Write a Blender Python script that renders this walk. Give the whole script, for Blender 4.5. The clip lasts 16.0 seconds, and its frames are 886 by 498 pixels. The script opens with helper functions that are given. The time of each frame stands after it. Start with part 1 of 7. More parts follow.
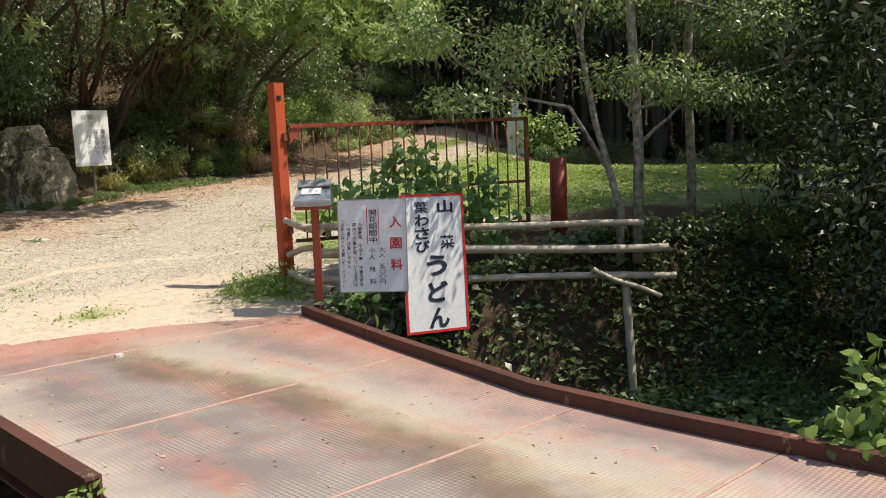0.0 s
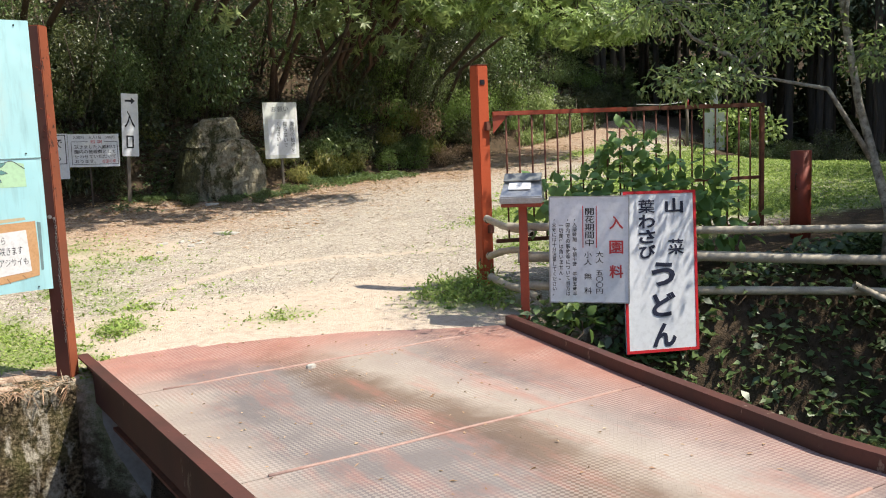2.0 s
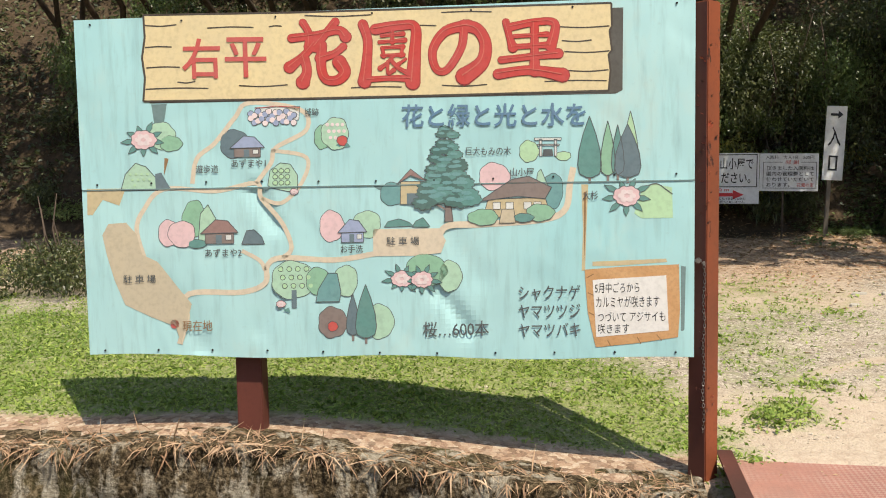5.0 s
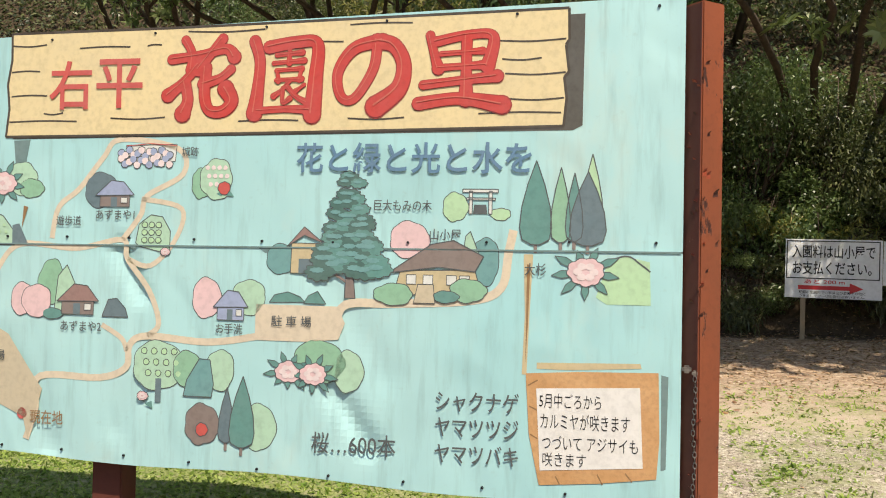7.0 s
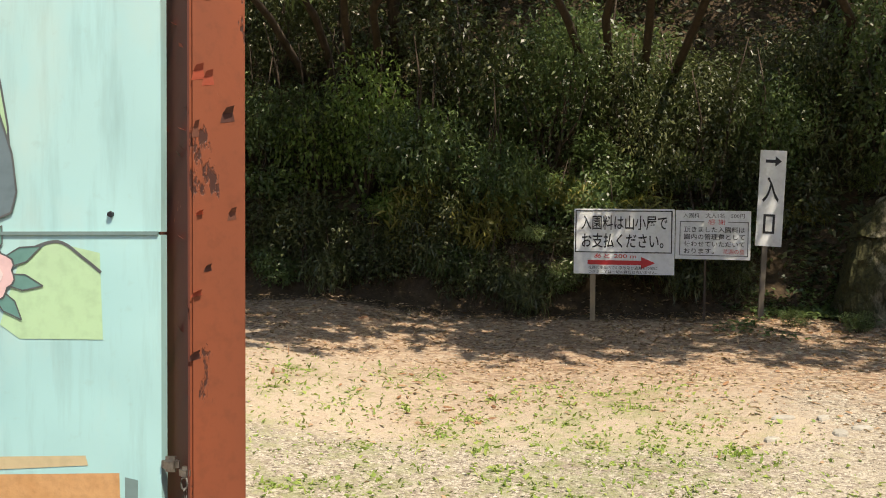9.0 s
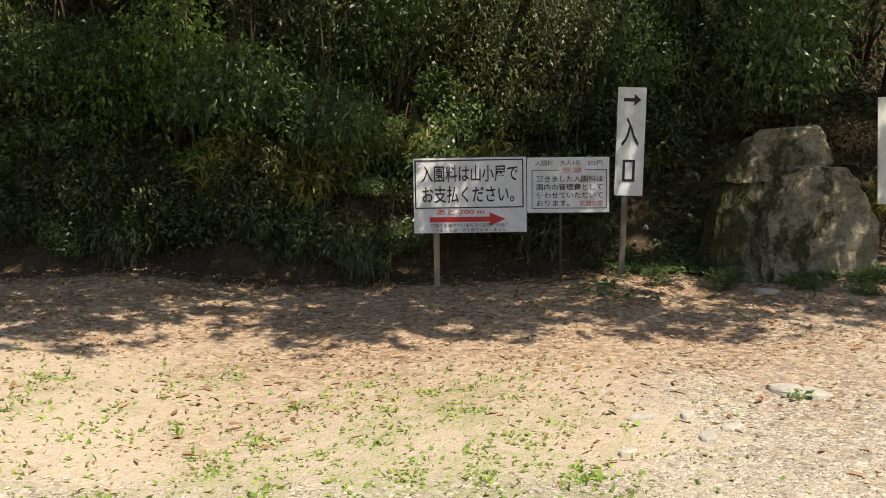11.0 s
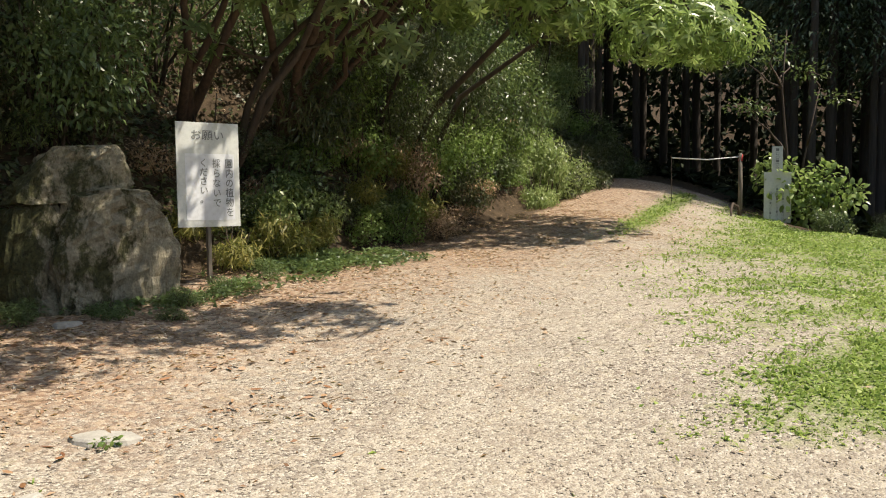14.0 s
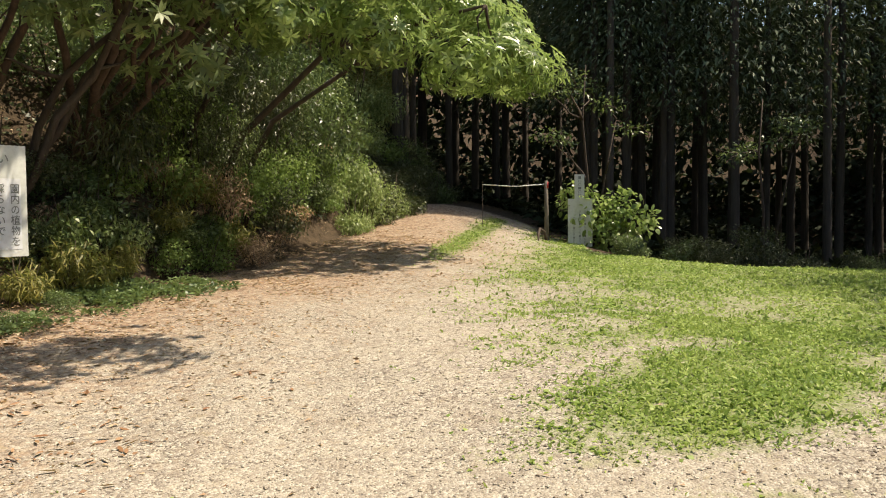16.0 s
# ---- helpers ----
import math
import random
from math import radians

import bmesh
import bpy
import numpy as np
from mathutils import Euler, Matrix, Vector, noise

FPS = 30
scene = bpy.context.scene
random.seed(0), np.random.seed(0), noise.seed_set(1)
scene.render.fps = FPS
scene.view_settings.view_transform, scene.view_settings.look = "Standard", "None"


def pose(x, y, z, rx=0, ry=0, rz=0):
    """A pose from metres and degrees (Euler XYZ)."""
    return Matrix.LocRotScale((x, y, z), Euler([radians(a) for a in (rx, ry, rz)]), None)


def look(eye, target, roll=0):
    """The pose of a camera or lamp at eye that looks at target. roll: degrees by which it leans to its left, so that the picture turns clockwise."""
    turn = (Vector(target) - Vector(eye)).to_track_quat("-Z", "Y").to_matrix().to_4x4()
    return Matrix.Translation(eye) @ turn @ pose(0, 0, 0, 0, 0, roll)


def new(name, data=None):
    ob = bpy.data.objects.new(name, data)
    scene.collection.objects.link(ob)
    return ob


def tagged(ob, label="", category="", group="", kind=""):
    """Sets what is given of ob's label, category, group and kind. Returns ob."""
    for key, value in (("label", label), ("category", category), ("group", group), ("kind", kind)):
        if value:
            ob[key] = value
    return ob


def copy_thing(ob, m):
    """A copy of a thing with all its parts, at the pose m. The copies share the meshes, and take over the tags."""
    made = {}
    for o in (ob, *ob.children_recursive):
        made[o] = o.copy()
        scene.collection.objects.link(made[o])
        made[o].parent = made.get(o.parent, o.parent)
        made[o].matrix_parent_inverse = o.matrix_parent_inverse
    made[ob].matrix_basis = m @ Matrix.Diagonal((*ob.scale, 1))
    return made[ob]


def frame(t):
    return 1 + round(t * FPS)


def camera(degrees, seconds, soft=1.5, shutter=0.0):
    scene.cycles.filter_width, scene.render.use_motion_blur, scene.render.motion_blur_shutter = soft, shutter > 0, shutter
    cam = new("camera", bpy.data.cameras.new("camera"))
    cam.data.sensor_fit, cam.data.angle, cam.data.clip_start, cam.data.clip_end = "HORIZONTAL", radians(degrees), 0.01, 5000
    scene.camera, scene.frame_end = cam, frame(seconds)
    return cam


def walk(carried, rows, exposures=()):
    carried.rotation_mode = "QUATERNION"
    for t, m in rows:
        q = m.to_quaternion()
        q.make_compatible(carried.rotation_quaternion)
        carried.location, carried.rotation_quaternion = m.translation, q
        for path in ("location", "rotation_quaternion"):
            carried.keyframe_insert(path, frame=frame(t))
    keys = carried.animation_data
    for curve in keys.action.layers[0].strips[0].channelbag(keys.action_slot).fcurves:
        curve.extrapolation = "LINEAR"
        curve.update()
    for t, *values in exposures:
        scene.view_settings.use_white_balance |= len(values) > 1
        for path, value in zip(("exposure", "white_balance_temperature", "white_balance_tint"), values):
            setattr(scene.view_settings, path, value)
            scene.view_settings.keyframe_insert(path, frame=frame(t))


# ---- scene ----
cam = camera(53.8, 16.0, soft=1.0)
PATH = [
    (0, (0.144, 0.126, 1.742), (1.527, 1.548, 1.486), -2.3),
    (0.5, (0.325, 0.345, 1.725), (1.67, 1.809, 1.511), -1.8),
    (1, (0.404, 0.597, 1.709), (1.69, 2.116, 1.505), -2.2),
    (1.5, (0.439, 0.941, 1.727), (1.66, 2.51, 1.507), -2.2),
    (2, (0.511, 1.233, 1.689), (1.596, 2.894, 1.439), -2.3),
    (2.5, (0.574, 1.594, 1.681), (1.325, 3.432, 1.439), -2.8),
    (3, (0.542, 2.051, 1.689), (0.913, 4.001, 1.445), -3.8),
    (3.5, (0.637, 2.379, 1.691), (0.733, 4.364, 1.461), -3.8),
    (3.7, (0.714, 2.502, 1.696), (0.709, 4.49, 1.481), -3.4),
    (5.8, (1.327, 4.016, 1.666), (0.925, 5.974, 1.584), -0.3),
    (6, (1.383, 4.204, 1.659), (0.995, 6.165, 1.609), -0.4),
    (6.5, (1.6, 4.541, 1.631), (1.099, 6.477, 1.658), -0.4),
    (7, (1.868, 4.87, 1.601), (1.197, 6.754, 1.64), 1.1),
    (7.5, (2.071, 5.367, 1.602), (1.55, 7.298, 1.606), 1.1),
    (8, (2.266, 5.808, 1.581), (1.885, 7.771, 1.564), 0.4),
    (8.5, (2.379, 6.263, 1.605), (1.972, 8.221, 1.603), 0.5),
    (9, (2.424, 6.765, 1.652), (2.095, 8.738, 1.636), 0.0),
    (9.2, (2.524, 6.853, 1.665), (2.215, 8.829, 1.628), -0.4),
    (11.3, (2.82, 8.357, 1.812), (2.865, 10.35, 1.654), -1.3),
    (11.5, (2.834, 8.421, 1.811), (2.972, 10.41, 1.656), -1.0),
    (12, (2.852, 8.664, 1.82), (3.344, 10.597, 1.677), -2.1),
    (12.5, (2.872, 8.78, 1.809), (3.632, 10.625, 1.67), -2.3),
    (13, (2.942, 8.792, 1.811), (3.919, 10.531, 1.673), -1.3),
    (13.5, (3.008, 8.819, 1.786), (4.191, 10.426, 1.657), -0.7),
    (14, (3.052, 8.821, 1.786), (4.383, 10.307, 1.654), -0.5),
    (14.5, (3.081, 8.824, 1.785), (4.522, 10.205, 1.662), -0.2),
    (15, (3.119, 8.833, 1.787), (4.641, 10.126, 1.68), 0.2),
    (15.5, (3.141, 8.823, 1.79), (4.719, 10.049, 1.697), 0.2),
    (16, (3.142, 8.823, 1.813), (4.754, 10.005, 1.733), -0.5),
]
walk(cam, [(t, look(eye, target, roll)) for t, eye, target, roll in PATH],
     exposures=[(0.0, 0.46, 7000, 10), (1.0, 0.55, 6300, 10), (2.2, 0.57, 6600, 10), (3.0, 0.34, 7000, 10), (3.7, 0.24, 7000, 10), (5.8, 0.28, 7100, 10), (9.2, 0.36, 7400, 10), (11.3, 0.38, 7000, 10), (12.5, 0.32, 6300, 10), (14.0, 0.42, 7000, 10), (16.0, 0.48, 7500, 10)])

# ---- world and sun ----
SUN_DIR = Vector((0.40, -0.45, 1.0)).normalized()      # towards the sun
world = bpy.data.worlds.new("sky")
scene.world = world
world.use_nodes = True
sky = world.node_tree.nodes.new("ShaderNodeTexSky")
sky.sky_type = "NISHITA"
sky.sun_disc = False
sky.sun_elevation = math.asin(SUN_DIR.z)
sky.sun_rotation = math.atan2(SUN_DIR.x, SUN_DIR.y)
world.node_tree.links.new(sky.outputs[0], world.node_tree.nodes["Background"].inputs[0])
world.node_tree.nodes["Background"].inputs[1].default_value = 0.15
sun_lamp = bpy.data.lights.new("sun", "SUN")
sun_lamp.energy, sun_lamp.angle, sun_lamp.color = 4.6, radians(0.53), (1.0, 0.93, 0.82)
sun = new("sun", sun_lamp)
sun.matrix_world = look((0, 0, 30), Vector((0, 0, 30)) - SUN_DIR)

# ---- materials ----
MATS = {}


class Nodes:
    """A small wrapper round a material's node tree."""

    def __init__(self, name):
        self.m = bpy.data.materials.new(name)
        self.m.use_nodes = True
        self.t = self.m.node_tree
        self.b = self.t.nodes["Principled BSDF"]
        self.out = self.t.nodes["Material Output"]
        self.pos = self.t.nodes.new("ShaderNodeNewGeometry")
        MATS[name] = self.m

    def n(self, kind, **kw):
        node = self.t.nodes.new(kind)
        for k, v in kw.items():
            node.inputs[k].default_value = v
        return node

    def l(self, a, b):
        self.t.links.new(a, b)

    def noise(self, scale, detail=4.0, rough=0.6, stretch=None, distort=0.0, local=False):
        node = self.n("ShaderNodeTexNoise", Scale=scale, Detail=detail, Roughness=rough, Distortion=distort)
        src = self.pos.outputs["Position"]
        if local:
            src = self.n("ShaderNodeTexCoord").outputs["Object"]
        if stretch:
            mp = self.n("ShaderNodeMapping")
            mp.inputs["Scale"].default_value = stretch
            self.l(src, mp.inputs[0])
            src = mp.outputs[0]
        self.l(src, node.inputs["Vector"])
        return node.outputs[0]

    def ramp(self, fac, stops):
        node = self.t.nodes.new("ShaderNodeValToRGB")
        el = node.color_ramp.elements
        while len(el) < len(stops):
            el.new(0.5)
        for e, (p, c) in zip(el, stops):
            e.position = p
            e.color = (*c, 1) if len(c) == 3 else c
        self.l(fac, node.inputs[0])
        return node.outputs[0]

    def mask(self, fac, lo, hi):
        node = self.n("ShaderNodeMapRange", **{"From Min": lo, "From Max": hi})
        self.l(fac, node.inputs[0])
        return node.outputs[0]

    def mix(self, fac, a, b, mode="MIX"):
        node = self.t.nodes.new("ShaderNodeMix")
        node.data_type, node.blend_type = "RGBA", mode
        for sock, v in ((node.inputs[0], fac), (node.inputs[6], a), (node.inputs[7], b)):
            if isinstance(v, (int, float)):
                sock.default_value = v
            elif isinstance(v, tuple):
                sock.default_value = (*v, 1)
            else:
                self.l(v, sock)
        return node.outputs[2]

    def math(self, op, a, b=0.0):
        node = self.t.nodes.new("ShaderNodeMath")
        node.operation = op
        for sock, v in zip(node.inputs, (a, b)):
            if isinstance(v, (int, float)):
                sock.default_value = v
            else:
                self.l(v, sock)
        return node.outputs[0]

    def bump(self, h, strength=0.4, dist=0.02, prev=None):
        node = self.n("ShaderNodeBump", Strength=strength, Distance=dist)
        self.l(h, node.inputs["Height"])
        if prev is not None:
            self.l(prev, node.inputs["Normal"])
        self.l(node.outputs[0], self.b.inputs["Normal"])
        return node.outputs[0]

    def done(self, colour, rough=0.7, metal=0.0, spec=0.4):
        for sock, v in ((self.b.inputs["Base Color"], colour), (self.b.inputs["Roughness"], rough)):
            if isinstance(v, (int, float)):
                sock.default_value = v
            elif isinstance(v, tuple):
                sock.default_value = (*v, 1)
            else:
                self.l(v, sock)
        self.b.inputs["Metallic"].default_value = metal
        self.b.inputs["Specular IOR Level"].default_value = spec
        return self.m


def leaf_material(name, dark, mid, light, rough=0.42, glow=0.3, spec=0.45):
    """Leaf: colour varies leaf by leaf and over metres; part of the light comes through."""
    k = Nodes(name)
    col = k.ramp(k.pos.outputs["Random Per Island"], [(0.0, dark), (0.5, mid), (1.0, light)])
    big = k.noise(0.9, 2.0)
    col = k.mix(k.mask(big, 0.35, 0.75), col, k.mix(0.5, col, light), "MIX")
    k.done(col, rough, 0.0, spec)
    tr = k.n("ShaderNodeBsdfTranslucent")
    k.l(k.mix(0.6, col, (0.38, 0.52, 0.15)), tr.inputs[0])
    ms = k.n("ShaderNodeMixShader")
    ms.inputs[0].default_value = glow
    k.l(k.b.outputs[0], ms.inputs[1])
    k.l(tr.outputs[0], ms.inputs[2])
    k.l(ms.outputs[0], k.out.inputs[0])
    return k.m


def plain(name, c1, c2, scale=6.0, rough=0.6, bump=0.2, dist=0.004, metal=0.0, stretch=None, spec=0.4):
    k = Nodes(name)
    n1 = k.noise(scale, 5.0, 0.65, stretch)
    n2 = k.noise(scale * 7, 3.0, 0.6, stretch)
    col = k.mix(k.mask(n1, 0.3, 0.7), c1, c2)
    col = k.mix(k.math("MULTIPLY", k.mask(n2, 0.45, 0.75), 0.35), col, tuple(0.55 * v for v in c1))
    k.bump(n2, bump, dist)
    return k.done(col, rough, metal, spec)


leaf_material("leaf_rhododendron", (0.045, 0.08, 0.03), (0.13, 0.19, 0.065), (0.40, 0.47, 0.21), 0.38, 0.42, 0.5)
# darker leaf colour that stands for foliage in shade
leaf_material("leaf_in_shade", (0.02, 0.031, 0.013), (0.036, 0.051, 0.019), (0.15, 0.16, 0.065), 0.40, 0.10)
# the shade beside the ravine is put into this leaf colour
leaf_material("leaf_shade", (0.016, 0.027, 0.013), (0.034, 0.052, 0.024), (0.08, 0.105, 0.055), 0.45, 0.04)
leaf_material("leaf_fresh", (0.06, 0.12, 0.03), (0.13, 0.22, 0.05), (0.27, 0.36, 0.10), 0.45, 0.40)
leaf_material("leaf_glossy", (0.028, 0.055, 0.022), (0.05, 0.088, 0.034), (0.18, 0.25, 0.09), 0.38, 0.22, 0.5)
leaf_material("leaf_new_growth", (0.06, 0.11, 0.03), (0.17, 0.26, 0.07), (0.46, 0.56, 0.20), 0.32, 0.42, 0.55)
# lighter leaf colour that stands for foliage in the sun
leaf_material("leaf_in_sun", (0.07, 0.12, 0.04), (0.18, 0.25, 0.085), (0.44, 0.50, 0.22), 0.38, 0.40, 0.5)
leaf_material("leaf_hydrangea", (0.06, 0.14, 0.04), (0.115, 0.24, 0.065), (0.22, 0.36, 0.12), 0.42, 0.34)
leaf_material("leaf_young", (0.055, 0.10, 0.038), (0.14, 0.21, 0.075), (0.46, 0.54, 0.22), 0.36, 0.40, 0.6)
# near-black leaf: the deep shade of the far wood is in the colour
leaf_material("leaf_far_shade", (0.010, 0.015, 0.008), (0.020, 0.029, 0.015), (0.042, 0.056, 0.03), 0.7, 0.03, 0.15)
leaf_material("leaf_cedar", (0.04, 0.06, 0.036), (0.07, 0.10, 0.06), (0.12, 0.16, 0.095), 0.6, 0.08, 0.25)
leaf_material("leaf_fern", (0.06, 0.07, 0.02), (0.15, 0.14, 0.035), (0.36, 0.31, 0.08), 0.5, 0.3)
leaf_material("leaf_dry", (0.22, 0.115, 0.07), (0.38, 0.22, 0.13), (0.60, 0.44, 0.30), 0.7, 0.12, 0.2)
leaf_material("leaf_fallen", (0.17, 0.065, 0.035), (0.33, 0.15, 0.07), (0.48, 0.31, 0.19), 0.55, 0.12, 0.35)
leaf_material("clover", (0.09, 0.17, 0.03), (0.20, 0.32, 0.065), (0.42, 0.50, 0.14), 0.5, 0.32, 0.3)
leaf_material("grass_blade", (0.12, 0.20, 0.035), (0.25, 0.37, 0.07), (0.46, 0.54, 0.15), 0.5, 0.38, 0.3)
plain("bark_brown", (0.055, 0.04, 0.03), (0.11, 0.08, 0.06), 5.0, 0.85, 0.6, 0.012, stretch=(3, 3, 0.6))
plain("bark_red", (0.055, 0.035, 0.026), (0.135, 0.085, 0.06), 6.0, 0.8, 0.6, 0.010, stretch=(3, 3, 0.5))
plain("bark_pale", (0.06, 0.05, 0.035), (0.50, 0.48, 0.41), 15.0, 0.85, 0.5, 0.008)
plain("bark_cedar", (0.06, 0.05, 0.04), (0.11, 0.09, 0.075), 6.0, 0.9, 0.7, 0.015, stretch=(4, 4, 0.3))
plain("post_wood", (0.26, 0.19, 0.12), (0.40, 0.32, 0.22), 9.0, 0.75, 0.3, 0.003, stretch=(2, 2, 0.25))
plain("post_grey_wood", (0.12, 0.10, 0.08), (0.22, 0.19, 0.15), 9.0, 0.8, 0.3, 0.003, stretch=(2, 2, 0.25))
plain("bamboo_weathered", (0.36, 0.31, 0.23), (0.55, 0.49, 0.38), 8.0, 0.55, 0.2, 0.003)
plain("bamboo_inside", (0.05, 0.038, 0.025), (0.10, 0.075, 0.05), 20.0, 0.9, 0.2, 0.003)
plain("red_paint_bar", (0.42, 0.075, 0.035), (0.30, 0.07, 0.04), 12.0, 0.5, 0.25, 0.002)
plain("dark_rust_bar", (0.11, 0.042, 0.028), (0.20, 0.075, 0.045), 14.0, 0.75, 0.3, 0.002)
plain("bright_red", (0.62, 0.025, 0.035), (0.50, 0.03, 0.035), 6.0, 0.4, 0.05, 0.001)
plain("white_sheet", (0.78, 0.80, 0.82), (0.70, 0.72, 0.74), 3.0, 0.38, 0.06, 0.002, spec=0.5)
plain("white_sheet_old", (0.72, 0.74, 0.70), (0.58, 0.60, 0.57), 4.0, 0.45, 0.08, 0.002)
plain("ink_black", (0.010, 0.011, 0.014), (0.022, 0.022, 0.026), 9.0, 0.45, 0.03, 0.001)
plain("ink_navy", (0.018, 0.022, 0.045), (0.03, 0.035, 0.06), 9.0, 0.45, 0.03, 0.001)
plain("ink_grey", (0.16, 0.17, 0.17), (0.25, 0.26, 0.25), 9.0, 0.6, 0.03, 0.001)
plain("ink_red", (0.60, 0.05, 0.055), (0.50, 0.06, 0.06), 9.0, 0.5, 0.03, 0.001)
plain("paper_white", (0.82, 0.81, 0.78), (0.74, 0.73, 0.69), 5.0, 0.8, 0.2, 0.004)
plain("packing_tape", (0.55, 0.30, 0.13), (0.66, 0.40, 0.20), 8.0, 0.45, 0.3, 0.003)
plain("galvanised", (0.36, 0.37, 0.38), (0.52, 0.53, 0.54), 10.0, 0.42, 0.1, 0.002, metal=0.7)
plain("chain_steel", (0.18, 0.17, 0.16), (0.38, 0.36, 0.33), 40.0, 0.4, 0.2, 0.001, metal=0.9)
plain("concrete", (0.30, 0.28, 0.25), (0.42, 0.40, 0.36), 3.0, 0.9, 0.4, 0.01)
plain("weld_bead", (0.42, 0.29, 0.24), (0.32, 0.18, 0.14), 20.0, 0.6, 0.3, 0.003)
plain("pale_stone", (0.36, 0.34, 0.30), (0.52, 0.49, 0.43), 10.0, 0.85, 0.4, 0.01)
plain("flat_red_paint", (0.33, 0.060, 0.035), (0.24, 0.055, 0.035), 8.0, 0.55, 0.3, 0.003)


def build_wall_material():
    """Old mortar under clumps of dark dry moss; the mortar shows in pale upright patches."""
    k = Nodes("mossy_wall")
    a = k.noise(2.2, 6.0, 0.7, (1.6, 1.6, 0.55))
    b = k.noise(30.0, 5.0, 0.75)
    c = k.noise(7.0, 4.0, 0.6, (1.5, 1.5, 0.4))
    cell = k.n("ShaderNodeTexVoronoi", Scale=38.0)
    k.l(k.pos.outputs["Position"], cell.inputs["Vector"])
    clump = k.math("SUBTRACT", k.math("ADD", k.math("ADD", k.math("MULTIPLY", b, 0.65), k.math("MULTIPLY", k.noise(11.0, 5.0, 0.7), 0.35)), 0.05), k.math("MULTIPLY", cell.outputs["Distance"], 0.16))
    # low clump heights run to near black, painting shade into the hollows
    moss = k.ramp(clump, [(0.36, (0.022, 0.016, 0.010)), (0.47, (0.10, 0.074, 0.042)), (0.60, (0.30, 0.23, 0.145))])
    green = k.mix(k.math("MULTIPLY", k.mask(k.noise(1.1, 4.0, 0.6), 0.52, 0.66), 0.45), moss, (0.13, 0.14, 0.045))
    stone = k.mix(k.mask(b, 0.3, 0.7), (0.25, 0.21, 0.15), (0.54, 0.49, 0.39))
    show = k.math("ADD", k.math("ADD", k.math("MULTIPLY", a, 0.55), k.math("MULTIPLY", c, 0.35)), k.math("MULTIPLY", b, 0.12))
    col = k.mix(k.mask(show, 0.515, 0.57), green, stone)
    k.bump(clump, 1.0, 0.05)
    return k.done(col, 0.95, 0.0, 0.12)


def build_rock_material():
    """Pale rough limestone with dark moss; its heavier cover to the west also paints that side's shade."""
    k = Nodes("boulder_stone")
    a = k.noise(2.4, 6.0, 0.72, (1.3, 1.3, 0.8))
    b = k.noise(26.0, 6.0, 0.75)
    c = k.noise(8.0, 5.0, 0.7, (1.6, 1.6, 0.6))
    co = k.n("ShaderNodeTexCoord")
    xyz = k.n("ShaderNodeSeparateXYZ")
    k.l(co.outputs["Object"], xyz.inputs[0])
    col = k.ramp(k.math("ADD", k.math("MULTIPLY", b, 0.6), k.math("MULTIPLY", c, 0.4)), [(0.3, (0.13, 0.115, 0.075)), (0.5, (0.28, 0.25, 0.18)), (0.7, (0.50, 0.46, 0.36))])
    moss = k.math("SUBTRACT", k.math("ADD", a, k.math("MULTIPLY", c, 0.3)), k.math("MULTIPLY", xyz.outputs[0], 0.17))
    col = k.mix(k.mask(moss, 0.61, 0.71), col, k.mix(k.mask(b, 0.35, 0.65), (0.03, 0.03, 0.016), (0.10, 0.10, 0.045)))
    first = k.bump(c, 0.8, 0.06)
    k.bump(b, 0.8, 0.025, first)
    return k.done(col, 0.9, 0.0, 0.2)


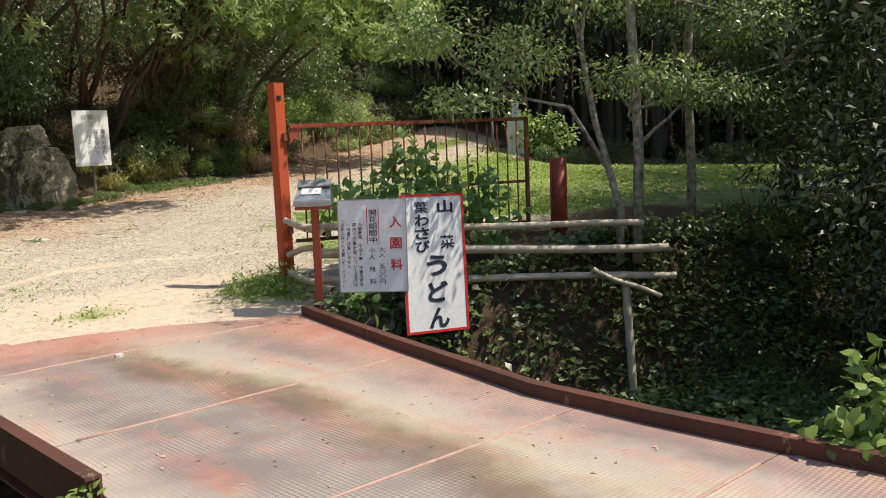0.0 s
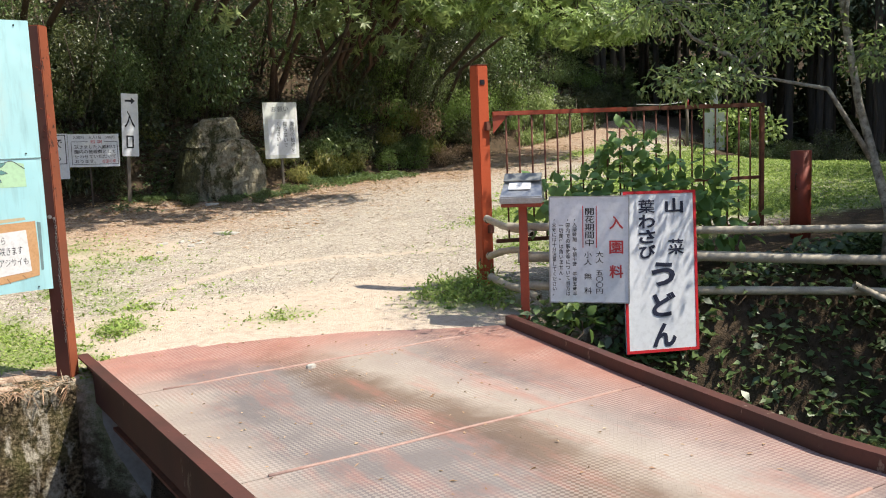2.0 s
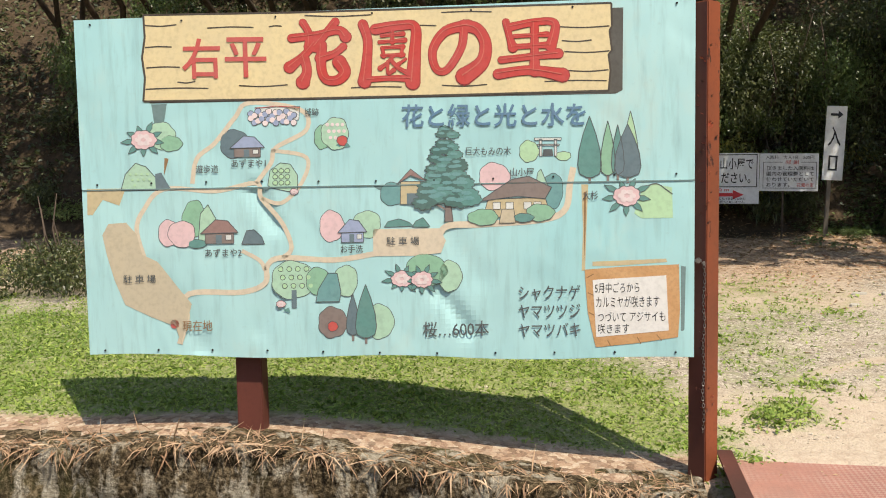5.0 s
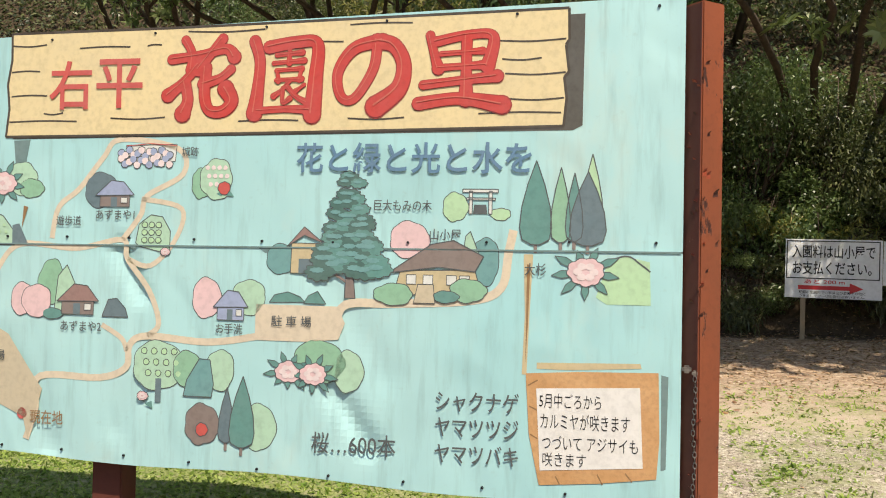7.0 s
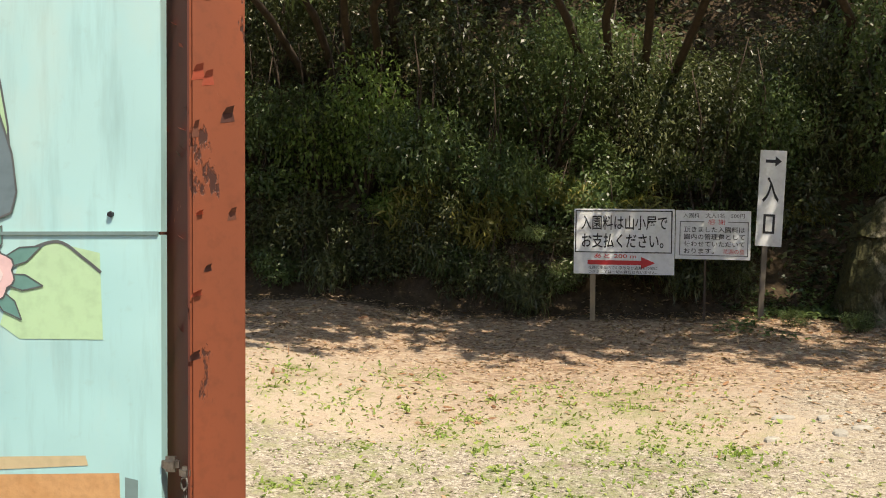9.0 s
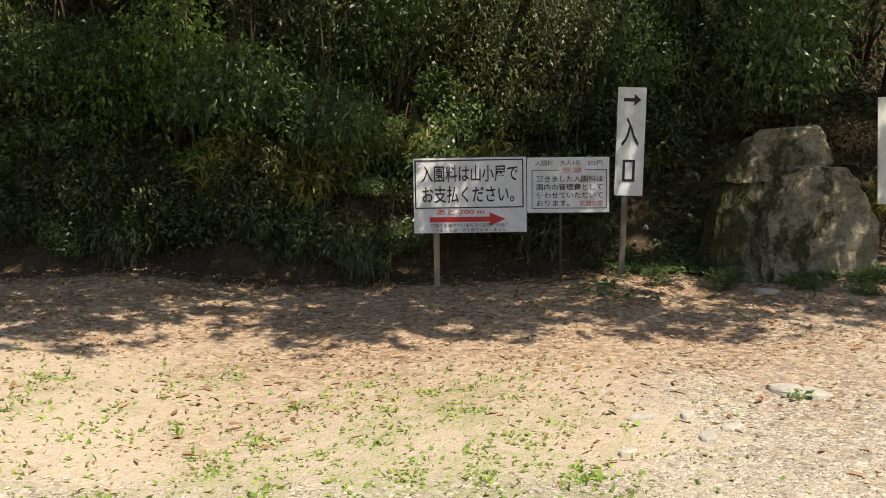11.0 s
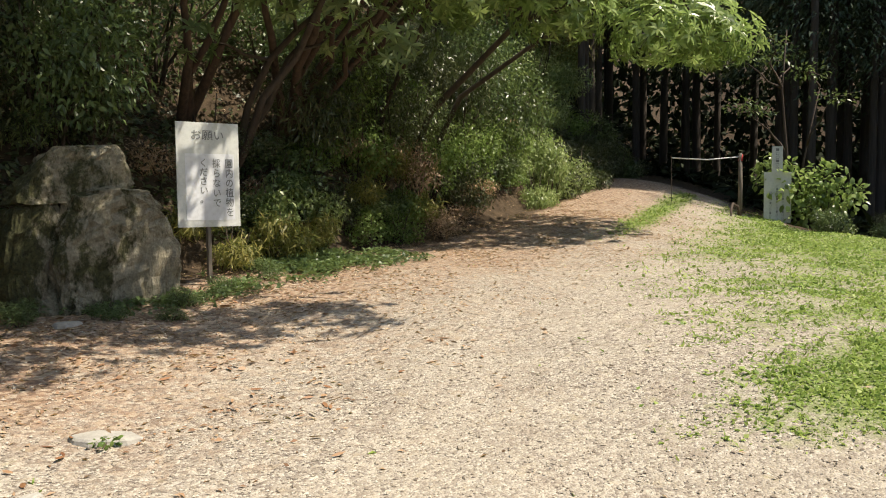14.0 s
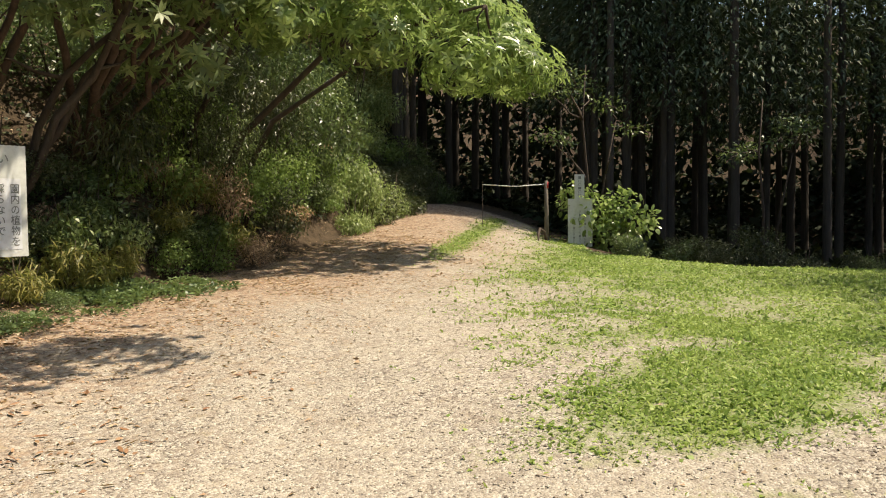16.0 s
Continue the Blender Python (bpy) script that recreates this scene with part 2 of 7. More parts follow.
def build_ground_material():
    """Gravel, dry leaf litter, turf and forest soil, told apart by the sheet's own cover map."""
    k = Nodes("ground_cover")
    at = k.t.nodes.new("ShaderNodeAttribute")
    at.attribute_name = "cover"
    sep = k.t.nodes.new("ShaderNodeSeparateColor")
    k.l(at.outputs["Color"], sep.inputs[0])
    fine, mid, big = k.noise(60.0, 4.0, 0.7), k.noise(9.0, 5.0, 0.7), k.noise(0.9, 4.0, 0.6)

    def pebbles(scale):
        vor = k.n("ShaderNodeTexVoronoi", Scale=scale)
        k.l(k.pos.outputs["Position"], vor.inputs["Vector"])
        one = k.t.nodes.new("ShaderNodeSeparateColor")
        k.l(vor.outputs["Color"], one.inputs[0])
        return one.outputs[0], vor.outputs["Distance"]
    small, small_d = pebbles(70.0)
    large, large_d = pebbles(27.0)
    gravel = k.ramp(small, [(0.0, (0.115, 0.095, 0.08)), (0.35, (0.33, 0.29, 0.245)), (0.7, (0.47, 0.42, 0.34)), (1.0, (0.66, 0.61, 0.51))])
    stones = k.ramp(large, [(0.0, (0.17, 0.135, 0.11)), (0.5, (0.41, 0.36, 0.29)), (1.0, (0.68, 0.62, 0.52))])
    gravel = k.mix(k.math("MULTIPLY", k.mask(k.noise(17.0, 3.0, 0.6), 0.48, 0.56), 0.7), gravel, stones)
    gravel = k.mix(k.math("MULTIPLY", k.mask(fine, 0.45, 0.7), 0.55), gravel, (0.17, 0.125, 0.09))
    gravel = k.mix(k.math("MULTIPLY", k.mask(mid, 0.50, 0.7), 0.55), gravel, (0.52, 0.455, 0.35))
    gravel = k.mix(k.math("MULTIPLY", k.mask(big, 0.4, 0.7), 0.4), gravel, (0.52, 0.455, 0.36))
    gravel = k.mix(k.math("MULTIPLY", k.mask(k.noise(2.6, 5.0, 0.7), 0.52, 0.68), 0.4), gravel, (0.26, 0.20, 0.15))
    sand = k.mix(k.mask(mid, 0.35, 0.65), (0.43, 0.345, 0.265), (0.56, 0.475, 0.375))
    sand = k.mix(k.math("MULTIPLY", k.mask(fine, 0.52, 0.72), 0.45), sand, (0.27, 0.20, 0.145))
    gravel = k.mix(k.mask(k.math("ADD", at.outputs["Alpha"], k.math("MULTIPLY", k.math("SUBTRACT", mid, 0.5), 0.8)), 0.25, 0.65), gravel, sand)
    litter = k.ramp(k.math("ADD", k.math("MULTIPLY", fine, 0.55), k.math("MULTIPLY", large, 0.42)), [(0.2, (0.085, 0.05, 0.032)), (0.45, (0.30, 0.185, 0.12)), (0.62, (0.43, 0.31, 0.21)), (0.8, (0.58, 0.50, 0.40))])
    turf = k.ramp(fine, [(0.25, (0.07, 0.10, 0.028)), (0.55, (0.19, 0.25, 0.065)), (0.8, (0.40, 0.38, 0.18))])
    turf = k.mix(k.math("MULTIPLY", k.mask(mid, 0.48, 0.68), 0.5), turf, gravel)
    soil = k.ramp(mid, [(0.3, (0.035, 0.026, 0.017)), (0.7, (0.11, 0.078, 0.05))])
    edge = k.math("MULTIPLY", k.math("SUBTRACT", mid, 0.5), 1.1)

    def cut(i, lo=0.36, hi=0.64, rough=1.0):
        return k.mask(k.math("ADD", sep.outputs[i], k.math("MULTIPLY", edge, rough)), lo, hi)
    col = k.mix(k.math("MULTIPLY", cut(1, 0.15, 1.0, 1.9), 0.9), gravel, litter)
    col = k.mix(cut(0, 0.30, 0.95, 2.2), col, turf)
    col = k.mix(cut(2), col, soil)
    first = k.bump(k.math("MULTIPLY", large_d, -1.0), 0.45, 0.012)
    k.bump(k.math("ADD", k.math("MULTIPLY", small_d, -0.8), mid), 0.7, 0.010, first)
    return k.done(col, 0.95, 0.0, 0.15)


def build_deck_material():
    """Red paint on chequer plate; wheels and feet have worn lanes of grey and dust along the way across."""
    k = Nodes("deck_paint")
    fine, mid = k.noise(45.0, 4.0, 0.7), k.noise(6.0, 5.0, 0.7)
    warp, patch = k.noise(0.7, 4.0, 0.6), k.noise(1.3, 5.0, 0.65)
    xyz = k.n("ShaderNodeSeparateXYZ")
    k.l(k.pos.outputs["Position"], xyz.inputs[0])
    lane = k.math("ADD", xyz.outputs[0], k.math("MULTIPLY", k.math("SUBTRACT", warp, 0.5), 1.1))
    lane = k.math("ADD", lane, k.math("MULTIPLY", k.math("SUBTRACT", mid, 0.5), 0.25))
    lanes = k.ramp(k.mask(lane, 1.8, 5.2), [(0.0, (0.38, 0.32, 0.26)), (0.10, (0.32, 0.265, 0.225)), (0.18, (0.16, 0.14, 0.135)), (0.33, (0.19, 0.165, 0.155)), (0.39, (0.13, 0.085, 0.06)), (0.46, (0.18, 0.12, 0.08)),
                                            (0.53, (0.38, 0.32, 0.26)), (0.64, (0.34, 0.28, 0.24)), (0.72, (0.17, 0.145, 0.135)), (0.80, (0.20, 0.155, 0.135)), (0.88, (0.30, 0.17, 0.125)), (1.0, (0.20, 0.095, 0.07))])
    streak = k.noise(2.4, 6.0, 0.7, (1.5, 0.32, 1.0))
    red = k.mix(k.mask(mid, 0.3, 0.7), (0.47, 0.19, 0.14), (0.35, 0.145, 0.11))
    front = k.mask(k.math("ADD", xyz.outputs[1], k.math("MULTIPLY", k.math("SUBTRACT", patch, 0.5), 1.6)), 7.2, 8.1)
    bare = k.math("MAXIMUM", k.math("MULTIPLY", front, 0.75), k.math("MULTIPLY", k.mask(streak, 0.50, 0.76), 0.75))
    bare = k.math("MAXIMUM", bare, k.math("MULTIPLY", k.mask(k.math("ADD", xyz.outputs[0], k.math("MULTIPLY", k.math("SUBTRACT", patch, 0.5), 1.2)), 4.0, 4.8), 0.55))
    lanes = k.mix(0.12, lanes, k.mix(k.mask(patch, 0.3, 0.7), (0.30, 0.275, 0.25), (0.22, 0.20, 0.185)))
    col = k.mix(bare, lanes, red)
    col = k.mix(k.math("MULTIPLY", k.mask(fine, 0.5, 0.75), 0.35), col, (0.16, 0.115, 0.09))
    mp = k.n("ShaderNodeMapping")
    mp.inputs["Rotation"].default_value = (0, 0, radians(45))
    k.l(k.pos.outputs["Position"], mp.inputs[0])
    ch = k.n("ShaderNodeTexChecker", Scale=46.0)
    k.l(mp.outputs[0], ch.inputs[0])
    nb = k.bump(ch.outputs[1], 0.7, 0.005)
    k.bump(fine, 0.3, 0.004, nb)
    col = k.mix(k.math("MULTIPLY", k.math("MULTIPLY", ch.outputs[1], k.mask(patch, 0.42, 0.6)), 0.30), col, (0.62, 0.54, 0.46))
    return k.done(col, 0.65, 0.0, 0.35)


def build_peeling(name, base1, base2, rust, amount):
    k = Nodes(name)
    a = k.noise(6.0, 6.0, 0.72, (1.4, 1.4, 0.6))
    b = k.noise(40.0, 4.0, 0.6)
    c = k.noise(1.6, 3.0, 0.6, (1, 1, 0.5))
    col = k.mix(k.mask(c, 0.3, 0.7), base1, base2)
    col = k.mix(k.math("MULTIPLY", k.mask(b, 0.5, 0.8), 0.4), col, tuple(0.6 * v for v in base2))
    m = k.mask(a, 1.0 - amount, 1.03 - amount)
    col = k.mix(m, col, rust)
    k.bump(k.math("ADD", k.math("MULTIPLY", m, -1.0), k.math("MULTIPLY", b, 0.25)), 0.5, 0.004)
    return k.done(col, 0.58, 0.0, 0.35)


def build_board_material():
    """Pale turquoise paint on sheet steel, bleached, with vertical dirt runs, rust below the seam and shallow dents."""
    k = Nodes("board_turquoise")
    a = k.noise(0.8, 4.0, 0.6)
    runs = k.noise(4.5, 5.0, 0.65, (5.0, 5.0, 0.55))
    b = k.noise(30.0, 4.0, 0.6)
    col = k.mix(k.mask(a, 0.3, 0.7), (0.36, 0.66, 0.68), (0.46, 0.73, 0.73))
    col = k.mix(k.math("MULTIPLY", k.mask(runs, 0.50, 0.76), 0.5), col, (0.25, 0.42, 0.42))
    col = k.mix(k.math("MULTIPLY", k.mask(k.noise(1.3, 5.0, 0.7, (1.6, 1.6, 0.8)), 0.56, 0.75), 0.45), col, (0.58, 0.68, 0.60))
    col = k.mix(k.math("MULTIPLY", k.mask(b, 0.62, 0.8), 0.25), col, (0.30, 0.42, 0.38))
    nb = k.bump(k.noise(1.9, 2.0, 0.5, (1.5, 1.5, 0.8), 0.4), 0.55, 0.05)
    k.bump(b, 0.08, 0.002, nb)
    return k.done(col, 0.40, 0.0, 0.45)


build_wall_material()
build_rock_material()
build_ground_material()
build_deck_material()
build_board_material()
build_peeling("post_red", (0.30, 0.078, 0.032), (0.17, 0.058, 0.032), (0.06, 0.024, 0.018), 0.40)
build_peeling("post_rusted", (0.085, 0.030, 0.022), (0.14, 0.042, 0.03), (0.34, 0.11, 0.06), 0.34)
build_peeling("gate_post_red", (0.50, 0.085, 0.030), (0.40, 0.085, 0.035), (0.12, 0.05, 0.035), 0.36)
build_peeling("kerb_paint", (0.115, 0.042, 0.032), (0.065, 0.031, 0.025), (0.22, 0.15, 0.11), 0.37)
for art_name, art_col in (("art_cream", (0.80, 0.66, 0.37)), ("art_wood_line", (0.06, 0.045, 0.03)), ("art_shadow", (0.09, 0.085, 0.07)),
                          ("art_red", (0.58, 0.055, 0.045)), ("art_red_edge", (0.38, 0.05, 0.04)), ("art_red_shine", (0.62, 0.14, 0.10)), ("art_crimson", (0.60, 0.10, 0.085)), ("art_blue", (0.11, 0.23, 0.36)),
                          ("art_ink", (0.085, 0.10, 0.105)), ("art_peach", (0.72, 0.62, 0.47)), ("art_sand", (0.60, 0.52, 0.37)),
                          ("art_pale_green", (0.44, 0.68, 0.50)), ("art_green", (0.27, 0.52, 0.35)), ("art_deep_green", (0.12, 0.30, 0.27)),
                          ("art_teal", (0.16, 0.36, 0.36)), ("art_fir", (0.075, 0.17, 0.15)), ("art_slate", (0.13, 0.20, 0.23)), ("art_pink", (0.80, 0.56, 0.57)),
                          ("art_blush", (0.84, 0.71, 0.70)), ("art_brown", (0.25, 0.20, 0.18)), ("art_roof_red", (0.33, 0.20, 0.18)),
                          ("art_lilac", (0.35, 0.42, 0.60)), ("art_white", (0.74, 0.76, 0.72)), ("art_lime", (0.47, 0.72, 0.44)),
                          ("art_straw", (0.60, 0.50, 0.30)), ("art_rust", (0.30, 0.17, 0.07)), ("art_soot", (0.16, 0.26, 0.26))):
    plain(art_name, art_col, tuple(min(1, 0.84 * v + 0.05) for v in art_col), 5.0, 0.45, 0.05, 0.001)

# ---- small builders ----


def part(name, bm, material, parent, label=""):
    me = bpy.data.meshes.new(name)
    if isinstance(bm, bmesh.types.BMesh):
        bm.to_mesh(me)
        bm.free()
    else:
        me.from_pydata(*bm)
    me.materials.append(MATS[material])
    ob = new(name, me)
    ob.parent = parent
    return tagged(ob, label)


def thing(name, m, label, category, group="", kind=""):
    ob = new(name)
    ob.empty_display_size = 0.1
    ob.matrix_basis = m
    return tagged(ob, label, category, group, kind)


def add_box(bm, c, s, m=None, bevel=0.0):
    """A box of size s round c, turned by m, its edges rounded."""
    mat = Matrix.Translation(c) @ (m or Matrix()) @ Matrix.Diagonal((*s, 1))
    r = bmesh.ops.create_cube(bm, size=1.0, matrix=mat)
    if bevel:
        es = list({e for v in r["verts"] for e in v.link_edges})
        bmesh.ops.bevel(bm, geom=es, offset=bevel, segments=2, affect="EDGES")
    return bm


def box_bm(c, s, m=None, bevel=0.0):
    return add_box(bmesh.new(), c, s, m, bevel)


def tube(bm, pts, radii, sides=8, caps=True):
    """A tapered tube through points."""
    pts = [Vector(p) for p in pts]
    rings = []
    for i, p in enumerate(pts):
        d = (pts[min(i + 1, len(pts) - 1)] - pts[max(i - 1, 0)]).normalized()
        a = d.orthogonal().normalized() if abs(d.z) > 0.95 else d.cross(Vector((0, 0, 1))).normalized()
        b = d.cross(a)
        r = radii[i]
        rings.append([bm.verts.new(p + (a * math.cos(w) + b * math.sin(w)) * r)
                      for w in (2 * math.pi * j / sides for j in range(sides))])
    for r0, r1 in zip(rings, rings[1:]):
        for j in range(sides):
            f = bm.faces.new((r0[j], r0[(j + 1) % sides], r1[(j + 1) % sides], r1[j]))
            f.smooth = True
    if caps:
        bm.faces.new(rings[0][::-1])
        bm.faces.new(rings[-1])
    return bm


def bend(p0, p1, n, wobble, rng, sag=0.0):
    """n points from p0 to p1 that wander a little."""
    p0, p1 = Vector(p0), Vector(p1)
    out = []
    for i in range(n):
        u = i / (n - 1)
        w = math.sin(math.pi * u) * wobble
        out.append(p0.lerp(p1, u) + Vector((rng.uniform(-w, w), rng.uniform(-w, w), rng.uniform(-w, w) * 0.4 - sag * math.sin(math.pi * u))))
    return out


def leaf_mesh(name, pos, way, up, length, width, material, fine=False, droop=0.15):
    """Many leaves as one mesh: pos, way and up are rows of 3; length and width one number a leaf."""
    n = len(pos)
    way = way / np.linalg.norm(way, axis=1, keepdims=True)
    side = np.cross(way, up)
    side /= np.maximum(np.linalg.norm(side, axis=1, keepdims=True), 1e-6)
    up2 = np.cross(side, way)
    L, W = length[:, None], width[:, None]
    if fine:
        v = [pos, pos + way * L * .30 - side * W * .42 + up2 * W * .10, pos + way * L * .30 + side * W * .42 + up2 * W * .10,
             pos + way * L * .68 - side * W * .40 + up2 * (W * .08 - L * droop * .4), pos + way * L * .68 + side * W * .40 + up2 * (W * .08 - L * droop * .4),
             pos + way * L - up2 * L * droop]
        faces = ((0, 2, 1), (1, 2, 4, 3), (3, 4, 5))
    else:
        v = [pos, pos + way * L * .45 - side * W * .5 + up2 * W * .15, pos + way * L - up2 * L * droop, pos + way * L * .45 + side * W * .5 + up2 * W * .15]
        faces = ((0, 3, 2, 1),)
    k = len(v)
    co = np.stack(v, 1).reshape(-1, 3)
    base = np.arange(n) * k
    loops, sizes = [], []
    idx = np.concatenate([np.array(f) for f in faces])
    loops = (base[:, None] + idx[None, :]).ravel()
    sizes = np.tile([len(f) for f in faces], n)
    me = bpy.data.meshes.new(name)
    me.vertices.add(n * k)
    me.vertices.foreach_set("co", co.ravel().astype(np.float32))
    me.loops.add(len(loops))
    me.loops.foreach_set("vertex_index", loops.astype(np.int32))
    me.polygons.add(len(sizes))
    me.polygons.foreach_set("loop_start", np.concatenate([[0], np.cumsum(sizes)[:-1]]).astype(np.int32))
    me.update(calc_edges=True)
    me.validate()
    me.materials.append(MATS[material])
    return me


def whorls(rng, centres, normals, leaves, length, width, spread=0.9, jitter=0.25):
    """Rosettes of leaves round shoot tips."""
    n = len(centres)
    pos, way, up, L, W = [], [], [], [], []
    for c, nn in zip(centres, normals):
        nn = nn / np.linalg.norm(nn)
        a = np.cross(nn, [0.3, 0.5, 0.81])
        a /= np.linalg.norm(a)
        b = np.cross(nn, a)
        w0 = rng.uniform(0, 6.28)
        for j in range(leaves):
            w = w0 + 6.283 * j / leaves + rng.uniform(-jitter, jitter)
            d = (a * math.cos(w) + b * math.sin(w)) * spread + nn * rng.uniform(0.1, 0.6)
            pos.append(c)
            way.append(d)
            up.append(nn + rng.uniform(-.25, .25, 3))
            L.append(length * rng.uniform(0.7, 1.2))
            W.append(width * rng.uniform(0.8, 1.2))
    return np.array(pos), np.array(way), np.array(up), np.array(L), np.array(W)


def ball_points(rng, n, centre, radii, inner=0.55):
    """Points in the outer part of a lumpy ellipsoid, and their outward directions."""
    d = rng.normal(size=(n, 3))
    d /= np.linalg.norm(d, axis=1, keepdims=True)
    r = inner + (1 - inner) * rng.random(n) ** 0.6
    return np.array(centre) + d * r[:, None] * np.array(radii), d + np.array([0, 0, 0.35])

# ---- the lie of the land ----


def smooth(a, b, x):
    u = np.clip((np.asarray(x, float) - a) / (b - a), 0, 1)
    return u * u * (3 - 2 * u)


def lumps(x, y, f, seed=0.0):
    return (np.sin(x * f + 1.3 * np.sin(y * f * .7 + seed) + seed) + np.sin(y * f * 1.13 + 1.7 * np.sin(x * f * .6 + 2 * seed) + 2.1 * seed)) * 0.5


def ragged(x, y, f, seed=0):
    """Soft random patches between 0 and 1, about 1/f metres wide, with finer edges."""
    out, total = 0.0, 0.0
    for k in range(3):
        g, w = f * 2.3 ** k, 0.55 ** k
        u, v = np.asarray(x, float) * g + 17.3 * k + seed * 5.1, np.asarray(y, float) * g - 9.7 * k + seed * 3.7
        i, j = np.floor(u), np.floor(v)
        a, b = smooth(0, 1, u - i), smooth(0, 1, v - j)

        def dot(p, q):
            h = np.sin(p * 127.1 + q * 311.7 + seed) * 43758.5453
            return h - np.floor(h)
        val = (dot(i, j) * (1 - a) + dot(i + 1, j) * a) * (1 - b) + (dot(i, j + 1) * (1 - a) + dot(i + 1, j + 1) * a) * b
        out, total = out + w * val, total + w
    return out / total


def far_bank(x):
    return np.interp(x, [-40, -2, 1.65, 3.2, 5.3, 8.3, 10, 16, 30, 60], [5.2, 7.98, 8.24, 8.0, 7.25, 5.80, 4.9, 3.0, -1, -9])


def near_bank(x):
    return np.interp(x, [-40, 0, 1.75, 2.2, 3.2, 4.6, 5.5, 8, 16, 60], [1.5, 4.35, 4.55, 3.6, 2.8, 1.8, 0.8, -1.2, -4.5, -16])


def hill_foot(x):
    return np.interp(x, [-40, -4, 5, 8, 11, 13, 15, 19, 24, 27, 40, 70], [16.0, 17.5, 17.7, 18.2, 19.1, 19.8, 20.4, 22.1, 24.8, 26.6, 35, 58])


def lawn_end(y):
    """Where the lawn stops and the dark wood begins."""
    return np.interp(y, [0, 9, 12, 13.1, 14.5, 17.0, 18.2, 19.5], [22, 20.4, 19.0, 18.3, 18.2, 19.4, 21.2, 23.0])


def garden(x, y):
    left = 0.03 + 0.085 * (y - 8.8) + 0.015 * (x - 3) + 0.27 * smooth(1.5, -1.2, x)
    right = 0.55 + 0.035 * (y - 8) + 0.015 * (x - 9)
    z = left + (right - left) * smooth(5.6, 9.0, x)
    z = z + 0.12 * np.exp(-((x - 5.9) ** 2 + (y - 8.6) ** 2) / 0.5)
    d = y - hill_foot(x)
    z = z + 0.075 * np.clip(x - 12, 0, 9.5) * smooth(-5.5, -0.8, d)
    z = z + 0.03 * np.clip(x - 19, 0, 2.5) * smooth(-5.5, -3.0, d)
    z = z + np.where(d > 0, np.minimum(1.15 * d, 3.4 + 0.55 * d) + 0.25 * lumps(x, y, 1.3) * smooth(0, 1, d), 0)
    e = np.maximum(0, x - lawn_end(y))
    z = z - 0.13 * np.minimum(e, 8) * smooth(21, 18, y) + 0.55 * np.maximum(0, e - 16)
    return z


def height(x, y):
    x, y = np.asarray(x, float), np.asarray(y, float)
    fb, nb = far_bank(x), near_bank(x)
    floor = np.interp(x, [-40, 2, 6, 60], [-1.8, -1.75, -1.25, -1.6]) + 0.10 * lumps(x, y, 2.1, 3)
    z = garden(x, y)
    mid = np.maximum(floor, -1.05 * (y - nb) - 0.05)
    bank = np.where(x > 5.35, garden(x, fb) - (1.5 + 1.3 * smooth(9.6, 8.2, x)) * (fb - y) + 0.12 * lumps(x, y, 2.6, 1), -9)
    mid = np.maximum(mid, bank)
    z = np.where(y < fb, mid, z)
    near = -0.02 + 0.02 * lumps(x, y, 1.1, 2) + 0.25 * np.maximum(0, -y - 6) + 0.22 * np.maximum(0, x - 9) * smooth(3, -3, y)
    z = np.where(y < nb, near, z)
    z = z + 0.012 * lumps(x, y, 3.7, 5) + 0.25 * np.maximum(0, -x - 9)
    # the soil stays below the bridge deck
    front = np.interp(x, [1.7, 2.5, 3.9, 4.8, 5.2], [8.62, 8.62, 8.02, 7.45, 7.25])
    right = np.interp(y, [1, 3.8, 5.6, 7.4], [4.45, 4.40, 4.75, 5.15])
    under = (x > 1.85) & (x < right) & (y < front) & (y > 0.9)
    return np.where(under, np.minimum(z, -0.15), z)


def ground_z(x, y):
    return float(height(x, y))


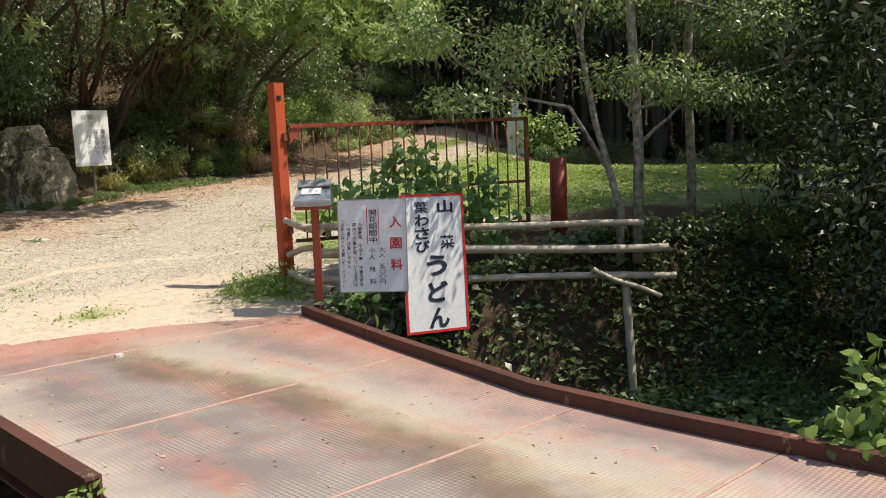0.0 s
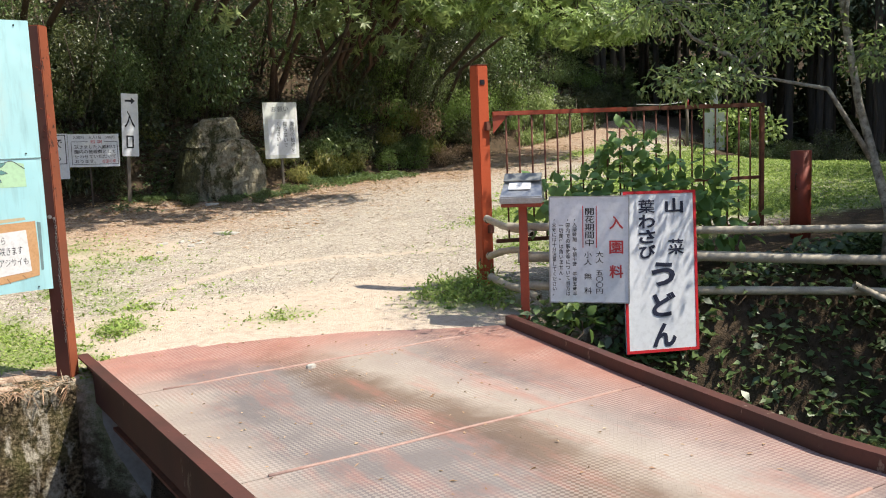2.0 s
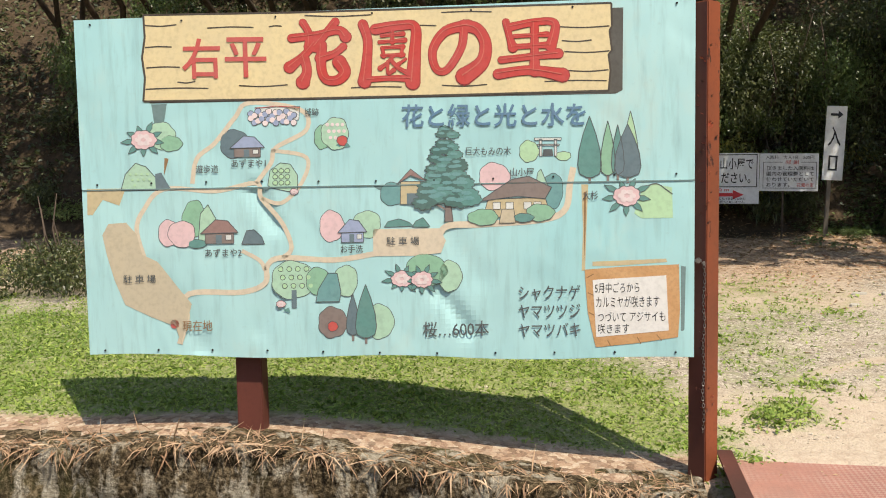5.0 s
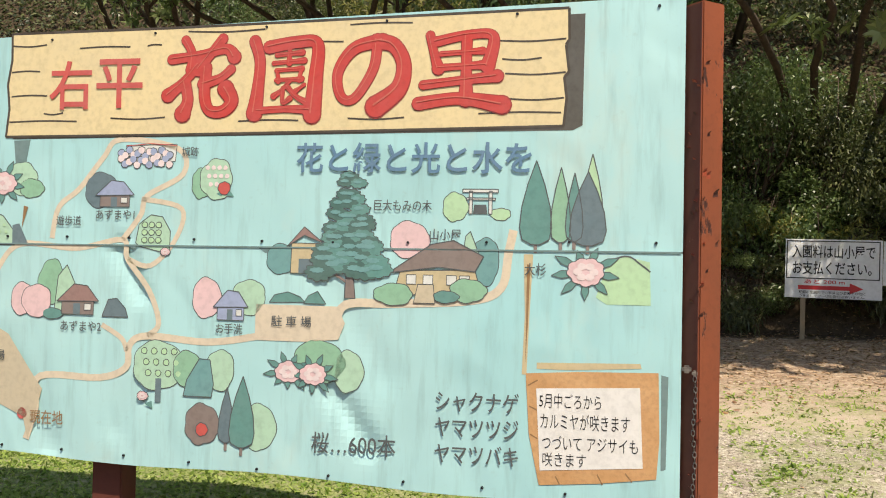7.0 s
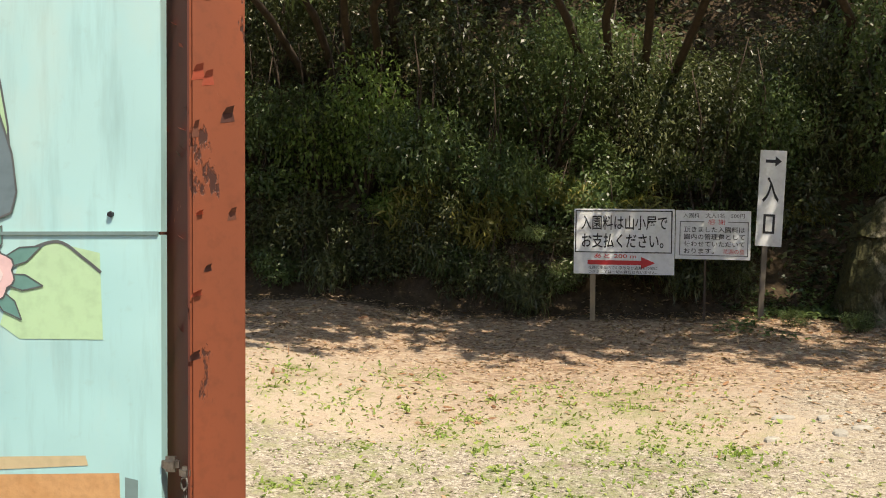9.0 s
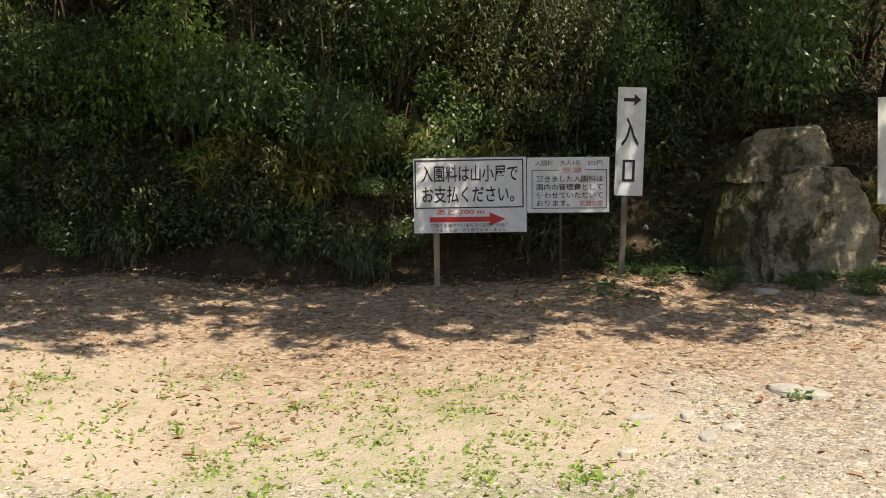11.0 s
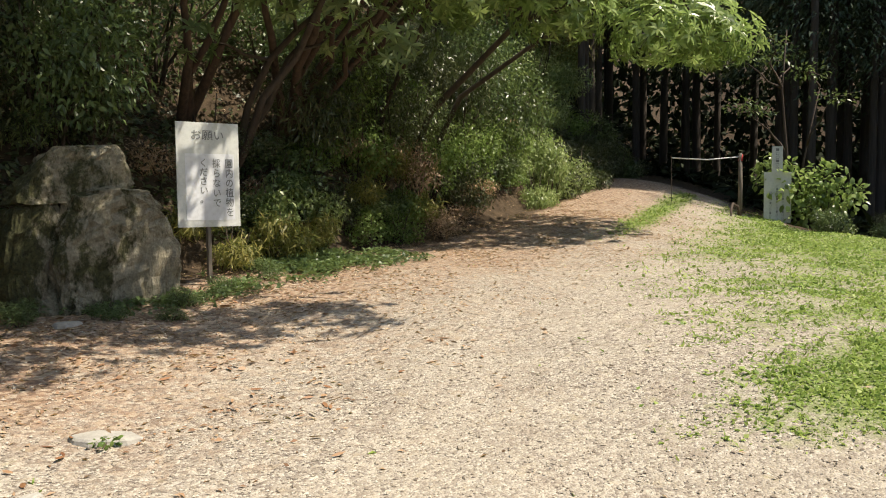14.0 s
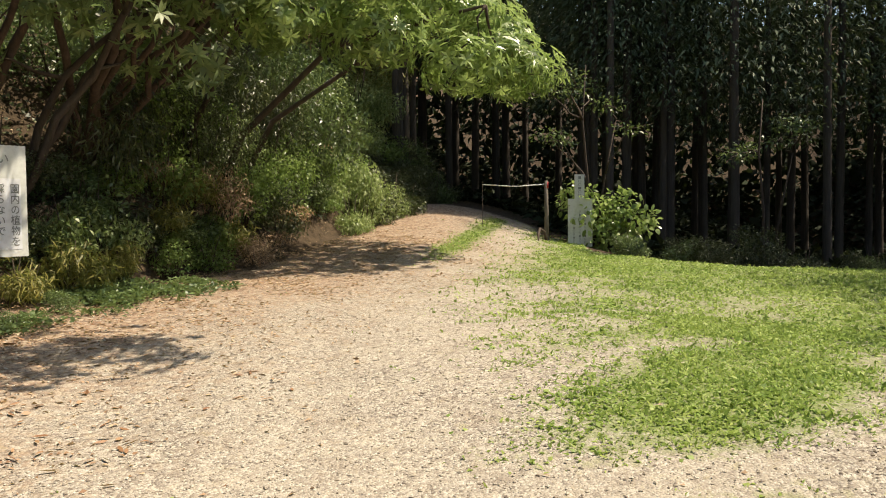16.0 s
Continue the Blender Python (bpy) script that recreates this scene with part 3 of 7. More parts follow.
def covers(x, y):
    """How much turf, leaf litter and forest soil covers each place."""
    d = hill_foot(x) - y
    rag = ragged(x, y, 1.4, 3) - 0.5
    lit = smooth(5.6, 0.8, d + 2.2 * rag) * smooth(3.5, 8.5, x) * 0.95 + 0.95 * smooth(5.8, 1.8, d + 2.4 * rag) * smooth(9, 4, x)
    road = np.interp(y, [8, 10, 11.7, 12.8, 15, 16.6, 18, 19.4, 24, 30], [6.6, 6.8, 7.6, 8.5, 11.2, 15.0, 18.0, 20.6, 29, 40])     # right edge of the drive
    lawn = smooth(-1.2, 2.2 + 2.2 * smooth(16, 13, y), (x - road) / (1 + smooth(12, 15.5, y))) * smooth(.35, -.25, x - lawn_end(y))
    track = np.exp(-((1.2 * (x - 7.14) + (y - 10.7)) / 0.55) ** 2) * smooth(5, 6.5, x)
    lawn = lawn * (0.70 + 0.30 * np.maximum(smooth(13, 17, x), smooth(0.40, .62, ragged(x, y, 1.1, 6)))) * (1 - 0.9 * track)
    lawn = np.maximum(lawn, 1.35 * np.exp(-(((x - 9.2) / 2.1) ** 2 + ((y - 10.7) / .9) ** 2)) * (1 - track))
    lawn = np.maximum(lawn, 0.85 * (1 - track) * smooth(9.9, 9.2, y) * smooth(6.2, 7.5, x) * smooth(22, 20, x))
    left = (0.82 + 0.3 * ragged(x, y, 1.6, 12)) * smooth(2.35, 1.5, x + 0.22 * (y - 9)) * smooth(12.0, 10.2, y + 0.12 * x)
    spot = 1.25 * np.exp(-((x - 5.55) ** 2 + (y - 8.5) ** 2) / 0.35) + 0.9 * np.exp(-((x - 2.3) ** 2 + (y - 9.5) ** 2) / 0.10) + 0.62 * np.exp(-(((x - 3.75) / .45) ** 2 + ((y - 9.0) / .3) ** 2))
    thin = (0.24 + 0.26 * smooth(.45, .62, ragged(x, y, 1.3, 9))) * smooth(8.8, 10.5, y) * smooth(15.6, 13.5, y) * smooth(5.2, 2.5, x)
    lane = y - (19.8 + 0.56 * (x - 18.9))
    lawn = np.maximum(lawn, .95 * np.exp(-(((x - 7.2) / .35) ** 2 + ((y - 9.7) / .55) ** 2)))
    mid = 1.1 * np.exp(-((y - 17.3 - .454 * (x - 14.29)) / .34) ** 2) * smooth(13, 16.5, x) * smooth(22.5, 21, x)
    grass = np.maximum.reduce([lawn, left, spot, thin, mid]) * smooth(-0.1, 0.8, d)
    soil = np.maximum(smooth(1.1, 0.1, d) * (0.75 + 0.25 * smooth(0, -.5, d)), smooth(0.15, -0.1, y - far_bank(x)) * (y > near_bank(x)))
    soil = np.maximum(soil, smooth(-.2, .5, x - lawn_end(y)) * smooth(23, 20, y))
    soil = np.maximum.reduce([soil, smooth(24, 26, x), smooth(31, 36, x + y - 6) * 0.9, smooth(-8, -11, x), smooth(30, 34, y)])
    soil = np.maximum(soil, smooth(8.6, 7.2, y) * smooth(6.0, 7.4, x) * smooth(13, 11, x) * 0.8)
    # past x 21.5 the drive takes the dark soil colour, standing for its shade
    drive = smooth(2.1, 1.4, np.abs(lane)) * smooth(15, 18, x) * smooth(24.5, 21.5, x)
    soil = soil * (1 - 0.9 * drive)
    cap = smooth(.62, .42, y - far_bank(x)) * (y > far_bank(x) - .3) * smooth(1.9, 1.6, x)      # bare earth along the top of the ravine wall
    grass, lit = grass * (1 - .93 * cap), np.maximum(lit, cap)
    grass = np.where(y < near_bank(x), 0.35, grass)
    return np.clip(grass, 0, 1), np.clip(lit, 0, 1), np.clip(soil, 0, 1)


def wheel_line(x):
    """The curve of a pale wheel mark that turns from the bridge into the drive."""
    return 6.595 + 1.957 * x - .208 * x * x


def sandy(x, y):
    """Trodden sand, where the gravel has gone."""
    rag = ragged(x, y, 1.2, 21)
    west = smooth(4.6, 3.2, x - .3 * (y - 13) + 1.6 * (rag - .5)) * smooth(12.0, 12.8, y)
    door = smooth(10.6, 9.4, y + .8 * (rag - .5)) * smooth(6.4, 5.2, x)
    rut = np.exp(-((y - wheel_line(x)) / .10) ** 2) * smooth(2.2, 2.8, x) * smooth(7.2, 6.4, x)
    return np.clip(np.maximum(np.maximum(west, door) * (.5 + .6 * rag), .95 * rut), 0, 1)


def steps(bounds):
    out = []
    for a, b, s in bounds:
        out += list(np.arange(a, b, s))
    return np.array(out + [bounds[-1][1]])


gx = steps([(-400, -60, 85), (-60, -12, 3.0), (-12, -4, 0.6), (-4, 12, 0.13), (12, 26, 0.3), (26, 60, 1.6), (60, 400, 85)])
gy = steps([(-400, -60, 85), (-60, -6, 3.0), (-6, 1, 0.5), (1, 20, 0.13), (20, 32, 0.35), (32, 70, 2.0), (70, 400, 82.5)])
X, Y = np.meshgrid(gx, gy, indexing="ij")
Z = height(np.clip(X, -60, 60), np.clip(Y, -60, 70))
nx, ny = len(gx), len(gy)
I = (np.arange(nx - 1)[:, None] * ny + np.arange(ny - 1)[None, :]).ravel()
quads = np.stack([I, I + ny, I + ny + 1, I + 1], 1)
me = bpy.data.meshes.new("ground")
me.from_pydata(np.stack([X, Y, Z], -1).reshape(-1, 3).tolist(), [], quads.tolist())
g_, l_, s_ = covers(X, Y)
attr = me.color_attributes.new("cover", "FLOAT_COLOR", "POINT")
attr.data.foreach_set("color", np.stack([g_, l_, s_, sandy(X, Y)], -1).astype(np.float32).ravel())
me.polygons.foreach_set("use_smooth", [True] * len(me.polygons))
me.materials.append(MATS["ground_cover"])
ground = tagged(new("ground", me), "pale gravel drive, leaf litter and turf", "ground", kind="structure")

# ---- bridge deck ----
bridge = thing("bridge_deck", pose(0, 0, 0), "steel bridge deck in worn faded red paint over the ravine", "bridge", kind="structure")
SEAMS = [0.9, 2.15, 3.45, 5.32, 7.35]


def deck_right(y):
    return float(np.interp(y, [0.5, 1.8, 2.85, 3.8, 5.6, 7.45], [4.62, 4.53, 4.47, 4.47, 4.80, 5.19]))


def deck_front(x):
    return float(np.interp(x, [1.8, 2.55, 3.2, 3.9, 4.8, 5.2], [8.86, 8.84, 8.58, 8.22, 7.62, 7.42]))


def slab(bm, low, high, z0, z1):
    """A slab between two lines of (x, y) points of equal number."""
    cols = []
    for (a, b), (c, d) in zip(low, high):
        cols.append([bm.verts.new(p) for p in ((a, b, z1), (c, d, z1), (c, d, z0), (a, b, z0))])
    for p, q in zip(cols, cols[1:]):
        for j in range(4):
            bm.faces.new((p[j], q[j], q[(j + 1) % 4], p[(j + 1) % 4]))
    bm.faces.new(cols[0])
    bm.faces.new(cols[-1][::-1])
    return bm


for y0, y1 in zip(SEAMS, SEAMS[1:] + [None]):
    lo, hi = [], []
    for i in range(13):
        u = i / 12
        x0 = 1.84 + u * (deck_right(y0) - 1.84)
        skew = -0.10 * (u - 0.5)
        lo.append((x0, y0 + skew + 0.004))
        if y1:
            hi.append((1.84 + u * (deck_right(y1) - 1.84), y1 + skew - 0.004))
        else:
            xx = 1.84 + u * (5.19 - 1.84)
            hi.append((xx, deck_front(xx)))
    part("steel_plate", slab(bmesh.new(), lo, hi, -0.03, 0.0), "deck_paint", bridge)
    if y0 > 1:
        wb = bmesh.new()
        tube(wb, [(x, y, 0.001 + 0.002 * math.sin(31 * x)) for x, y in lo[1:-1]], [0.011] * 11, 6)
        part("weld_seam", wb, "weld_bead", bridge)
kr = [(deck_right(y), y) for y in (0.6, 1.8, 2.85, 3.8, 5.6, 7.40)]
kb = slab(bmesh.new(), [(x, y) for x, y in kr], [(x + 0.016, y) for x, y in kr], -0.22, 0.09)
slab(kb, [(x + 0.016, y) for x, y in kr], [(x + 0.085, y) for x, y in kr], 0.076, 0.09)
part("kerb_rail", kb, "kerb_paint", bridge, "dark red steel edge angle, rusting")
kb = slab(bmesh.new(), [(1.755, y) for y in (4.42, 5.5, 7.0, 8.5)], [(1.84, y) for y in (4.42, 5.5, 7.0, 8.5)], 0.094, 0.11)
slab(kb, [(1.824, y) for y in (4.42, 8.5)], [(1.84, y) for y in (4.42, 8.5)], -0.24, 0.094)
part("kerb_rail", kb, "kerb_paint", bridge, "dark red steel edge angle, rusting")
for bx in (1.98, 3.3, 4.38):
    part("girder", add_box(add_box(box_bm((bx, 5.9, -0.22), (0.02, 4.2, 0.32)), (bx, 5.9, -0.045), (0.2, 4.2, 0.02)), (bx, 5.9, -0.39), (0.2, 4.2, 0.02)), "dark_rust_bar", bridge)

# ---- retaining wall and abutment ----


def rough_wall(name, x0, x1, top, label):
    """A rough mortared wall along the far bank, its face and top uneven."""
    n, m = int((x1 - x0) / 0.055), 34
    xs = np.linspace(x0, x1, n)
    rng = np.random.default_rng(5)
    vs, fs = [], []
    for i, x in enumerate(xs):
        zt = top(x)
        for j in range(m + 5):
            u = min(j, m) / m
            z = -2.0 + u * (zt + 2.0)
            yy = float(far_bank(x)) - 0.13 - 0.05 * (1 - u)
            if j > m:
                yy += 0.09 * (j - m)
                z += 0.012 * math.sin(5 * x + j)
            p = Vector((x, yy, z))
            k = noise.noise(p * 2.6) * 0.06 + noise.noise(p * 8.0) * 0.05 + noise.noise(p * 19.0) * 0.03
            vs.append((x, yy - k * (1.0 if j <= m else 0.2), z + (k * 0.35 if j >= m - 1 else 0)))
    w = m + 5
    for i in range(n - 1):
        for j in range(w - 1):
            a = i * w + j
            fs.append((a, a + w, a + w + 1, a + 1))
    # the end that faces the bridge
    last = (n - 1) * w
    back = len(vs)
    for j in range(w):
        x, y, z = vs[last + j]
        vs.append((x + 0.02 * math.sin(9 * z), float(far_bank(x1)) + 0.4, z))
    for j in range(w - 1):
        fs.append((last + j, back + j, back + j + 1, last + j + 1))
    ob = part(name, (vs, [], fs), "mossy_wall", None)
    ob.data.polygons.foreach_set("use_smooth", [True] * len(ob.data.polygons))
    return tagged(ob, label, "wall", kind="structure")


rough_wall("wall_ravine", -9.0, 1.66, lambda x: ground_z(x, float(far_bank(x)) + 0.15) + 0.01, "rough mossy stone retaining wall of the ravine")
ab = slab(bmesh.new(), [(1.86, 8.25), (3.2, 8.0), (5.35, 7.2)], [(1.86, 8.6), (3.2, 8.35), (5.35, 7.5)], -2.1, -0.05)
tagged(part("wall_abutment", ab, "concrete", None), "stained concrete abutment under the bridge deck", "wall", kind="structure")
nb_ = slab(bmesh.new(), [(1.7, 4.2), (2.6, 3.1), (4.7, 1.6)], [(1.75, 4.5), (2.65, 3.4), (4.75, 1.9)], -2.0, -0.06)
tagged(part("wall_abutment_near", nb_, "concrete", None), "stained concrete abutment under the bridge deck", "wall", kind="structure")

# ---- map signboard ----
BOARD = pose(-2.0, 8.083, 0, 0, 0, 4.0)
board = thing("map_signboard", BOARD, "large weathered turquoise painted garden map board on red steel posts", "signboard")
BW = 3.62


CREASES = [((2.19, 1.05), (2.36, .83), .016, .05), ((1.12, 1.66), (1.24, 1.45), .014, .05), ((1.30, 1.16), (1.13, .83), .010, .07), ((2.10, 1.60), (2.42, 1.13), .007, .09), ((.5, 1.2), (.75, .75), .008, .08)]


def dent(x, z):
    """How far the sheet is knocked back: shallow folds along a few lines."""
    out = 0.0
    for (xa, za), (xb, zb), deep, wide in CREASES:
        dx, dz = xb - xa, zb - za
        u = max(0.0, min(1.0, ((x - xa) * dx + (z - za) * dz) / (dx * dx + dz * dz)))
        out += deep * math.exp(-((x - xa - u * dx) ** 2 + (z - za - u * dz) ** 2) / wide ** 2)
    return out


def sheet(z0, z1, wave):
    """A painted steel sheet with turned-back edges and a slightly wavy face."""
    bm = bmesh.new()
    n, m = 120, 36
    rows = []
    for i in range(n + 1):
        x = 0.06 + (BW - 0.06) * i / n
        col = [bm.verts.new((x, 0.028, z0 + wave * math.sin(4.1 * x) + 0.0))]
        for j in range(m + 1):
            u = j / m
            z = z0 + u * (z1 - z0) + (wave * math.sin(4.1 * x) * (1 - u))
            col.append(bm.verts.new((x, dent(x, z) if 0 < j < m else 0.0, z)))
        col.append(bm.verts.new((x, 0.028, z1)))
        rows.append(col)
    for a, b in zip(rows, rows[1:]):
        for j in range(len(a) - 1):
            bm.faces.new((a[j], b[j], b[j + 1], a[j + 1]))
    for col, s in ((rows[0], 1), (rows[-1], -1)):
        e = [bm.verts.new(v.co + Vector((0, 0.028, 0))) for v in col]
        for j in range(len(col) - 1):
            f = (col[j], col[j + 1], e[j + 1], e[j])
            bm.faces.new(f if s > 0 else f[::-1])
    return bm


part("upper_sheet", sheet(1.672, 2.665, 0.0), "board_turquoise", board)
part("lower_sheet", sheet(0.675, 1.666, 0.010), "board_turquoise", board)
part("backing", add_box(add_box(box_bm((1.84, 0.065, 2.55), (3.5, 0.06, 0.06)), (1.84, 0.065, 1.67), (3.5, 0.06, 0.06)), (1.84, 0.065, 0.78), (3.5, 0.06, 0.06)), "dark_rust_bar", board)
part("seam_strip", box_bm((1.84, -0.001, 1.669), (3.55, 0.006, 0.007)), "art_soot", board)
for row_z, count in ((0.705, 11), (1.700, 11), (2.635, 7)):
    for i in range(count):
        bb = bmesh.new()
        bmesh.ops.create_cone(bb, cap_ends=True, segments=6, radius1=0.0065, radius2=0.0055, depth=0.007,
                              matrix=Matrix.Translation((0.16 + i * 3.36 / (count - 1), -0.0035, row_z + 0.006 * math.sin(i * 7.1))) @ pose(0, 0, 0, 90))
        part("bolt", bb, "ink_black", board)
# posts: one at the bridge end, one further along
part("right_post", box_bm((BW + 0.063, 0.07, 1.30), (0.118, 0.118, 2.68), pose(0, 0, 0, 0, 0, 45), bevel=0.006), "post_red", board, "red steel post with peeling paint")
part("left_post", box_bm((1.02, 0.14, 1.2), (0.16, 0.12, 2.5), bevel=0.006), "post_rusted", board, "dark red steel post")
part("clamp", add_box(box_bm((BW + 0.02, -0.004, 1.225), (0.035, 0.022, 0.03), bevel=0.008), (BW + 0.05, -0.006, 1.21), (0.022, 0.02, 0.024), bevel=0.006), "chain_steel", board, "steel padlock on the post")
link_bm = bmesh.new()
ring = [Vector((0.0065 * math.cos(w), 0, 0.0125 * math.sin(w))) for w in (2 * math.pi * i / 8 for i in range(8))]
tube(link_bm, ring + [ring[0]], [0.0022] * 9, 4, caps=False)
chain = thing("chain", BOARD @ pose(BW + 0.05, -0.012, 1.19), "thin steel chain hanging on the signboard post", "chain")
first = part("link", link_bm, "chain_steel", chain)
for i in range(1, 46):
    o = new("link", first.data)
    o.parent = chain
    o.matrix_basis = pose(0.004 * math.sin(i * .5), 0, -0.0205 * i, 0, 0, 90 * (i % 2))

flake_rng = random.Random(41)
part("rusted_face", box_bm(pose(BW + 0.063, 0.07, 0, 0, 0, 45) @ Vector((-.0595, 0, 1.30)), (0.004, 0.108, 2.66), pose(0, 0, 0, 0, 0, 45)), "post_rusted", board, "dark rusted face of the post")
turn = pose(BW + 0.063, 0.07, 0, 0, 0, 45)
for i in range(46):
    face_x = i % 3 == 0
    u = flake_rng.uniform(-.056, -.02) if flake_rng.random() < .6 else flake_rng.uniform(-.05, .05)
    w, h, lift = flake_rng.uniform(.007, .022), flake_rng.uniform(.008, .034), flake_rng.uniform(.005, .014)
    z = flake_rng.uniform(.35, 2.55)
    vs = []
    for sv, out_ in ((-.5, .0005), (.1, .0012), (.5, lift)):
        for su in (-.5, .5):
            a, b = u + w * su * (1.2 - sv * .7), z + h * sv + .3 * w * su
            vs.append(turn @ (Vector((-.059 - out_, a, b)) if not face_x else Vector((a, -.059 - out_, b))))
    part("paint_flake", (vs, [], [(0, 1, 3, 2), (2, 3, 5, 4)]), flake_rng.choice(["red_paint_bar", "red_paint_bar", "dark_rust_bar", "kerb_paint"]), board)

# ---- gate ----
gp = thing("gate_post", pose(5.80, 8.54, 0.05), "square red steel gate post with peeling paint", "gate post")
part("tube", box_bm((0, 0, 1.18), (0.135, 0.135, 2.36), bevel=0.008), "gate_post_red", gp)
part("cap_plate", box_bm((0, 0, 2.363), (0.139, 0.139, 0.008), bevel=0.002), "dark_rust_bar", gp)
part("latch_slot", box_bm((-0.01, -0.069, 2.19), (0.055, 0.012, 0.05)), "ink_black", gp)
for hz in (0.7, 1.75):
    part("hinge", box_bm((0.03, -0.08, hz), (0.06, 0.05, 0.09), bevel=0.006), "dark_rust_bar", gp)
gate_dir = Vector((8.66 - 5.87, 7.30 - 8.42, 0))
GL = gate_dir.length
gate = thing("gate", pose(5.87, 8.42, 0, 0, 0, math.degrees(math.atan2(gate_dir.y, gate_dir.x))), "open barred steel gate, red near the hinge and rusted dark", "gate")
part("top_rail", box_bm((GL * .24, 0, 1.92), (GL * .48, 0.04, 0.045), bevel=0.005), "red_paint_bar", gate, "red painted rail")
part("top_rail", box_bm((GL * .74, 0, 1.92), (GL * .52, 0.04, 0.045), bevel=0.005), "dark_rust_bar", gate)
part("bottom_rail", box_bm((GL * .5, 0, 0.62), (GL, 0.035, 0.04), bevel=0.005), "dark_rust_bar", gate)
part("middle_rail", box_bm((GL * .80, 0, 1.14), (GL * .4, 0.03, 0.035), bevel=0.004), "dark_rust_bar", gate)
part("end_stile", box_bm((GL, 0, 1.27), (0.05, 0.04, 1.34), bevel=0.005), "dark_rust_bar", gate)
gus = bmesh.new()
gv = [gus.verts.new(p) for p in ((0, -0.006, 1.90), (0.16, -0.006, 1.90), (0, -0.006, 1.72), (0, 0.006, 1.90), (0.16, 0.006, 1.90), (0, 0.006, 1.72))]
for f in ((0, 2, 1), (3, 4, 5), (0, 1, 4, 3), (1, 2, 5, 4), (2, 0, 3, 5)):
    gus.faces.new([gv[i] for i in f])
part("gusset", gus, "red_paint_bar", gate)
bar_me = None
for i in range(21):
    u = (i + 1) * GL / 22
    if bar_me is None:
        b0 = part("bar", tube(bmesh.new(), [(0, 0, 0.62), (0, 0, 1.91)], [0.0095, 0.0095], 6), "dark_rust_bar", gate)
        bar_me = b0.data
    else:
        b0 = new("bar", bar_me)
        b0.parent = gate
    b0.matrix_basis = pose(u, 0, 0)
rp = thing("red_post", pose(8.78, 6.90, ground_z(8.78, 6.90) - 0.1), "short stout red steel post among the trees", "post")
part("tube", tube(bmesh.new(), [(0, 0, 0), (0, 0, 1.02)], [0.105, 0.105], 14), "flat_red_paint", rp)
part("staple", tube(bmesh.new(), [(-0.10, -0.02, 0.62), (-0.15, -0.04, 0.62), (-0.15, -0.04, 0.78), (-0.10, -0.02, 0.78)], [0.01] * 4, 6), "dark_rust_bar", rp)

# ---- fee box on its pole ----
fb = thing("fee_box", pose(5.43, 7.42, 0.02, 0, 0, -45), "grey metal fee box with slanted lid on a red pole", "fee box")
part("pole", box_bm((0, 0, 0.52), (0.075, 0.05, 1.06), bevel=0.004), "red_paint_bar", fb)
part("tray", box_bm((0.0, 0, 1.055), (0.36, 0.28, 0.03), bevel=0.006), "red_paint_bar", fb)
bx_ = bmesh.new()
bv = [bx_.verts.new(p) for p in ((-.19, -.15, 1.072), (.19, -.15, 1.072), (.19, .15, 1.072), (-.19, .15, 1.072),
                                (-.19, -.15, 1.13), (.19, -.15, 1.13), (.16, .12, 1.30), (-.16, .12, 1.30))]
for f in ((0, 3, 2, 1), (0, 1, 5, 4), (1, 2, 6, 5), (2, 3, 7, 6), (3, 0, 4, 7), (4, 5, 6, 7)):
    bx_.faces.new([bv[i] for i in f])
bmesh.ops.bevel(bx_, geom=bx_.edges[:], offset=0.008, segments=2, affect="EDGES")
part("box", bx_, "galvanised", fb)
part("paper_note", box_bm((-0.02, -0.02, 1.222), (0.20, 0.004, 0.11), pose(0, 0, 0, -58)), "paper_white", fb, "white paper note")
part("lid_strip", box_bm((0, 0.07, 1.295), (0.34, 0.12, 0.012), pose(0, 0, 0, 30)), "ink_grey", fb)

# ---- bamboo railing ----
rail = thing("bamboo_railing", pose(0, 0, 0), "weathered grey bamboo railing above the ravine bank", "railing")


def bamboo(name, p0, p1, r, knots=7):
    """A bamboo cane with swollen knots and hollow ends."""
    p0, p1 = Vector(p0), Vector(p1)
    bm = bmesh.new()
    pts, rr = [], []
    for i in range(knots):
        for du, k in ((0.0, 1.10), (0.12, 0.98), (0.88, 0.98)):
            u = (i + du) / knots
            pts.append(p0.lerp(p1, u) + Vector((0, 0, 0.012 * math.sin(7 * u + p0.z * 9))))
            rr.append(r * k * (1 - 0.12 * u))
    pts.append(p1)
    rr.append(r * 0.9)
    tube(bm, pts, rr, 10, caps=False)
    cane = part(name, bm, "bamboo_weathered", rail)
    pl = bmesh.new()
    d = (p1 - p0).normalized()
    tube(pl, [p0 + d * .02, p0 + d * .03], [r * .95, r * .95], 10)
    tube(pl, [p1 - d * .03, p1 - d * .02], [r * .8, r * .8], 10)
    part("hollow_end", pl, "bamboo_inside", cane)
    return cane


bamboo("cane", (5.52, 7.78, 0.83), (8.17, 5.29, 0.735), 0.040)
bamboo("cane", (5.60, 7.72, 0.56), (8.36, 5.10, 0.47), 0.052)
bamboo("cane", (5.62, 7.70, 0.27), (8.42, 5.05, 0.155), 0.042)
bamboo("cane", (5.70, 8.35, 0.86), (5.66, 7.58, 0.77), 0.036, 3)
bamboo("cane", (5.72, 8.35, 0.50), (5.60, 7.58, 0.65), 0.036, 3)
bamboo("cane", (5.62, 8.20, 0.30), (5.68, 7.52, 0.17), 0.040, 3)
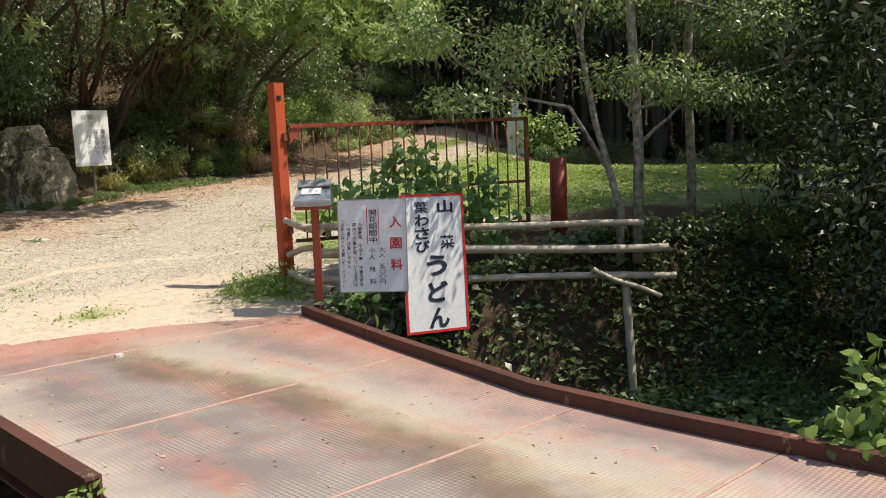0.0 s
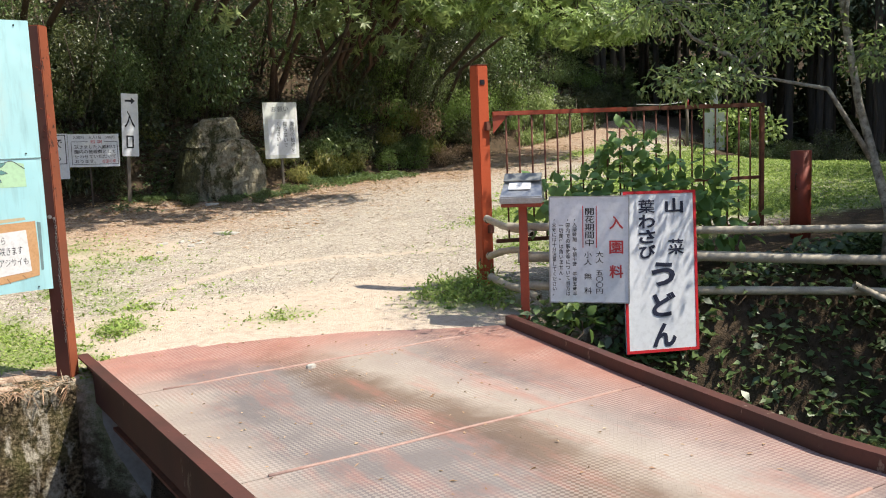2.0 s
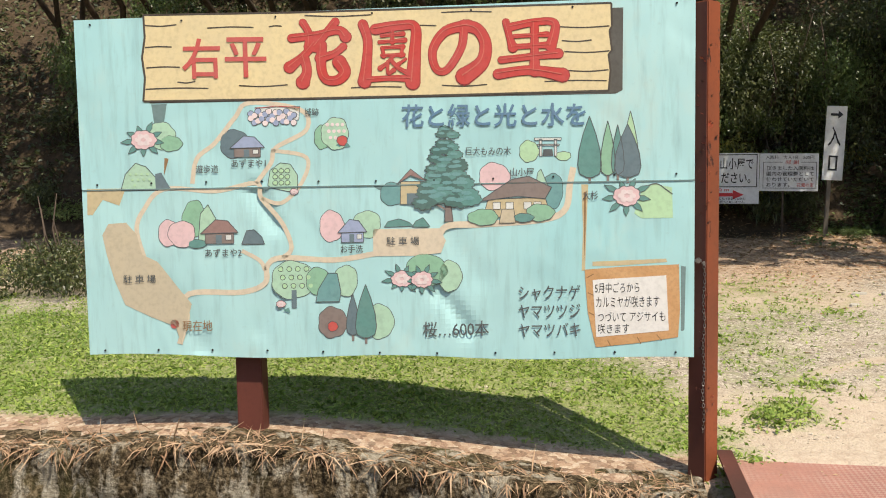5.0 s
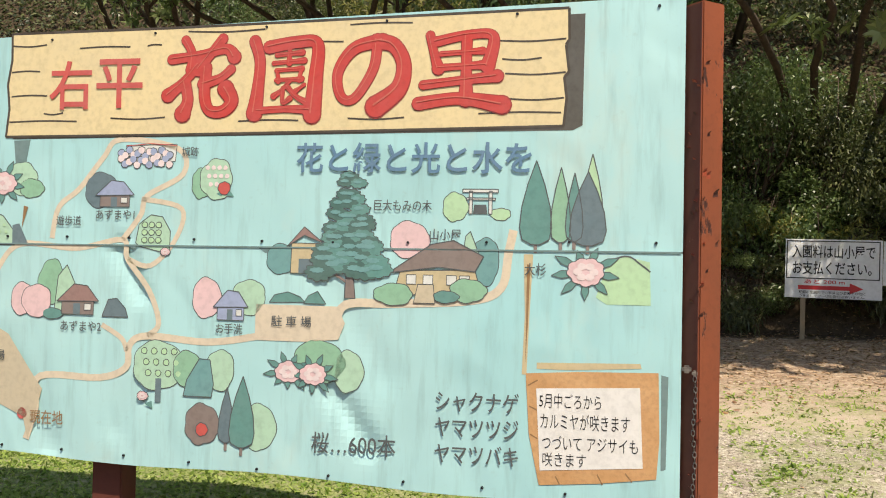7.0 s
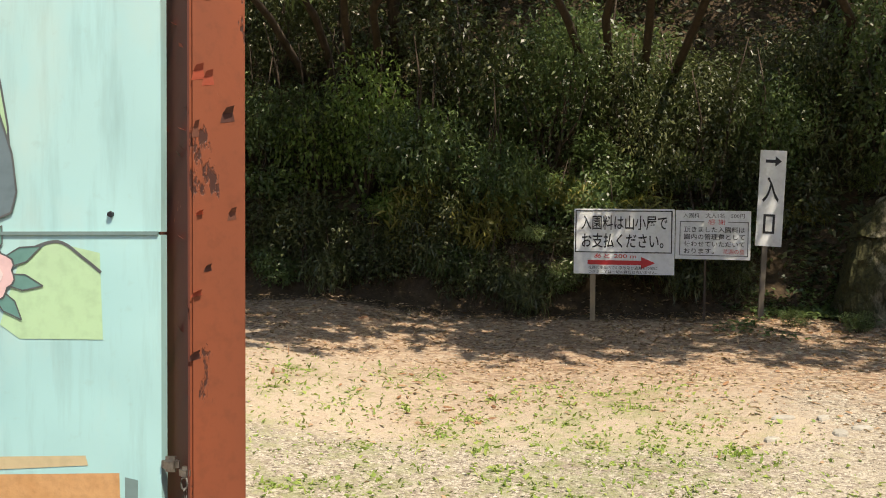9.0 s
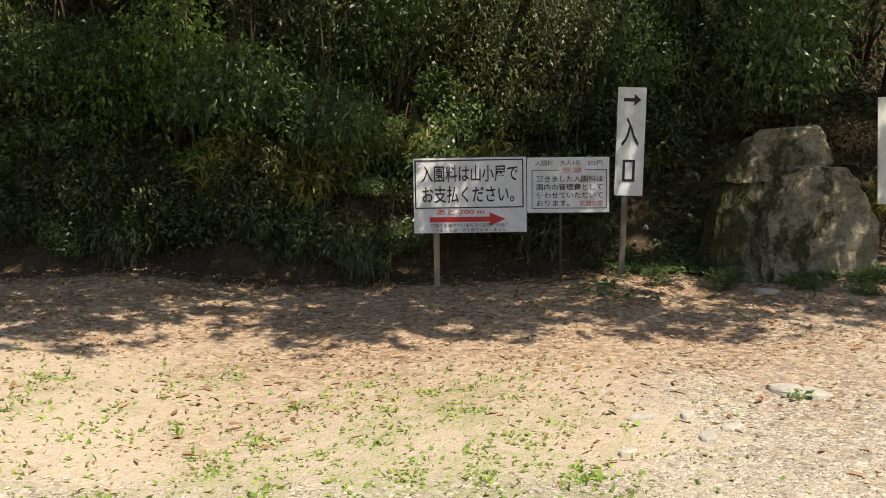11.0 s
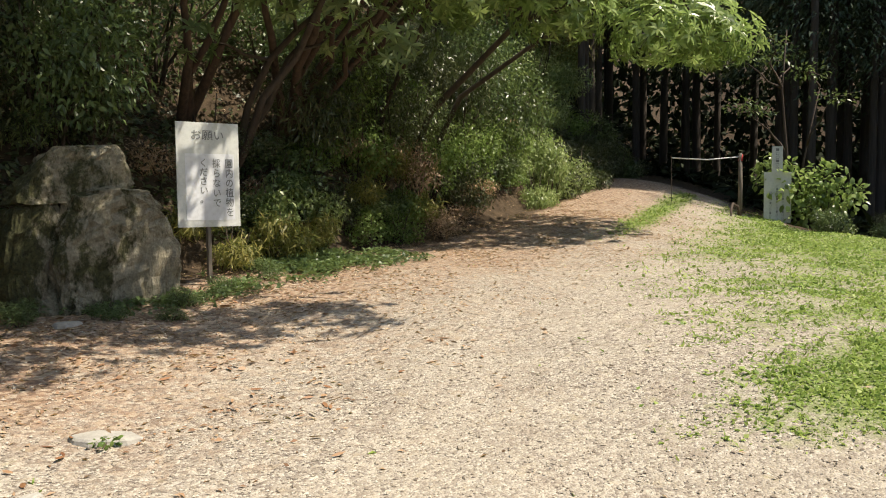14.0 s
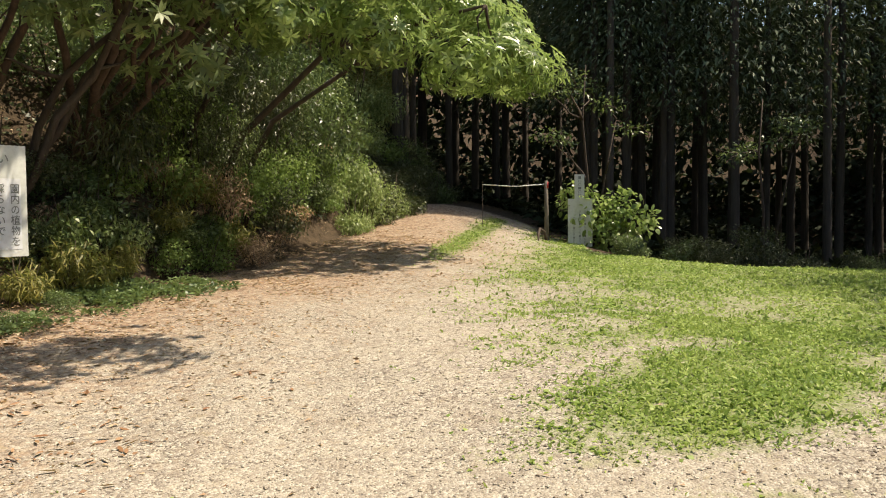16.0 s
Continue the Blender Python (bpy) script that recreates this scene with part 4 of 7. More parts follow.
bamboo("post_cane", (8.02, 5.42, 0.12), (7.98, 5.30, -1.25), 0.048, 4)
bamboo("brace_cane", (7.7, 5.62, 0.26), (8.27, 5.14, -0.06), 0.032, 3)
bamboo("post_cane", (6.35, 6.95, 0.80), (6.35, 6.90, -0.6), 0.045, 4)

# ---- lettering ----


def glyphs(body, bold=0.0):
    c = bpy.data.curves.new("lettering", "FONT")
    c.body, c.resolution_u, c.offset = body, 3, bold
    o = new("lettering", c)
    bpy.context.view_layer.update()
    me = bpy.data.meshes.new_from_object(o.evaluated_get(bpy.context.evaluated_depsgraph_get()))
    bpy.data.objects.remove(o)
    bpy.data.curves.remove(c)
    return me


def lettering(parent, body, x0, z0, x1, z1, y, material, bold=0.0, vertical=False, name="lettering", shear=0.0, fat=0.0):
    """Text fitted into a box of its sign, standing y in front of the face. vertical: read downwards."""
    cells = [body] if not vertical else [ch for ch in body]
    vs, fs = [], []
    for i, ch in enumerate(cells):
        if not ch.strip():
            continue
        me = glyphs(ch, bold)
        co = np.array([v.co[:2] for v in me.vertices])
        if vertical:
            h = (z1 - z0) / len(cells)
            ax, az = x0 + (co[:, 0] + 0.02) * (x1 - x0), z1 - h * (i + 0.88) + (co[:, 1] + 0.0) * h * 0.98
        else:
            lo, hi = co.min(0), co.max(0)
            ax = x0 + (co[:, 0] - lo[0]) / (hi[0] - lo[0]) * (x1 - x0)
            az = z0 + (co[:, 1] - lo[1]) / (hi[1] - lo[1]) * (z1 - z0) + shear * (ax - x0)
        for n, w in enumerate((0, 1, 2, 3, 4, 5, 6, 7, 8) if fat else (0,)):     # brush strokes made fat by laying the sign over itself
            dx, dz = (fat * (x1 - x0) * math.cos(w * .785), fat * (x1 - x0) * math.sin(w * .785)) if n else (0, 0)
            k = len(vs)
            vs += [(a + dx, -y - 0.00015 * n, b + dz) for a, b in zip(ax, az)]
            fs += [[k + j for j in p.vertices] for p in me.polygons]
        bpy.data.meshes.remove(me)
    return part(name, (vs, [], fs), material, parent)


def rect(parent, name, x0, z0, x1, z1, y, material, thick=0.002):
    return part(name, box_bm(((x0 + x1) / 2, -y + thick / 2, (z0 + z1) / 2), (abs(x1 - x0), thick, abs(z1 - z0))), material, parent)


def outline(parent, x0, z0, x1, z1, w, y, material, name="border"):
    bm = bmesh.new()
    for c, s in ((((x0 + x1) / 2, -y, z0), (x1 - x0 + w, 0.002, w)), (((x0 + x1) / 2, -y, z1), (x1 - x0 + w, 0.002, w)),
                 ((x0, -y, (z0 + z1) / 2), (w, 0.0024, z1 - z0)), ((x1, -y, (z0 + z1) / 2), (w, 0.0024, z1 - z0))):
        add_box(bm, c, s)
    return part(name, bm, material, parent)


def bars(parent, x0, z0, x1, z1, rows, y, material):
    """Lines of writing too small to read."""
    bm = bmesh.new()
    h = (z1 - z0) / rows
    for i in range(rows):
        add_box(bm, ((x0 + x1) / 2, -y, z1 - h * (i + 0.5)), (x1 - x0, 0.002, h * 0.45))
    return part("writing", bm, material, parent)


def arrow(parent, x0, x1, zc, shaft, head, y, material, headlen):
    bm = bmesh.new()
    p = [(x0, zc - shaft), (x1 - headlen, zc - shaft), (x1 - headlen, zc - head), (x1, zc), (x1 - headlen, zc + head), (x1 - headlen, zc + shaft), (x0, zc + shaft)]
    vs = [bm.verts.new((a, -y, b)) for a, b in p]
    bm.faces.new((vs[0], vs[1], vs[5], vs[6]))
    bm.faces.new((vs[2], vs[3], vs[4]))
    return part("arrow", bm, material, parent)


# sign: pay at the hut
fee = thing("fee_sign", pose(2.25, 17.10, 1.285, -1, 0.8, 0), "white sign with black writing, red arrow and wooden stake", "sign")
rect(fee, "panel", 0, 0, 1.145, 0.76, 0, "white_sheet", 0.012)
part("stake", box_bm((0.225, 0.03, 0.06), (0.06, 0.04, 1.38), bevel=0.004), "post_wood", fee, "raw wooden stake")
outline(fee, 0.02, 0.255, 1.11, 0.735, 0.012, 0.004, "ink_black")
lettering(fee, "入園料は山小屋で", 0.08, 0.515, 1.06, 0.685, 0.004, "ink_black", 0.010)
lettering(fee, "お支払ください。", 0.09, 0.305, 1.02, 0.475, 0.004, "ink_black", 0.012)
lettering(fee, "あと 200 m", 0.235, 0.185, 0.715, 0.24, 0.004, "ink_red", 0.01)
arrow(fee, 0.16, 0.93, 0.135, 0.026, 0.07, 0.003, "bright_red", 0.16)
lettering(fee, "花園の里園内での事故及び盗難その他に", 0.17, 0.055, 0.955, 0.095, 0.004, "ink_black")
lettering(fee, "つきましては一切の責任は負いません。", 0.17, 0.008, 0.955, 0.046, 0.004, "ink_black")
# sign: thanks
thx = thing("thanks_sign", pose(3.405, 17.12, 1.46, -1, 1.2, 0), "smaller white notice with black and red writing beside the fee sign", "sign")
rect(thx, "panel", 0, 0, 0.83, 0.56, 0, "white_sheet", 0.012)
part("stake", box_bm((0.34, 0.03, -0.10), (0.026, 0.03, 1.25), bevel=0.004), "bark_brown", thx)
lettering(thx, "入園料　大人1名　500円", 0.08, 0.475, 0.76, 0.53, 0.004, "ink_black")
outline(thx, 0.05, 0.045, 0.80, 0.43, 0.007, 0.004, "ink_black")
rect(thx, "caption_ground", 0.32, 0.39, 0.58, 0.47, 0.0065, "white_sheet")
lettering(thx, "感 謝", 0.36, 0.40, 0.55, 0.46, 0.0085, "ink_red")
for i, ln in enumerate(("頂きました入園料は", "園内の管理費として", "使わせていただいて")):
    lettering(thx, ln, 0.095, 0.31 - 0.083 * i, 0.765, 0.375 - 0.083 * i, 0.0055, "ink_black", 0.008)
lettering(thx, "おります。", 0.095, 0.065, 0.43, 0.125, 0.0055, "ink_black", 0.008)
lettering(thx, "花園の里", 0.53, 0.065, 0.765, 0.12, 0.0055, "ink_red")
# sign: entrance
ent = thing("entrance_sign", pose(4.29, 17.14, 1.612, -1, 3.4, 0), "tall narrow white entrance sign with an arrow on a grey stake", "sign")
rect(ent, "panel", 0, 0, 0.285, 1.09, 0, "white_sheet", 0.014)
part("stake", box_bm((0.11, 0.035, -0.22), (0.06, 0.045, 1.45), bevel=0.004), "post_grey_wood", ent)
arrow(ent, 0.06, 0.235, 0.965, 0.018, 0.06, 0.003, "ink_black", 0.07)
lettering(ent, "入", 0.045, 0.50, 0.225, 0.79, 0.004, "ink_black", 0.012)
outline(ent, 0.085, 0.155, 0.185, 0.35, 0.026, 0.004, "ink_black", "lettering")
# sign: request
ask = thing("request_sign", pose(6.95, 17.18, 1.44, -1, 0.3, 0), "white request sign with grey writing on a thin stake", "sign")
rect(ask, "panel", 0, 0, 0.70, 1.075, 0, "white_sheet_old", 0.012)
part("stake", box_bm((0.345, 0.03, -0.18), (0.045, 0.04, 1.3), bevel=0.004), "post_grey_wood", ask)
rect(ask, "pasted_sheet", 0.09, 0.07, 0.64, 0.755, 0.003, "white_sheet", 0.002)
lettering(ask, "お願い", 0.165, 0.895, 0.525, 0.995, 0.004, "ink_grey", 0.006)
lettering(ask, "園内の植物を", 0.53, 0.10, 0.625, 0.71, 0.006, "ink_grey", 0.008, True)
lettering(ask, "採らないで", 0.385, 0.20, 0.48, 0.71, 0.006, "ink_grey", 0.008, True)
lettering(ask, "ください。", 0.24, 0.24, 0.335, 0.71, 0.006, "ink_grey", 0.008, True)

# noodle sign, leaning on the railing
ud = thing("noodle_sign", Matrix.Translation((5.93, 6.64, -0.255)) @ pose(0, 0, 0, 0, 0, -20) @ pose(0, 0, 0, -5, 1.4, 0), "tall white red-bordered sign with black brush writing, leaning on railing", "sign")
rect(ud, "panel", 0, 0, 0.70, 1.43, 0, "white_sheet", 0.02)
outline(ud, 0.013, 0.013, 0.687, 1.417, 0.026, 0.003, "bright_red")
lettering(ud, "山", 0.40, 1.23, 0.575, 1.36, 0.005, "ink_navy", 0.03)
lettering(ud, "菜", 0.415, 0.86, 0.575, 1.00, 0.005, "ink_navy", 0.018)
for i, ch in enumerate("葉わさび"):
    lettering(ud, ch, 0.14, 1.235 - 0.133 * i, 0.30, 1.355 - 0.133 * i, 0.005, "ink_navy", 0.014 if ch == "葉" else 0.028)
for i, ch in enumerate("うどん"):
    lettering(ud, ch, 0.25, 0.585 - 0.27 * i, 0.48, 0.80 - 0.27 * i, 0.005, "ink_navy", 0.035)
# admission sign
adm = thing("admission_sign", Matrix.Translation((5.50, 7.16, 0.20)) @ pose(0, 0, 0, 0, 0, -47.5) @ pose(0, 0, 0, -4, 0.4, 0), "white admission price board with red and black vertical writing", "sign")
rect(adm, "panel", 0, 0, 0.70, 0.945, 0, "white_sheet", 0.02)
outline(adm, 0.004, 0.004, 0.696, 0.941, 0.010, 0.003, "galvanised", "frame")
for i, ch in enumerate("入園料"):
    lettering(adm, ch, 0.53, 0.655 - 0.215 * i, 0.645, 0.765 - 0.215 * i, 0.005, "ink_red", 0.0, False, "lettering", 0.0, 0.022)
lettering(adm, "開花期間中", 0.31, 0.50, 0.40, 0.845, 0.005, "ink_black", 0.008, True)
for x_ in (0.295, 0.412):
    rect(adm, "red_line", x_, 0.49, x_ + 0.007, 0.86, 0.004, "bright_red")
lettering(adm, "大人 五〇〇円", 0.405, 0.08, 0.475, 0.46, 0.005, "ink_black", 0.004, True)
lettering(adm, "小人　無　料", 0.305, 0.08, 0.375, 0.46, 0.005, "ink_black", 0.004, True)
lettering(adm, "・入園時間　午前十時　午後五時半", 0.205, 0.06, 0.245, 0.76, 0.005, "ink_black", 0.012, True)
lettering(adm, "・園内での事故等について当方は", 0.145, 0.06, 0.185, 0.76, 0.005, "ink_black", 0.012, True)
lettering(adm, "　一切責任は負いません。", 0.085, 0.20, 0.125, 0.76, 0.005, "ink_black", 0.012, True)
lettering(adm, "・火気には十分注意してください。", 0.025, 0.06, 0.065, 0.76, 0.005, "ink_black", 0.012, True)

# far white sign at the end of the lawn
fs_ = thing("far_sign", pose(20.72, 18.17, 1.02, 0, 0, -53.5), "white notice board with columns of small writing at the lawn's end", "sign")
rect(fs_, "panel", -0.03, 0.03, 0.52, 1.11, 0, "white_sheet_old", 0.03)
rect(fs_, "upper_panel", 0.12, 1.11, 0.34, 1.66, 0, "white_sheet_old", 0.03)
part("leg", box_bm((0.24, 0.03, -0.2), (0.06, 0.05, 0.8)), "post_grey_wood", fs_)
for x_, a, b in ((0.33, .10, .75), (0.21, .10, .75), (0.08, .10, .60)):
    lettering(fs_, "□■□□■□□□■□□", x_, a, x_ + 0.05, b + .1, 0.004, "ink_grey", 0.0, True, "writing")
lettering(fs_, "■□□■□□", 0.19, 1.15, 0.28, 1.63, 0.004, "ink_grey", 0.0, True, "writing")
wp = thing("rope_barrier", pose(20.45, 18.62, 1.05), "wooden barrier stump with a rope at the wood's edge", "barrier")
part("stump", tube(bmesh.new(), [(0, 0, -0.1), (0.03, 0, 0.8), (0.0, 0, 1.5)], [0.055, 0.045, 0.04], 10), "post_grey_wood", wp)
part("red_tape", tube(bmesh.new(), [(0.02, 0, 1.33), (0.02, 0, 1.47)], [0.052, 0.047], 10), "ink_red", wp)
part("rope", tube(bmesh.new(), [(0, 0, 1.42), (-0.4, 0.55, 1.37), (-0.85, 1.15, 1.42)], [0.014] * 3, 6), "paper_white", wp)
part("far_stump", tube(bmesh.new(), [(-.85, 1.15, -0.1), (-.85, 1.15, 1.44)], [0.007, 0.006], 8), "bark_brown", wp)
part("bent_hoop", tube(bmesh.new(), [(-0.7, -0.2, -0.1), (-0.6, -0.15, 0.3), (-0.45, -0.1, 0.42), (-0.25, -0.1, 0.35), (-0.1, -0.1, 0.05)], [0.03] * 5, 6), "bark_brown", wp)

# ---- the painted map on the board ----


def on_board(u, v):
    """From the artwork's own grid to metres along and up the board."""
    q = 1 + 9.12e-5 * u - 2.885e-5 * v
    return (3.21664e-3 * u - 8.852e-5 * v + 0.125255) / q, (1.34695e-4 * u - 3.011283e-3 * v + 2.797143) / q


class Painting:
    """Flat coats of paint, each a little proud of the one below; one picture is one part."""

    def __init__(self, name, label=""):
        self.name, self.label, self.v, self.f, self.m, self.mats = name, label, [], [], [], []

    def add(self, pts, material, coat):
        k = len(self.v)
        for u, v in pts:
            x, z = on_board(u, v)
            self.v.append((x, -0.001 - 0.0006 * coat, z))
        self.f.append(list(range(k, k + len(pts))))
        if material not in self.mats:
            self.mats.append(material)
        self.m.append(self.mats.index(material))

    def blob(self, cu, cv, ru, rv, material, coat=0, wob=0.08, seed=1, ink=True, lobes=7):
        """A round painted shape with a scalloped edge and an ink line."""
        r = random.Random(seed)
        ph = r.uniform(0, 6)
        pts = []
        for i in range(36):
            w = 2 * math.pi * i / 36
            s = 1 + wob * abs(math.sin(lobes * w / 2 + ph)) + 0.04 * math.sin(3 * w + ph)
            pts.append((cu + ru * s * math.cos(w), cv + rv * s * math.sin(w)))
        if ink:
            self.add([(cu + (a - cu) * (1 + 1.2 / ru), cv + (b - cv) * (1 + 1.2 / rv)) for a, b in pts], "art_ink", coat)
        self.add(pts, material, coat + 1)

    def poly(self, pts, material, coat=0, ink=0.0):
        if ink:
            self.line(pts + [pts[0]], ink, "art_ink", coat + 1)
        self.add(pts, material, coat)

    def line(self, pts, w, material, coat=0):
        for i, ((a, b), (c, d)) in enumerate(zip(pts, pts[1:])):
            n = math.hypot(c - a, d - b) or 1
            x, y = -(d - b) / n * w / 2, (c - a) / n * w / 2
            self.add([(a + x, b + y), (c + x, d + y), (c - x, d - y), (a - x, b - y)], material, coat + 0.05 * (i % 3))

    def curve(self, pts, w, material, coat=0):
        """A smooth thick stroke through the points."""
        fine = []
        P = [pts[0]] + list(pts) + [pts[-1]]
        for i in range(1, len(P) - 2):
            for k in range(6):
                t = k / 6
                fine.append(tuple(0.5 * (2 * P[i][j] + (P[i + 1][j] - P[i - 1][j]) * t + (2 * P[i - 1][j] - 5 * P[i][j] + 4 * P[i + 1][j] - P[i + 2][j]) * t * t
                                         + (3 * P[i][j] - P[i - 1][j] - 3 * P[i + 1][j] + P[i + 2][j]) * t ** 3) for j in (0, 1)))
        fine.append(pts[-1])
        L, R = [], []
        for i, p in enumerate(fine):
            a, b = fine[max(i - 1, 0)], fine[min(i + 1, len(fine) - 1)]
            n = math.hypot(b[0] - a[0], b[1] - a[1]) or 1
            x, y = -(b[1] - a[1]) / n * w / 2, (b[0] - a[0]) / n * w / 2
            L.append((p[0] + x, p[1] + y))
            R.append((p[0] - x, p[1] - y))
        for i in range(len(fine) - 1):
            self.add([L[i], L[i + 1], R[i + 1], R[i]], material, coat)

    def brush(self, pts, w, material, coat=0):
        """A brush stroke: swells along its way and ends round."""
        fine, P = [], [pts[0]] + list(pts) + [pts[-1]]
        for i in range(1, len(P) - 2):
            for k in range(8):
                t = k / 8
                fine.append(tuple(0.5 * (2 * P[i][j] + (P[i + 1][j] - P[i - 1][j]) * t + (2 * P[i - 1][j] - 5 * P[i][j] + 4 * P[i + 1][j] - P[i + 2][j]) * t * t
                                         + (3 * P[i][j] - P[i - 1][j] - 3 * P[i + 1][j] + P[i + 2][j]) * t ** 3) for j in (0, 1)))
        fine.append(pts[-1])
        n, L, R = len(fine), [], []
        for i, q in enumerate(fine):
            a, b = fine[max(i - 1, 0)], fine[min(i + 1, n - 1)]
            d = math.hypot(b[0] - a[0], b[1] - a[1]) or 1
            u = i / (n - 1)
            h = w / 2 * (0.80 + 0.30 * u) * (1 - 0.22 * math.sin(math.pi * u))
            x, y = -(b[1] - a[1]) / d * h, (b[0] - a[0]) / d * h
            L.append((q[0] + x, q[1] + y))
            R.append((q[0] - x, q[1] - y))
        for i in range(n - 1):
            self.add([L[i], L[i + 1], R[i + 1], R[i]], material, coat)
        for q, r_ in ((fine[0], w * .40), (fine[-1], w * .55)):
            self.add([(q[0] + r_ * math.cos(k * .5236), q[1] + r_ * math.sin(k * .5236)) for k in range(12)], material, coat + .05)

    def flower(self, cu, cv, r, coat=4, leaves=True, seed=3):
        rr = random.Random(seed)
        if leaves:
            for i in range(9):
                w = 2 * math.pi * i / 9 + .2
                c, s = math.cos(w), math.sin(w)
                L = r * rr.uniform(1.7, 2.3)
                b_ = r * .24
                self.poly([(cu + c * r * .5 - s * b_ * .5, cv + s * r * .4 + c * b_ * .5), (cu + c * L * .7 - s * b_, cv + s * L * .56 + c * b_), (cu + c * L, cv + s * L * .8), (cu + c * L * .7 + s * b_, cv + s * L * .56 - c * b_), (cu + c * r * .5 + s * b_ * .5, cv + s * r * .4 - c * b_ * .5)], "art_deep_green", coat - 1.6 + .05 * i, 1.0)
        self.blob(cu, cv, r, r * .75, "art_pink", coat, .15, seed, True, 9)
        for i in range(6):
            w = i * 1.05
            self.blob(cu + r * .5 * math.cos(w), cv + r * .36 * math.sin(w), r * .26, r * .2, "art_blush", coat + 2 + .1 * i, .1, i, False)

    def hut(self, u, v, w, h, wall, roof, coat=5):
        """A small house drawn from its left foot: width and height in the artwork's grid."""
        self.poly([(u + w * .12, v), (u + w * .88, v), (u + w * .88, v - h * .5), (u + w * .12, v - h * .5)], wall, coat, 1.2)
        self.poly([(u + w * .40, v), (u + w * .56, v), (u + w * .56, v - h * .36), (u + w * .40, v - h * .36)], "art_slate", coat + 1.2, 0)
        self.poly([(u + w * .66, v - h * .15), (u + w * .82, v - h * .15), (u + w * .82, v - h * .36), (u + w * .66, v - h * .36)], "art_white", coat + 1.2, 1)
        self.poly([(u, v - h * .42), (u + w, v - h * .45), (u + w * .72, v - h * .95), (u + w * .40, v - h)], roof, coat + 2, 1.4)

    def cypress(self, u, v, w, h, material, coat=3):
        """A pointed tree standing on v."""
        pts = [(u + w * .5 * math.sin(math.pi * min(1, t * 1.25)) ** .8 * (1 if t < .8 else .8), v - h * t) for t in (0.0, .1, .25, .45, .65, .82, 1.0)]
        left = [(2 * u - a, b) for a, b in reversed(pts[:-1])]
        full = [(u + w * k, v - h * t) for k, t in ((.12, 0), (.42, .06), (.5, .2), (.44, .45), (.26, .72), (0, 1), (-.26, .72), (-.44, .45), (-.5, .2), (-.42, .06), (-.12, 0))]
        self.line([(u, v + 12), (u, v - 2)], 5, "art_brown", coat)
        self.poly(full, material, coat + .5, 1.6)

    def done(self):
        ob = part(self.name, (self.v, [], self.f), self.mats[0], board, self.label)
        for x in self.mats[1:]:
            ob.data.materials.append(MATS[x])
        ob.data.polygons.foreach_set("material_index", self.m)
        return ob


def caption(body, u0, v0, u1, v1, material="art_ink", bold=0.004, coat=9, fat=0.0):
    x0, z0 = on_board(u0, v1)
    x1, z1 = on_board(u1, v0)
    zr = on_board(u1, v1)[1]
    return lettering(board, body, x0, z0, x1, z0 + (z1 - zr), 0.001 + 0.0006 * coat, material, bold, False, "lettering", (zr - z0) / (x1 - x0), fat)


# title plank with its drop shadow
p = Painting("title_plank", "cream painted plank with red title")
p.poly([(140, 50), (1064, 24), (1062, 190), (1048, 197), (126, 210), (113, 196)], "art_shadow", 0)
p.poly([(116, 36), (400, 32), (700, 24), (1040, 15), (1041, 62), (1036, 70), (1041, 110), (1034, 118), (1038, 150), (1034, 191), (700, 198), (400, 203), (113, 206), (117, 160), (112, 120), (118, 80)], "art_cream", 2)
p.line([(116, 36), (400, 32), (700, 24), (1040, 15), (1041, 62), (1036, 70), (1041, 110), (1034, 118), (1038, 150), (1034, 191), (700, 198), (400, 203), (113, 206), (117, 160), (112, 120), (118, 80), (116, 36)], 4, "art_wood_line", 3)
for i, (a, b, v) in enumerate(((118, 180, 56), (240, 330, 62), (430, 560, 38), (700, 800, 33), (930, 1036, 62), (118, 170, 100), (945, 1036, 112), (120, 185, 140), (950, 1034, 150), (118, 240, 182),
                               (300, 395, 176), (520, 620, 182), (700, 790, 178), (905, 1030, 172), (180, 215, 168), (360, 385, 60), (940, 1000, 90), (565, 690, 60))):
    p.curve([(a, v), ((a + b) / 2, v + 2 * (-1) ** i), (b, v - 1)], 2.6, "art_wood_line", 3.5)
p.done()
for ch, u0, v0, u1, v1 in (("右", 190, 82, 264, 162), ("平", 274, 80, 354, 160)):
    caption(ch, u0, v0, u1, v1, "art_crimson", 0.012)
